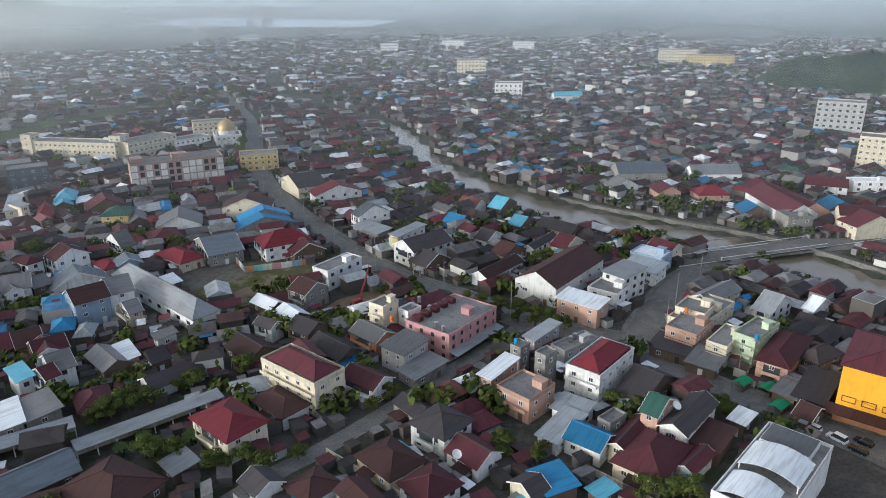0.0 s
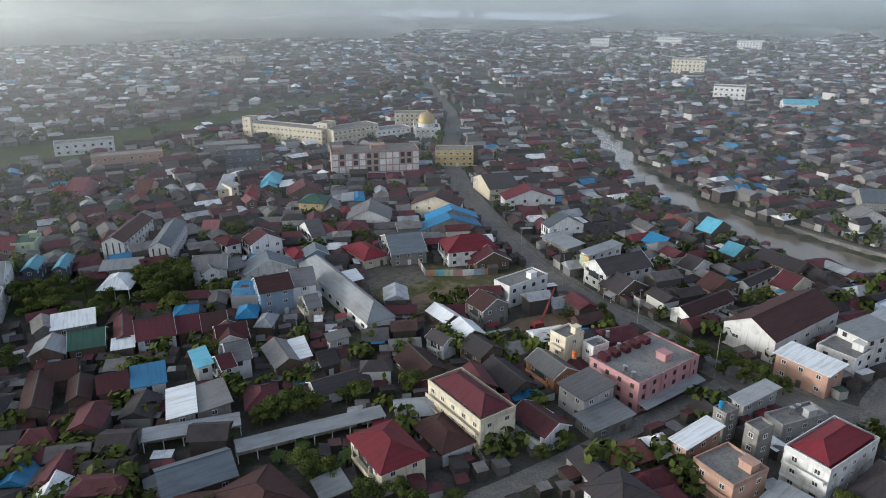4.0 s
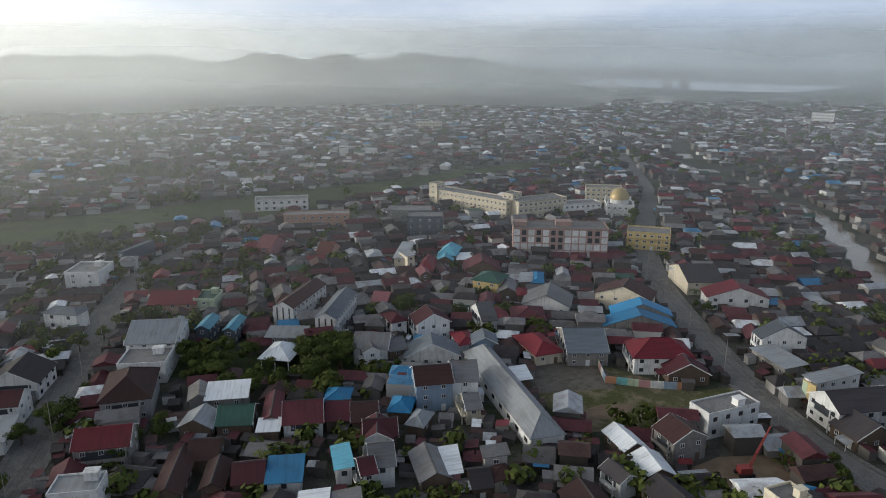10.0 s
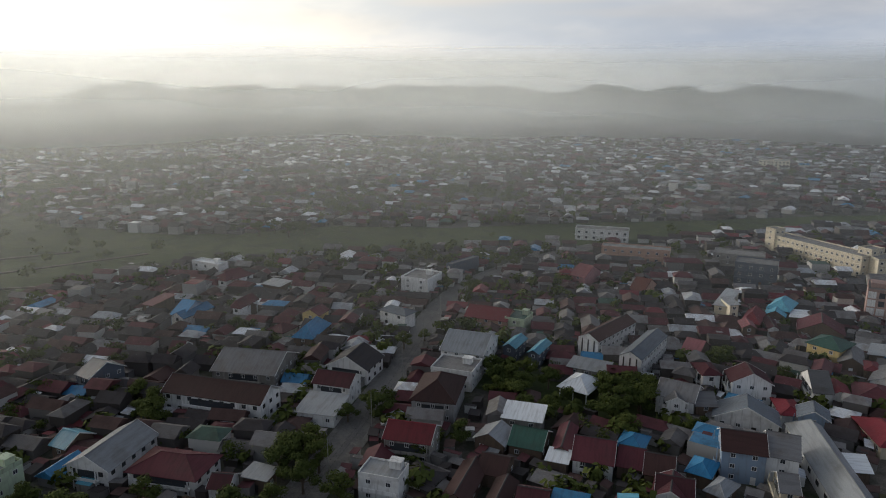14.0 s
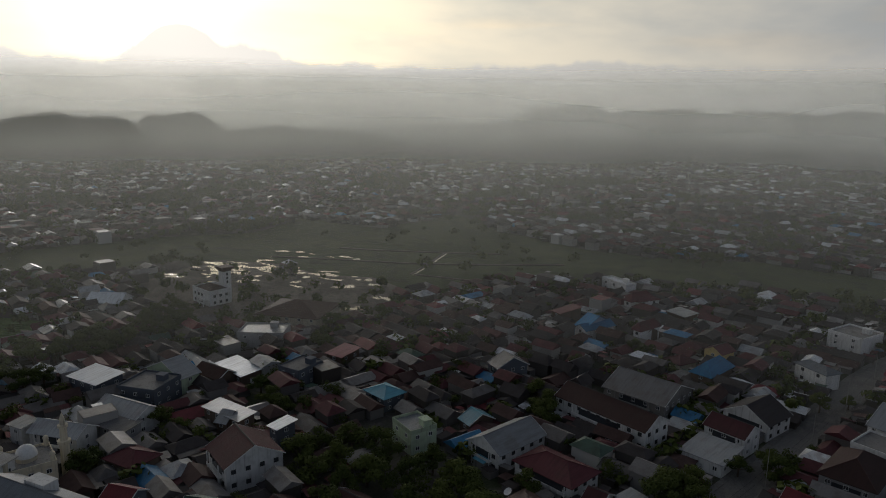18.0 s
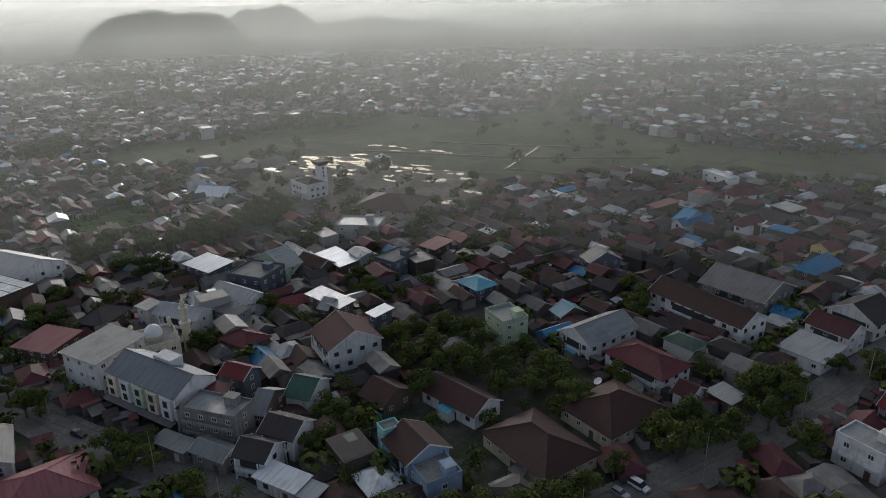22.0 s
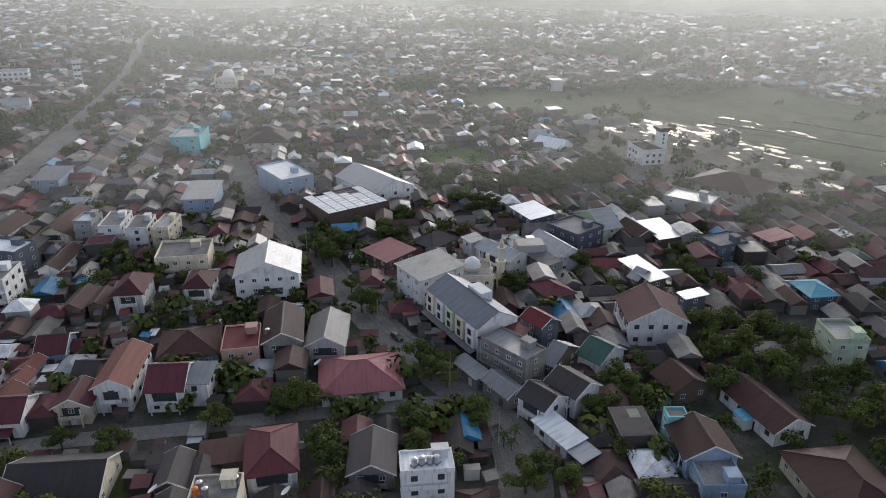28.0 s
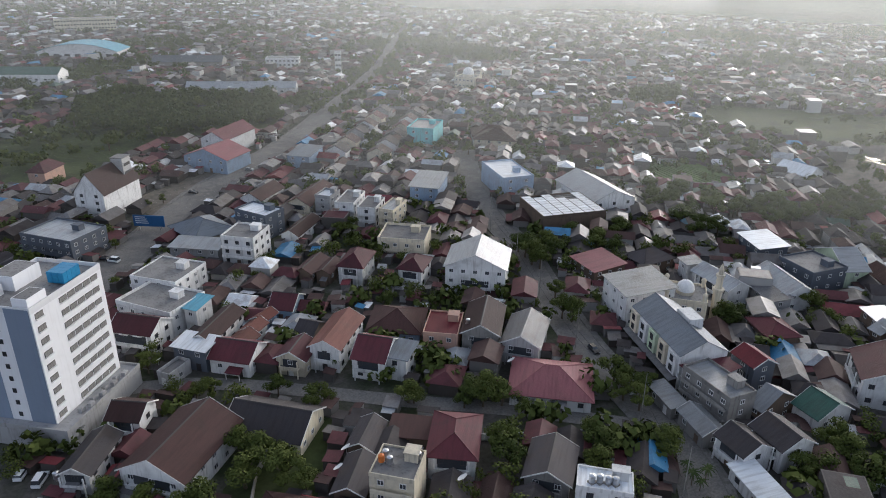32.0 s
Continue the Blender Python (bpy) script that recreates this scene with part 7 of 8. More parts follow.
tree(-287, 121, 7, "l")
tree(-81, 151, 7, "l")
tree(-79, 153, 7, "l")
tree(-83, 149, 6, "l")
tree(-76, 154, 6, "l")
tree(-85, 146, 5, "l")
tree(-67, 162, 6, "l")
tree(-68, 133, 6, "l")
tree(-64, 130, 6, "l")
tree(-61, 132, 6, "l")
tree(-74, 134, 4, "b")
tree(-71, 139, 4, "b")
tree(-67, 137, 4, "b")
tree(-87, 137, 5, "p")
tree(-59, 138, 5, "b")
tree(-44, 130, 6, "l")
tree(-40, 127, 6, "l")
tree(-50, 128, 6, "l")
tree(13, 135, 6, "l")
tree(14, 132, 6, "l")
tree(21, 130, 6, "l")
tree(-33, 132, 4, "l")
tree(-11, 226, 6, "l")
tree(-8, 222, 5, "l")
tree(8, 210, 7, "l")
tree(13, 208, 7, "l")
tree(18, 206, 7, "l")
tree(24, 202, 7, "l")
tree(29, 199, 7, "l")
tree(33, 197, 7, "l")
tree(38, 196, 5, "l")
tree(35, 250, 6, "l")
tree(40, 253, 6, "l")
tree(-4, 347, 9, "l")
tree(0, 344, 8, "l")
tree(93, 264, 6, "l")
tree(-69, 339, 6, "p")
tree(-66, 328, 4, "l")
tree(42, 118, 6, "l")
tree(47, 117, 6, "l")
tree(51, 118, 6, "l")
tree(69, 149, 6, "l")
tree(70, 148, 5, "l")
tree(-69, 160, 5, "l")
tree(-14, 157, 5, "l")
tree(-18, 152, 4, "l")
tree(-58, 173, 5, "p")
tree(-55, 173, 4, "l")
tree(19, 160, 4, "l")
tree(-4, 158, 4, "l")
tree(43, 152, 5, "l")
tree(14, 187, 3, "l")
tree(125, 255, 4, "l")
tree(101, 238, 4, "l")
tree(117, 386, 7, "l")
tree(123, 373, 7, "l")
tree(179, 348, 7, "l")
tree(184, 365, 7, "l")
tree(111, 399, 7, "l")
tree(88, 386, 7, "l")
tree(-29, 430, 8, "l")
tree(-37, 438, 8, "l")
tree(-44, 433, 7, "l")
tree(-35, 459, 7, "l")
tree(138, 372, 7, "l")
tree(-135, 467, 8, "l")
tree(-145, 497, 8, "l")
tree(-61, 326, 5, "l")
tree(-134, 215, 5, "l")
tree(-163, 261, 5, "l")
tree(-142, 269, 6, "l")
tree(164, 253, 5, "l")
tree(-181, 184, 8, "l")
tree(-190, 181, 8, "l")
tree(-154, 204, 9, "l")
tree(-153, 209, 9, "l")
tree(-151, 196, 9, "l")
tree(-153, 215, 8, "l")
tree(-142, 192, 8, "l")
tree(-168, 177, 7, "l")
tree(-165, 182, 7, "l")
tree(-134, 210, 6, "l")
tree(-160, 189, 6, "l")
tree(-161, 262, 7, "l")
tree(-55, 170, 6, "l")
tree(-80, 152, 6, "l")
tree(-66, 162, 6, "l")
tree(-227, 706, 10, "l")
tree(-217, 733, 10, "l")
tree(-231, 683, 10, "l")
tree(-194, 694, 10, "l")
tree(-252, 676, 10, "l")
tree(-282, 419, 8, "l")
tree(-303, -89, 9, "l")
tree(-310, -87, 9, "l")
tree(-305, -79, 9, "l")
tree(-314, -77, 9, "l")
tree(-288, -80, 9, "l")
tree(-289, -72, 9, "l")
tree(-290, -89, 9, "l")
tree(-298, -68, 9, "l")
tree(-270, -100, 8, "l")
tree(-276, -98, 8, "l")
tree(-274, -92, 8, "l")
tree(-272, -86, 8, "l")
tree(-280, -85, 8, "l")
tree(-262, -89, 8, "l")
tree(-285, -9, 7, "l")
tree(-292, -7, 7, "l")
tree(-280, -4, 7, "l")
tree(-276, -47, 7, "l")
tree(-282, -45, 7, "l")
tree(-270, -49, 7, "l")
tree(-306, -43, 7, "l")
tree(-305, -38, 7, "l")
tree(-303, -32, 7, "l")
tree(-370, -217, 8, "l")
tree(-379, -208, 8, "l")
tree(-368, -186, 8, "l")
tree(-377, -177, 8, "l")
tree(-385, -170, 8, "l")
tree(-351, -169, 8, "l")
tree(-344, -154, 8, "l")
tree(-334, -171, 8, "l")

# ---- vehicles ----
CAR_PAINT = {"white": plain("car_white", (0.75, 0.76, 0.77), 0.3, mottle=0.05), "black": plain("car_black", (0.025, 0.025, 0.028), 0.25, mottle=0.05), "silver": plain("car_silver", (0.40, 0.41, 0.42), 0.3, 0.5, 0.05),
             "red": plain("car_red", (0.32, 0.03, 0.03), 0.3, mottle=0.05), "green": GREEN_NET}
TYRE = Shape()
for _k in range(1):
    TYRE.tube(0, 0, -0.1, 0.1, 0.31, n=14)
TYRE_M, RIM_M = TYRE.mesh("tyre", BLACK), Shape().tube(0, 0, -0.11, 0.11, 0.18, n=10).mesh("rim", STEEL)


def car(x, y, turn, colour, van=False):
    kind = "van" if van else "car"
    L, wd, hh = (4.6, 1.75, 1.9) if van else (4.1, 1.68, 1.45)
    ob = thing(kind, pose(x, y, 0.11, 0, 0, turn), "parked %s %s at the roadside" % (colour, "minivan" if van else "hatchback car"), kind)
    mat = CAR_PAINT[colour]
    b = Shape()
    side = [(-L / 2, 0.25), (L / 2, 0.25), (L / 2, 0.75), (L / 2 - 0.9, 0.92), (-L / 2 + 0.05, 0.95)]
    n = len(side)
    b.raw([(a, -wd / 2, z) for a, z in side] + [(a, wd / 2, z) for a, z in side], [tuple(range(n)), tuple(range(2 * n - 1, n - 1, -1))] + [(i, n + i, n + (i + 1) % n, (i + 1) % n) for i in range(n)])
    part("body", b.mesh("body", mat), ob)
    x0, x1 = -L / 2 + 0.15, L / 2 - (1.0 if van else 1.2)
    cab = Shape().hexa([(x0, -wd / 2 + .04, 0.93), (x1, -wd / 2 + .04, 0.92), (x1, wd / 2 - .04, 0.92), (x0, wd / 2 - .04, 0.93)],
                       [(x0 + 0.25, -wd / 2 + .2, hh - 0.06), (x1 - 0.65, -wd / 2 + .2, hh - 0.06), (x1 - 0.65, wd / 2 - .2, hh - 0.06), (x0 + 0.25, wd / 2 - .2, hh - 0.06)])
    part("cabin_glass", cab.mesh("cabin_glass", GLASS), ob)
    part("roof", Shape().box(x0 + 0.2, -wd / 2 + .18, hh - 0.06, x1 - 0.62, wd / 2 - .18, hh).mesh("roof", mat), ob)
    for sx in (-1, 1):
        part("headlight", Shape().box(L / 2 - 0.06, sx * 0.62 - 0.18, 0.55, L / 2 + 0.03, sx * 0.62 + 0.18, 0.7).mesh("headlight", WHITE_TRIM), ob)
        for sy in (-1, 1):
            wheel = part("wheel", TYRE_M, ob, "", pose(sx * L * 0.31, sy * (wd / 2 - 0.1), 0.2, 90, 0, 0))
            part("rim", RIM_M, wheel)


car(89, 143, 128, "white")
car(92.5, 138.5, 122, "white", True)
car(98, 137, 125, "black")
car(95, 134, 125, "black")
car(-136, 67, 50, "silver")
car(-139, 71, 50, "white", True)
car(-6, -88, -120, "white")
car(-9, -84, -120, "white", True)
car(-56, -153, -40, "white")
for k, colour in enumerate(("white", "silver", "red", "black", "white")):
    car(-31 - k * 2.6, -202 + k * 3.0, -50, colour, k % 2 == 0)
car(-116, -268, 130, "silver")
car(-84, -248, 130, "black")
car(-170, -172, 60, "white")
car(-183, -190, 60, "silver")
car(-133, -42, 75, "white")
car(-139, -60, 75, "black")


# ---- roadside poles and cables ----
def pole(x, y, turn, h=7.6):
    ob = thing("utility_pole", pose(x, y, 0, 0, 0, turn), "grey concrete utility pole with crossarms beside the road", "utility pole", "poles along the roads")
    part("shaft", Shape().tube(0, 0, -0.2, h, 0.11, 0.06, 8).mesh("shaft", WALL["concrete"]) if "shaft" not in WINDOWS else WINDOWS["shaft"], ob)
    WINDOWS["shaft"] = ob.children[0].data
    for z in (h - 0.4, h - 1.3):
        part("crossarm", Shape().box(-1.0, -0.06, -0.06, 1.0, 0.06, 0.06).mesh("crossarm", TIMBER) if "arm" not in WINDOWS else WINDOWS["arm"], ob, "", pose(0, 0, z))
        WINDOWS["arm"] = ob.children[-1].data


def pole_line(road, side, first, count, step):
    line, half = ROADS[road]
    pts = spaced(line, 3)
    walked, k, tops = 0.0, 0, []
    for (x0, y0), (x1, y1) in zip(pts, pts[1:]):
        walked += math.hypot(x1 - x0, y1 - y0)
        if walked > first + k * step and k < count:
            u = Vector((x1 - x0, y1 - y0)).normalized()
            p = (x0 - u.y * side * (half + 1.4), y0 + u.x * side * (half + 1.4))
            pole(*p, math.degrees(math.atan2(u.y, u.x)) + 90)
            tops.append(p)
            k += 1
    for a, b in zip(tops, tops[1:]):
        for off in (-0.8, 0.8):
            n, v = 8, []
            side = Vector((b[1] - a[1], a[0] - b[0])).normalized()
            for k in range(n + 1):
                t = k / n
                z = 7.3 - 1.8 * t * (1 - t) + 0.1 * off
                v += [(a[0] + (b[0] - a[0]) * t + side.x * (off + u), a[1] + (b[1] - a[1]) * t + side.y * (off + u), z + w) for u, w in ((-0.03, 0), (0, 0.04), (0.03, 0), (0, -0.04))]
            f = [(4 * k + q, 4 * k + (q + 1) % 4, 4 * k + 4 + (q + 1) % 4, 4 * k + 4 + q) for k in range(n) for q in range(4)]
            tagged(new("power_cable", mesh_of("power_cable", v, f, [BLACK])), "sagging black power cable between two poles", "cable", "cables along the roads")


pole_line("road_market", -1, 30, 6, 28)
pole_line("road_avenue", 1, 40, 7, 32)
pole_line("road_west", -1, 60, 7, 32)
pole_line("road_east", 1, 30, 6, 30)


# ---- water tanks and dishes on the roofs ----
def tank(x, y, z, mat, word):
    ob = thing("water_tank", pose(x, y, z), "%s upright water tank on a flat roof" % word, "water tank", "roof water tanks")
    part("stand", Shape().box(-0.6, -0.6, -0.02, 0.6, 0.6, 0.35).mesh("stand", WALL["concrete"]), ob)
    part("tank", Shape().tube(0, 0, 0.35, 1.75, 0.6, n=14).mesh("tank", mat, smooth=False), ob)
    part("lid", Shape().tube(0, 0, 1.75, 1.95, 0.6, 0.2, 14).mesh("lid", mat), ob)


def on_roof(cx, cy, turn, u, v):
    c, s = math.cos(radians(turn)), math.sin(radians(turn))
    return cx + u * c - v * s, cy + u * s + v * c


tank(-65.4, -42.3, 10.08, STEEL, "stainless steel")
tank(-70.2, -38.3, 10.08, STEEL, "stainless steel")
tank(-64.0, -41.5, 10.08, ORANGE_TANK, "orange plastic")
tank(-65.1, -40.2, 10.08, STEEL, "stainless steel")
tank(-93.7, -15.9, 10.08, STEEL, "stainless steel")
tank(-94.9, -15.1, 10.08, STEEL, "stainless steel")
tank(-96.0, -14.0, 10.08, STEEL, "stainless steel")
tank(-96.9, -13.1, 10.08, STEEL, "stainless steel")
tank(-7.6, 201.1, 7.58, STEEL, "stainless steel")
tank(-9.5, 196.9, 7.58, STEEL, "stainless steel")
tank(-4.2, 193.1, 8.38, STEEL, "stainless steel")
tank(-2.1, 181.6, 8.38, STEEL, "stainless steel")
tank(0.0, 179.1, 8.38, STEEL, "stainless steel")
tank(20.0, 171.6, 8.08, BLUE_TANK, "blue plastic")
tank(36.5, 178.8, 5.08, STEEL, "stainless steel")
tank(38.1, 180.5, 5.08, STEEL, "stainless steel")
tank(-108.1, -63.6, 3.08, STEEL, "stainless steel")
tank(-109.2, -65.2, 3.28, STEEL, "stainless steel")
tank(-111.2, -79.8, 7.08, STEEL, "stainless steel")
tank(-14.9, 182.0, 10.08, ORANGE_TANK, "orange plastic")
tank(-11.9, -78.9, 3.08, STEEL, "stainless steel")
tank(86.6, 172.3, 8.58, BLUE_TANK, "blue plastic")
tank(73.3, 190.9, 8.08, ORANGE_TANK, "orange plastic")



def dish(x, y, z, turn):
    ob = thing("satellite_dish", pose(x, y, z, 0, 0, turn), "pale round satellite dish on a short mast", "satellite dish")
    part("mast", Shape().tube(0, 0, -0.3, 1.0, 0.06, n=6).mesh("mast", STEEL), ob)
    s = Shape()
    n = 16
    rings = [(1.1 * k / 3, 0.35 * (k / 3) ** 2) for k in range(4)]
    for r, zz in rings[1:]:
        s.v += [(r * math.cos(i * 2 * math.pi / n), r * math.sin(i * 2 * math.pi / n), zz) for i in range(n)]
    s.v.append((0, 0, 0))
    for k in range(2):
        s.f += [(k * n + i, k * n + (i + 1) % n, (k + 1) * n + (i + 1) % n, (k + 1) * n + i) for i in range(n)]
    s.f += [(3 * n, (i + 1) % n, i) for i in range(n)]
    s.s = [0] * len(s.f)
    part("bowl", s.mesh("bowl", WHITE_TRIM, smooth=True), ob, "", pose(0, 0, 1.0, 35, 0, 0))


dish(54.1, 139.6, 8, 30)
dish(2.7, 125.9, 5, 30)
dish(-170.1, 63.5, 5.5, 30)
dish(-62.3, -53.4, 5, 30)
dish(-58.5, -48.9, 5, 30)
dish(-77.3, -33.3, 5, 30)
dish(-38.4, -111.1, 3, 30)
dish(-83.7, 355.2, 6, 30)
dish(-112.2, -62.2, 4, 30)
dish(-258.6, 89.4, 4, 30)



# ---- walls, signs, site crane ----
def yard_wall(line, h, mat, label):
    v = spaced(line, 4.0)
    ob = thing("yard_wall", pose(v[0][0], v[0][1], 0), label, "wall")
    for (x0, y0), (x1, y1) in zip(v, v[1:]):
        L = math.hypot(x1 - x0, y1 - y0)
        part("wall_panel", Shape().box(0, -0.1, -0.2, L - 0.02, 0.1, h).mesh("wall_panel", mat), ob, "", pose(x0 - v[0][0], y0 - v[0][1], 0, 0, 0, math.degrees(math.atan2(y1 - y0, x1 - x0))))


yard_wall([(-27, 134), (-15, 124), (-4, 115)], 1.9, WALL["cream"], "cream rendered yard wall along the lane")
yard_wall([(30, 129), (45, 115)], 1.8, WALL["cream"], "cream rendered yard wall along the alley")
yard_wall([(-112, -35), (-92, -46), (-79, -58)], 1.8, WALL["white"], "white rendered yard wall along the street")
yard_wall([(-60, -78), (-46, -62), (-40, -50)], 2.0, WALL["concrete"], "bare concrete yard wall beside the grass plot")
COLOURS = ("green", "pink", "white", "blue", "orange", "teal")
line = [(-82, 257), (-75, 245), (-62, 249), (-51, 254)]
mural = thing("painted_wall", pose(-82, 257, 0), "low perimeter wall painted in bright coloured panels", "wall")
pts = spaced(line, 3.2)
for k, ((x0, y0), (x1, y1)) in enumerate(zip(pts, pts[1:])):
    part("wall_panel", Shape().box(0, -0.12, -0.2, math.hypot(x1 - x0, y1 - y0) - 0.02, 0.12, 2.4).mesh("wall_panel", WALL[COLOURS[k % 6]]), mural, COLOURS[k % 6] + " painted panel",
         pose(x0 + 82, y0 - 257, 0, 0, 0, math.degrees(math.atan2(y1 - y0, x1 - x0))))

board = thing("billboard", pose(-58.5, -213.5, 0, 0, 0, 142), "wide blue billboard with pale lines of small print on two posts", "billboard")
part("panel", Shape().box(-6, -0.15, 1.6, 6, 0.15, 6.0).mesh("panel", plain("sign_blue", (0.02, 0.09, 0.22), 0.5)), board)
for k in range(4):
    part("print_line", Shape().box(-5.2, -0.2, 5.2 - k * 0.8, -1.2 + k * 0.4, -0.15, 5.45 - k * 0.8).box(-5.2, 0.15, 5.2 - k * 0.8, -1.2 + k * 0.4, 0.2, 5.45 - k * 0.8).mesh("print_line", WHITE_TRIM), board)
for sx in (-4, 4):
    part("post", Shape().box(sx - 0.15, -0.12, -0.2, sx + 0.15, 0.12, 1.6).mesh("post", STEEL), board)

sign = thing("shop_sign", pose(-19.5, 260.5, 0, 0, 0, -45), "tall yellow and green shop sign panel at the roadside", "sign")
part("panel", Shape().box(-2.6, -0.2, 3.0, 2.6, 0.2, 8.2).mesh("panel", WALL["yellow"]), sign, "yellow panel")
part("stripe", Shape().box(-2.6, -0.25, 3.4, -0.6, -0.2, 7.8).mesh("stripe", WALL["green"]), sign, "green stripe")
for sx in (-2, 2):
    part("post", Shape().box(sx - 0.12, -0.12, -0.2, sx + 0.12, 0.12, 3.0).mesh("post", STEEL), sign)

CRANE_RED = plain("crane_red", (0.26, 0.05, 0.045), 0.6)
crane = thing("crawler_crane", pose(-29, 215, 0, 0, 0, 40), "small red crawler crane with raised lattice boom", "crane")
for sy in (-1, 1):
    part("track", Shape().box(-2.0, sy * 1.2 - 0.35, 0, 2.0, sy * 1.2 + 0.35, 0.8).mesh("track", BLACK), crane)
part("cab", Shape().box(-1.8, -1.1, 0.8, 1.4, 1.1, 2.4).mesh("cab", CRANE_RED), crane)
boom = Shape()
for dy in (-0.35, 0.35):
    for dz in (-0.35, 0.35):
        limb(boom, (1.0, dy, 1.8 + dz), (5.2, dy * 0.4, 13.0 + dz * 0.4), 0.1, 0.07, 5)
for k in range(8):
    t0, t1 = k / 8, (k + 1) / 8
    for dy, s0 in ((-0.35, 1), (0.35, -1)):
        limb(boom, (1.0 + 4.2 * t0, dy * (1 - .6 * t0), 1.8 + 11.2 * t0 - 0.3 * s0 * (1 - .6 * t0)), (1.0 + 4.2 * t1, dy * (1 - .6 * t1), 1.8 + 11.2 * t1 + 0.3 * s0 * (1 - .6 * t1)), 0.05, 0.05, 4)
part("boom", boom.mesh("boom", CRANE_RED), crane, "red lattice boom")


def stall(x, y, turn, w, d, mat, label):
    ob = thing("market_stall", pose(x, y, 0, 0, 0, turn), label, "stall")
    r = Shape()
    slab(r, (-w / 2, -d / 2, 2.1), (w / 2, -d / 2, 2.1), (w / 2, 0, 2.7), (-w / 2, 0, 2.7), 0.05)
    slab(r, (-w / 2, 0, 2.7), (w / 2, 0, 2.7), (w / 2, d / 2, 2.1), (-w / 2, d / 2, 2.1), 0.05)
    part("cover", r.mesh("cover", mat), ob)
    for sx in (-1, 1):
        for sy in (-1, 1):
            part("post", Shape().box(-0.05, -0.05, -0.1, 0.05, 0.05, 2.1).mesh("post", TIMBER), ob, "", pose(sx * (w / 2 - .1), sy * (d / 2 - .1), 0))
    part("counter", Shape().box(-w / 2 + .3, -d / 2 + .3, -0.1, w / 2 - .3, -d / 2 + .9, 0.9).mesh("counter", TIMBER), ob)


stall(79.6, 161.9, 38, 5, 3.4, GREEN_NET, "green tarpaulin stall cover on timber posts")
stall(85.1, 159.0, 38, 5, 3.4, GREEN_NET, "green tarpaulin stall cover on timber posts")
stall(84.2, 150.6, 38, 5, 3.4, GREEN_NET, "green tarpaulin stall cover on timber posts")
stall(-24.0, 229.5, 38, 5, 3.4, GREEN_NET, "green tarpaulin stall cover on timber posts")
stall(57.2, 162.5, 38, 5, 3.4, BLUE_TARP, "blue tarpaulin stall cover on timber posts")
stall(95.9, 209.0, 38, 5, 3.4, BLUE_TARP, "blue tarpaulin stall cover on timber posts")
stall(102.3, 215.7, 38, 5, 3.4, BLUE_TARP, "blue tarpaulin stall cover on timber posts")
stall(-117.4, -23.7, 38, 5, 3.4, BLUE_TARP, "blue tarpaulin stall cover on timber posts")
stall(-116.6, -25.8, 38, 5, 3.4, BLUE_TARP, "blue tarpaulin stall cover on timber posts")


# ---- the town between the named buildings ----
# taken ground: centres, half sizes and turns of everything placed above
def blocked(x, y, r):
    if off_line(x, y, RIVER_A) < river_half(x, y) + r + 2 or off_line(x, y, BANK_A) < r + 3.2:
        return True
    for arr, w in ROAD_A:
        if off_line(x, y, arr) < w + r + 0.8:
            return True
    for poly in (SWAMP, PITCH, *OPEN):
        if inside((x, y), poly):
            return True
    for cx, cy, hw, hd, c, s in TAKEN:
        dx, dy = x - cx, y - cy
        if abs(dx) > 70 or abs(dy) > 70:
            continue
        u, v = dx * c + dy * s, dy * c - dx * s
        if abs(u) < hw + r * 0.8 and abs(v) < hd + r * 0.8:
            return True
    return False


def quarter_turn(x, y):
    """The lie of the plots, which follows the nearest streets."""
    if y > 100 and x > -40:
        return 38
    if y > 60:
        return 24 if x > -160 else 48
    if x < -60 and y > -20:
        return 42
    return 46


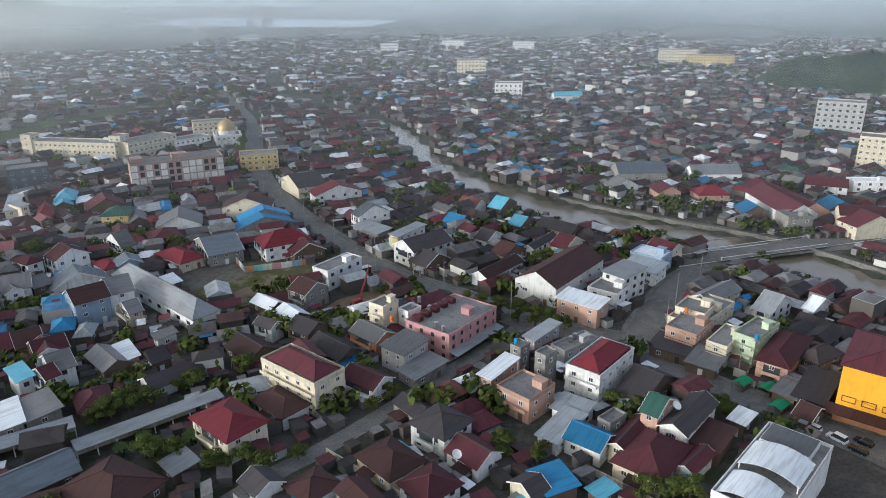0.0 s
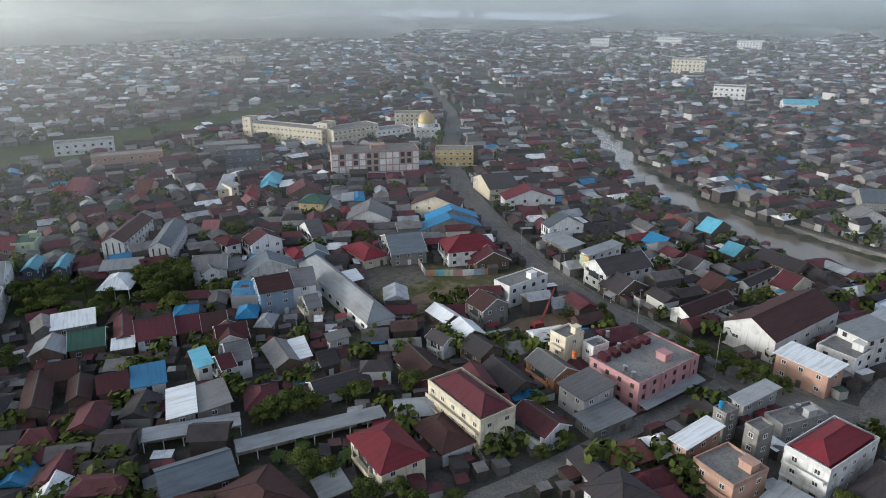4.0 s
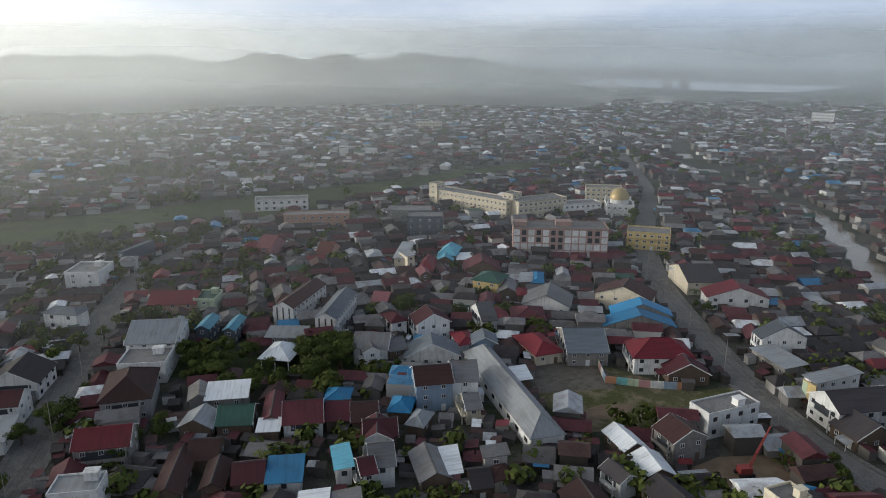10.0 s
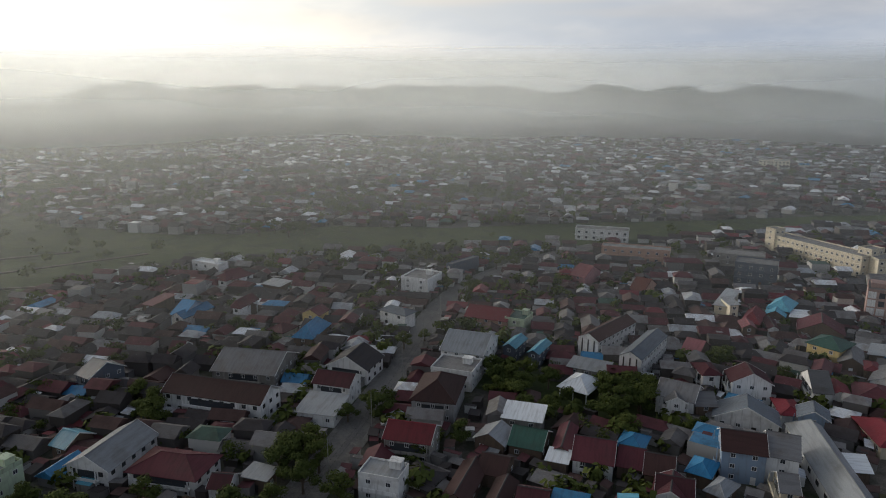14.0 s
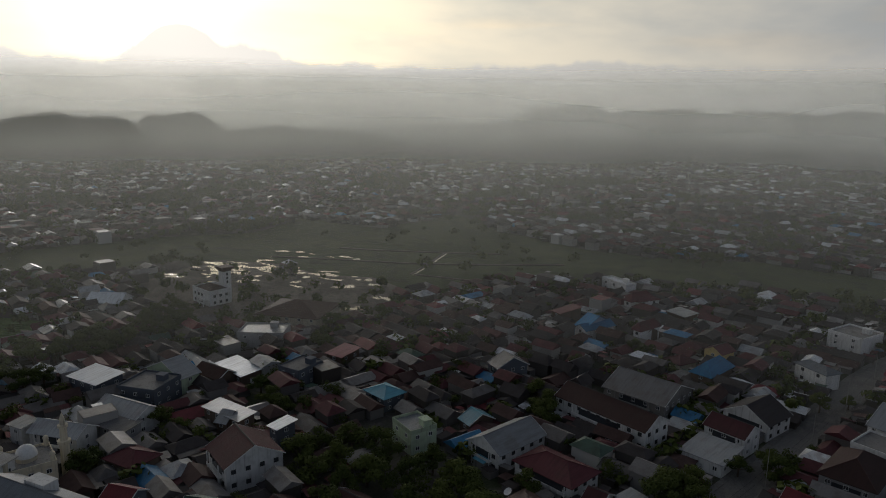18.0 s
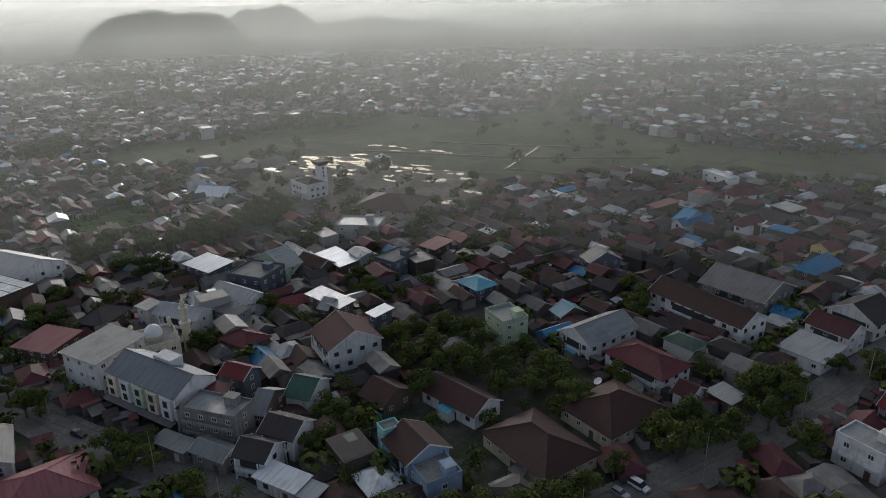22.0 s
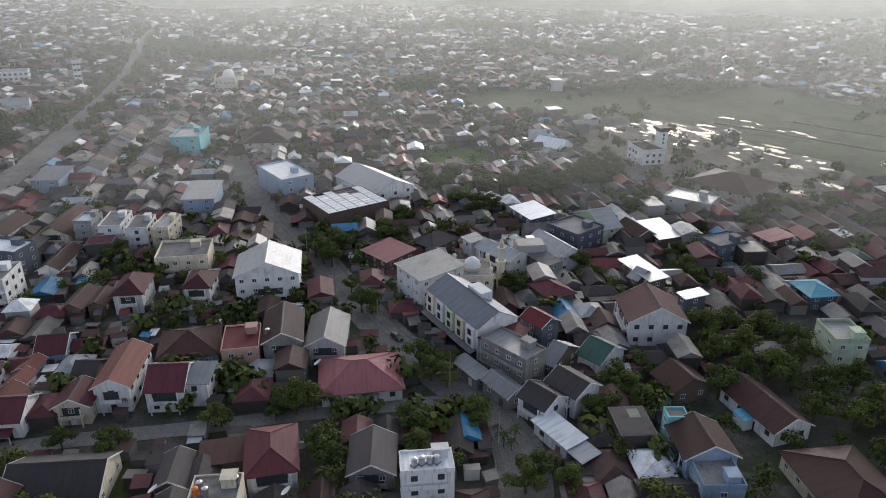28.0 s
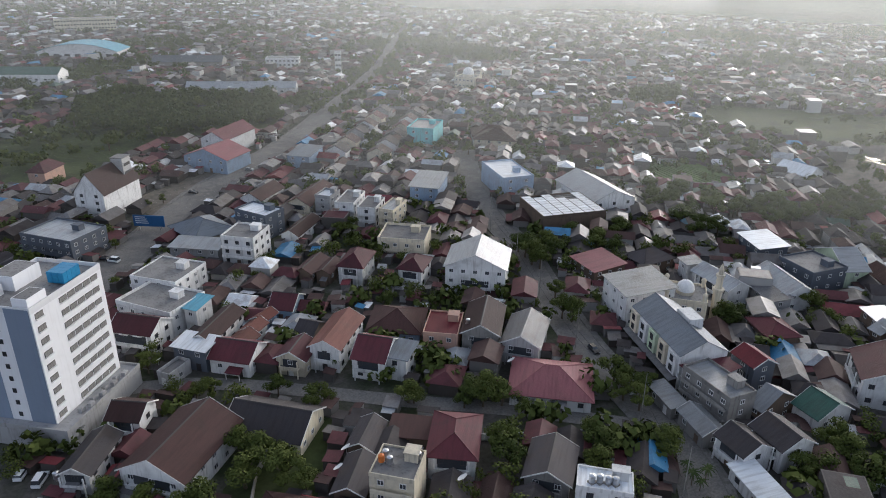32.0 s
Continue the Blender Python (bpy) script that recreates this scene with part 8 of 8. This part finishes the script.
def bulk(name, spots, label):
    """Far houses joined: walls and roofs, gabled or hipped."""
    sh = Shape()
    for x, y, w, d, h, rise, turn, hip, lean in spots:
        c, s = math.cos(turn), math.sin(turn)
        P = lambda a, b, z: (x + a * c - b * s, y + a * s + b * c, z)
        q = [(-w / 2, -d / 2), (w / 2, -d / 2), (w / 2, d / 2), (-w / 2, d / 2)]
        sh.raw([P(a, b, -0.2) for a, b in q] + [P(a, b, h) for a, b in q], BOX_F[2:], 1)
        if hip < 0:
            sh.raw([P(a, b, h) for a, b in q], [(0, 1, 2, 3)], 1)
            sh.raw([P(a * 0.93, b * 0.93, h + 0.05) for a, b in q] + [P(a * 0.3, b * 0.3, h + 2) for a, b in q], [(0, 1, 2, 3), (4, 5, 6, 7)], 0)
            continue
        if lean:
            # a lower lean-to roof against one long side
            o, ln, dp, hz = lean
            g = -1 if o < 0 else 1
            ax = (abs(o) - 1.5) * (w - ln) / 2
            y0, y1 = g * d / 2, g * (d / 2 + dp)
            sh.raw([P(ax - ln / 2, y0, hz + 0.35), P(ax + ln / 2, y0, hz + 0.35), P(ax + ln / 2, y1, hz), P(ax - ln / 2, y1, hz)], [(0, 1, 2, 3)] if g < 0 else [(3, 2, 1, 0)], 0)
            sh.raw([P(ax - ln / 2 + .2, y1 - g * .2, hz - .05), P(ax + ln / 2 - .2, y1 - g * .2, hz - .05), P(ax + ln / 2 - .2, y1 - g * .2, 0), P(ax - ln / 2 + .2, y1 - g * .2, 0)], [(0, 1, 2, 3)], 1)
        e = 0.6
        q = [(-w / 2 - e, -d / 2 - e), (w / 2 + e, -d / 2 - e), (w / 2 + e, d / 2 + e), (-w / 2 - e, d / 2 + e)]
        k = w / 2 + e - hip
        sh.raw([P(a, b, h - 0.15) for a, b in q] + [P(-k, 0, h + rise), P(k, 0, h + rise)], [(0, 1, 5, 4), (2, 3, 4, 5), (3, 0, 4), (1, 2, 5), (3, 2, 1, 0)], 0)
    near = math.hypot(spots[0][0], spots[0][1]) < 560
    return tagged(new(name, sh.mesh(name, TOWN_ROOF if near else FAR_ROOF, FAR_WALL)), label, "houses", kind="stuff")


rnd = random.Random(7)
spots = []


def try_spot(x, y, dist, turn0, big=1.0):
    w, d = rnd.uniform(6.2, 10.4) * big, rnd.uniform(5.0, 7.4) * big
    az = math.degrees(math.atan2(-x - 8, y - 20))
    thin = 0.07 if dist < 380 else 0.12 if az < 25 else 0.24
    if rnd.random() < thin or noise.noise(Vector((x / 70, y / 70, 9))) > (0.45 if dist < 500 else 0.6):
        return
    if dist > 430 and az > 50 and noise.noise(Vector((x / 120, y / 95, 51))) > 0.24:
        return
    if dist < 950 and blocked(x, y, min(w, d) * 0.46):
        return
    h = rnd.choice((2.5, 2.7, 2.9, 3.1, 3.3, 3.6, 5.6)) if dist < 700 else rnd.choice((2.8, 3.0, 3.2, 3.5, 3.6, 5.8))
    turn = turn0 + rnd.choice((0, 0, 0, math.pi / 2)) + rnd.uniform(-0.06, 0.06)
    if rnd.random() < (0.015 if dist < 450 else 0.05):
        spots.append((x, y, w * 1.1, d * 1.2, rnd.choice((5.8, 6.2, 6.6, 8.0)), 0.0, turn, -1.0, None))
        return
    lean = (rnd.choice((-1, 1)) * rnd.uniform(1.0, 2.0) if rnd.random() < 0.8 else 0, rnd.uniform(3.0, w), rnd.uniform(1.6, 3.2), rnd.uniform(2.0, 2.6))
    spots.append((x, y, w, d, h, rnd.uniform(1.2, 2.1), turn, rnd.choice((0.0, 0.0, d * 0.45)), lean if lean[0] and dist < 650 else None))


def in_view(x, y):
    az = math.degrees(math.atan2(-x - 8, y - 20))
    return -40 < az < 180 or math.hypot(x + 8, y - 30) < 100


# near the flight the plots lie in rows along the streets
for deg in (38, 24, 48, 42, 46):
    c, s = math.cos(radians(deg)), math.sin(radians(deg))
    for i in range(-66, 67):
        for j in range(-82, 83):
            u, v = i * 9.6 + rnd.uniform(-1.2, 1.2), j * 7.6 + rnd.uniform(-0.9, 0.9)
            x, y = u * c - v * s, u * s + v * c
            dist = math.hypot(x, y)
            if dist < 620 and quarter_turn(x, y) == deg and in_view(x, y):
                try_spot(x, y, dist, radians(deg))
for r0, r1, cell in ((620, 1250, 12.0), (1250, 1850, 17.5)):
    k = int(r1 / cell) + 1
    for i in range(-k, k + 1):
        for j in range(-k, k + 1):
            x, y = i * cell + rnd.uniform(-3, 3), j * cell + rnd.uniform(-3, 3)
            dist = math.hypot(x, y)
            if r0 <= dist < r1 and in_view(x, y):
                try_spot(x, y, dist, radians(30 + 60 * noise.noise(Vector((x / 300, y / 300, 3)))), 1.05 if dist < 1250 else 1.4)
# sheds, kitchens and awnings crowd the gaps between the houses
done = {}
for row in spots:
    done.setdefault((int(row[0] // 12), int(row[1] // 12)), []).append(row)


def crowded(x, y, r):
    a, b = int(x // 12), int(y // 12)
    for i in (a - 1, a, a + 1):
        for j in (b - 1, b, b + 1):
            for q in done.get((i, j), ()):
                u, v = (x - q[0]) * math.cos(q[6]) + (y - q[1]) * math.sin(q[6]), (y - q[1]) * math.cos(q[6]) - (x - q[0]) * math.sin(q[6])
                if abs(u) < q[2] / 2 + r and abs(v) < q[3] / 2 + r:
                    return True
    return False


def sheds(rows):
    sh = Shape()
    for x, y, w, d, h, k, turn in rows:
        c, s = math.cos(turn), math.sin(turn)
        P = lambda a, b, z: (x + a * c - b * s, y + a * s + b * c, z)
        q = [(-w / 2, -d / 2), (w / 2, -d / 2), (w / 2, d / 2), (-w / 2, d / 2)]
        sh.raw([P(a * 0.9, b * 0.88, -0.2) for a, b in q] + [P(a * 0.9, b * 0.88, h + (k if b > 0 else 0) - 0.08) for a, b in q], BOX_F[2:], 1)
        sh.raw([P(a, b, h + (k if b > 0 else 0)) for a, b in q] + [P(a, b, h + (k if b > 0 else 0) - 0.07) for a, b in q], [(0, 1, 2, 3), (7, 6, 5, 4), (0, 4, 5, 1), (1, 5, 6, 2), (2, 6, 7, 3), (3, 7, 4, 0)], 0)
    return tagged(new("sheds", sh.mesh("sheds", TOWN_ROOF, FAR_WALL)), "crowded small sheds and kitchens with sheet-metal roofs", "sheds", kind="stuff")


crowd = {}
for i in range(-92, 93):
    for j in range(-92, 93):
        x, y = -8 + i * 4.3 + rnd.uniform(-1.4, 1.4), 30 + j * 4.3 + rnd.uniform(-1.4, 1.4)
        if math.hypot(x + 8, y - 30) > 390 or not in_view(x, y) or rnd.random() < 0.22 or noise.noise(Vector((x / 40, y / 40, 19))) > 0.35:
            continue
        w, d = rnd.uniform(2.6, 5.2), rnd.uniform(2.2, 3.8)
        if blocked(x, y, 1.3) or crowded(x, y, 0.7):
            continue
        crowd.setdefault((int(x // 300), int(y // 300)), []).append((x, y, w, d, rnd.uniform(1.9, 2.9), rnd.uniform(0.1, 0.7), radians(quarter_turn(x, y)) + rnd.choice((0, 1, 2, 3)) * math.pi / 2 + rnd.uniform(-0.15, 0.15)))
for rows in crowd.values():
    sheds(rows)
SHADES = ("maroon",) * 9 + ("brown",) * 8 + ("dark",) * 8 + ("grey",) * 2 + ("zinc", "red", "brick", "white", "blue")
DULL = ("wood",) * 5 + ("concrete",) * 4 + ("cream", "white", "grey", "blue", "salmon")


def small_house(x, y, w, d, h, rise, turn, hip, lean):
    """A plain dwelling of the crowded quarters: walls, roof with ridge, now and then a lean-to."""
    roof, wall = rnd.choice(SHADES), rnd.choice(DULL)
    form = "flat" if hip < 0 else "hipped" if hip > 0 else "gabled"
    ob = thing("dwelling", pose(x, y, 0, 0, 0, math.degrees(turn)), "small %s house with a %s %s roof" % (WALL_WORD.get(wall, wall), ROOF_WORD[roof], form), "house", "houses of the crowded quarters")
    part("wall", wall_shell(w, d, h, "g" if form == "gabled" else "f", "x", rise).mesh("wall", WALL[wall]), ob)
    if form == "flat":
        part("parapet", parapet(w, d, h, 0.6).mesh("parapet", WALL[wall]), ob)
    elif form == "hipped":
        r, cap = hip_roof(w, d, h, rise, 0.6)
        part("roof", r.raw(cap.v, cap.f).mesh("roof", ROOF[roof]), ob)
    else:
        r, cap, _ = gable_roof(w, d, h, rise, 0.6, "x")
        part("roof", r.raw(cap.v, cap.f).mesh("roof", ROOF[roof]), ob)
    if lean and form != "flat":
        o, ln, dp, hz = lean
        g = -1 if o < 0 else 1
        ax, y0, y1 = (abs(o) - 1.5) * (w - ln) / 2, g * (d / 2 - 0.05), g * (d / 2 + dp)
        a = Shape()
        q = [(ax - ln / 2, min(y0, y1)), (ax + ln / 2, min(y0, y1)), (ax + ln / 2, max(y0, y1)), (ax - ln / 2, max(y0, y1))]
        slab(a, *[(px, py, hz + (0.35 if abs(py) < d / 2 else 0.0)) for px, py in q], 0.07)
        part("lean_to_roof", a.mesh("lean_to_roof", ROOF[rnd.choice(("grey", "zinc", "brown", "dark", "grey"))]), ob)
        part("lean_to_wall", Shape().box(ax - ln / 2 + 0.2, min(y0, y1 - g * 0.3), -0.2, ax + ln / 2 - 0.2, max(y0, y1 - g * 0.3), hz - 0.1).mesh("lean_to_wall", WALL["wood"]), ob)


spots.sort(key=lambda q: math.hypot(q[0] + 8, q[1] - 45))
ALONE = 375
for row in spots[:ALONE]:
    small_house(*row)
tiles = {}
for row in spots[ALONE:]:
    tiles.setdefault((int(row[0] // 400), int(row[1] // 400)), []).append(row)
for rows in tiles.values():
    bulk("houses", rows, "dense low houses with weathered metal and tile roofs")

# trees between the houses, farther off: clumps of leaves, joined
def far_trees(rows):
    s = Shape()
    r = random.Random(3)
    for x, y, h in rows:
        away = math.hypot(x + 8, y - 30)
        size, count = (0.16, 12) if away < 650 else (0.24, 6)
        for _ in range(3 if h < 7 else 5):
            leaf_quads(s, r, (x + r.uniform(-.3, .3) * h, y + r.uniform(-.3, .3) * h, h * r.uniform(0.35, 0.65)), h * size, count, h * 0.34)
    return tagged(new("trees", s.mesh("trees", LEAF)), "dark green trees scattered among far houses", "trees", kind="stuff")


grove = {}
for k in range(5200):
    a, dist = radians(rnd.uniform(55, 185)), 380 + 1250 * rnd.random() ** 0.9
    x, y = -8 - dist * math.sin(a), 30 + dist * math.cos(a)
    if noise.noise(Vector((x / 90, y / 90, 41))) < -0.05 or (inside((x, y), SWAMP) and rnd.random() < 0.93) or any(off_line(x, y, arr) < w + 2.5 for arr, w in ROAD_A) or any(inside((x, y), q) for q in (YARD, CROPS_POLY)):
        continue
    grove.setdefault((int(x // 500), int(y // 500)), []).append((x, y, rnd.uniform(5.5, 10.0)))
for k in range(15000):
    a, dist = radians(rnd.uniform(50, 185)), 430 + 900 * rnd.random()
    x, y = -8 - dist * math.sin(a), 30 + dist * math.cos(a)
    if noise.noise(Vector((x / 120, y / 95, 51))) > 0.22 and not inside((x, y), SWAMP) and not any(off_line(x, y, arr) < w + 3 for arr, w in ROAD_A) and rnd.random() < 0.8:
        grove.setdefault((int(x // 500), int(y // 500)), []).append((x, y, rnd.uniform(5.5, 9.5)))
for k in range(11000):
    a, dist = radians(rnd.uniform(-40, 180)), 120 + 1900 * rnd.random() ** 1.25
    x, y = -8 - dist * math.sin(a), 30 + dist * math.cos(a)
    if noise.noise(Vector((x / 130, y / 130, 5))) < (0.0 if a < 0.5 else -0.1) and rnd.random() < 0.8:
        continue
    if off_line(x, y, RIVER_A) < RIVER_W + 4 or any(off_line(x, y, arr) < w + 2.5 for arr, w in ROAD_A) or any(inside((x, y), q) for q in (PITCH, PLAZA, SITE)):
        continue
    if dist < 400 and any((x - q[0]) ** 2 + (y - q[1]) ** 2 < (max(q[2], q[3]) + 1) ** 2 for q in TAKEN):
        continue
    if inside((x, y), SWAMP) and rnd.random() < 0.8:
        continue
    grove.setdefault((int(x // 500), int(y // 500)), []).append((x, y, rnd.uniform(4.5, 8.5) * (1.0 if dist < 900 else 1.35)))
edge = ROADS["road_boulevard_south"][0]
for (x0, y0), (x1, y1) in zip(spaced(edge, 9), spaced(edge, 9)[1:]):
    k = Vector((y1 - y0, x0 - x1)).normalized()
    for side in (-1, 1):
        if rnd.random() < 0.6:
            grove.setdefault((8, 8), []).append((x0 + k.x * side * rnd.uniform(6, 9), y0 + k.y * side * rnd.uniform(6, 9), rnd.uniform(5.0, 8.5)))
for rows in grove.values():
    far_trees(rows)

# bushy trees in the yards of the southern and western quarters
yard_trees = {}
for k in range(1500):
    x, y = rnd.uniform(-190, -55), rnd.uniform(-505, -345)
    if inside((x, y), BELT) and noise.noise(Vector((x / 30, y / 30, 77))) > -0.2:
        yard_trees.setdefault((9, 9), []).append((x, y, rnd.uniform(6.5, 11.0)))
for k in range(2600):
    a, dist = radians(rnd.uniform(40, 185)), 70 + 560 * rnd.random() ** 0.8
    x, y = -8 - dist * math.sin(a), 30 + dist * math.cos(a)
    if noise.noise(Vector((x / 45, y / 45, 31))) < -0.02 or any(off_line(x, y, arr) < w + 1.5 for arr, w in ROAD_A) or any(inside((x, y), q) for q in (PITCH, PLAZA, SITE, SWAMP, YARD, CROPS_POLY)):
        continue
    if any((x - q[0]) ** 2 + (y - q[1]) ** 2 < (max(q[2], q[3]) + 1.5) ** 2 for q in TAKEN):
        continue
    yard_trees.setdefault((int(x // 300), int(y // 300)), []).append((x, y, rnd.uniform(4.5, 8.0)))


def near_trees(rows):
    s = Shape()
    r = random.Random(13)
    for x, y, h in rows:
        size, count = (0.052, 46) if math.hypot(x + 8, y - 45) < 270 else (0.085, 20)
        for _ in range(7):
            leaf_quads(s, r, (x + r.gauss(0, .17) * h, y + r.gauss(0, .17) * h, h * r.uniform(0.40, 0.78)), h * size, count, h * 0.24)
    return tagged(new("trees", s.mesh("trees", LEAF)), "bushy green trees filling the yards between houses", "trees", kind="stuff")


for rows in yard_trees.values():
    near_trees(rows)

# crowns that break the outline of the wooded knolls
for ob in KNOLLS:
    r = random.Random(17)
    crowns = Shape()
    high = [ob.matrix_basis @ v.co for v in ob.data.vertices if v.co.z > 6.0]
    for p in r.sample(high, min(420, len(high))):
        leaf_quads(crowns, r, (p.x + r.uniform(-3, 3), p.y + r.uniform(-3, 3), p.z + r.uniform(-1.0, 1.5)), 1.3, 16, r.uniform(3.0, 5.5))
    tagged(new("trees", crowns.mesh("trees", LEAF)), "dense dark tree crowns covering a knoll", "trees", kind="stuff")
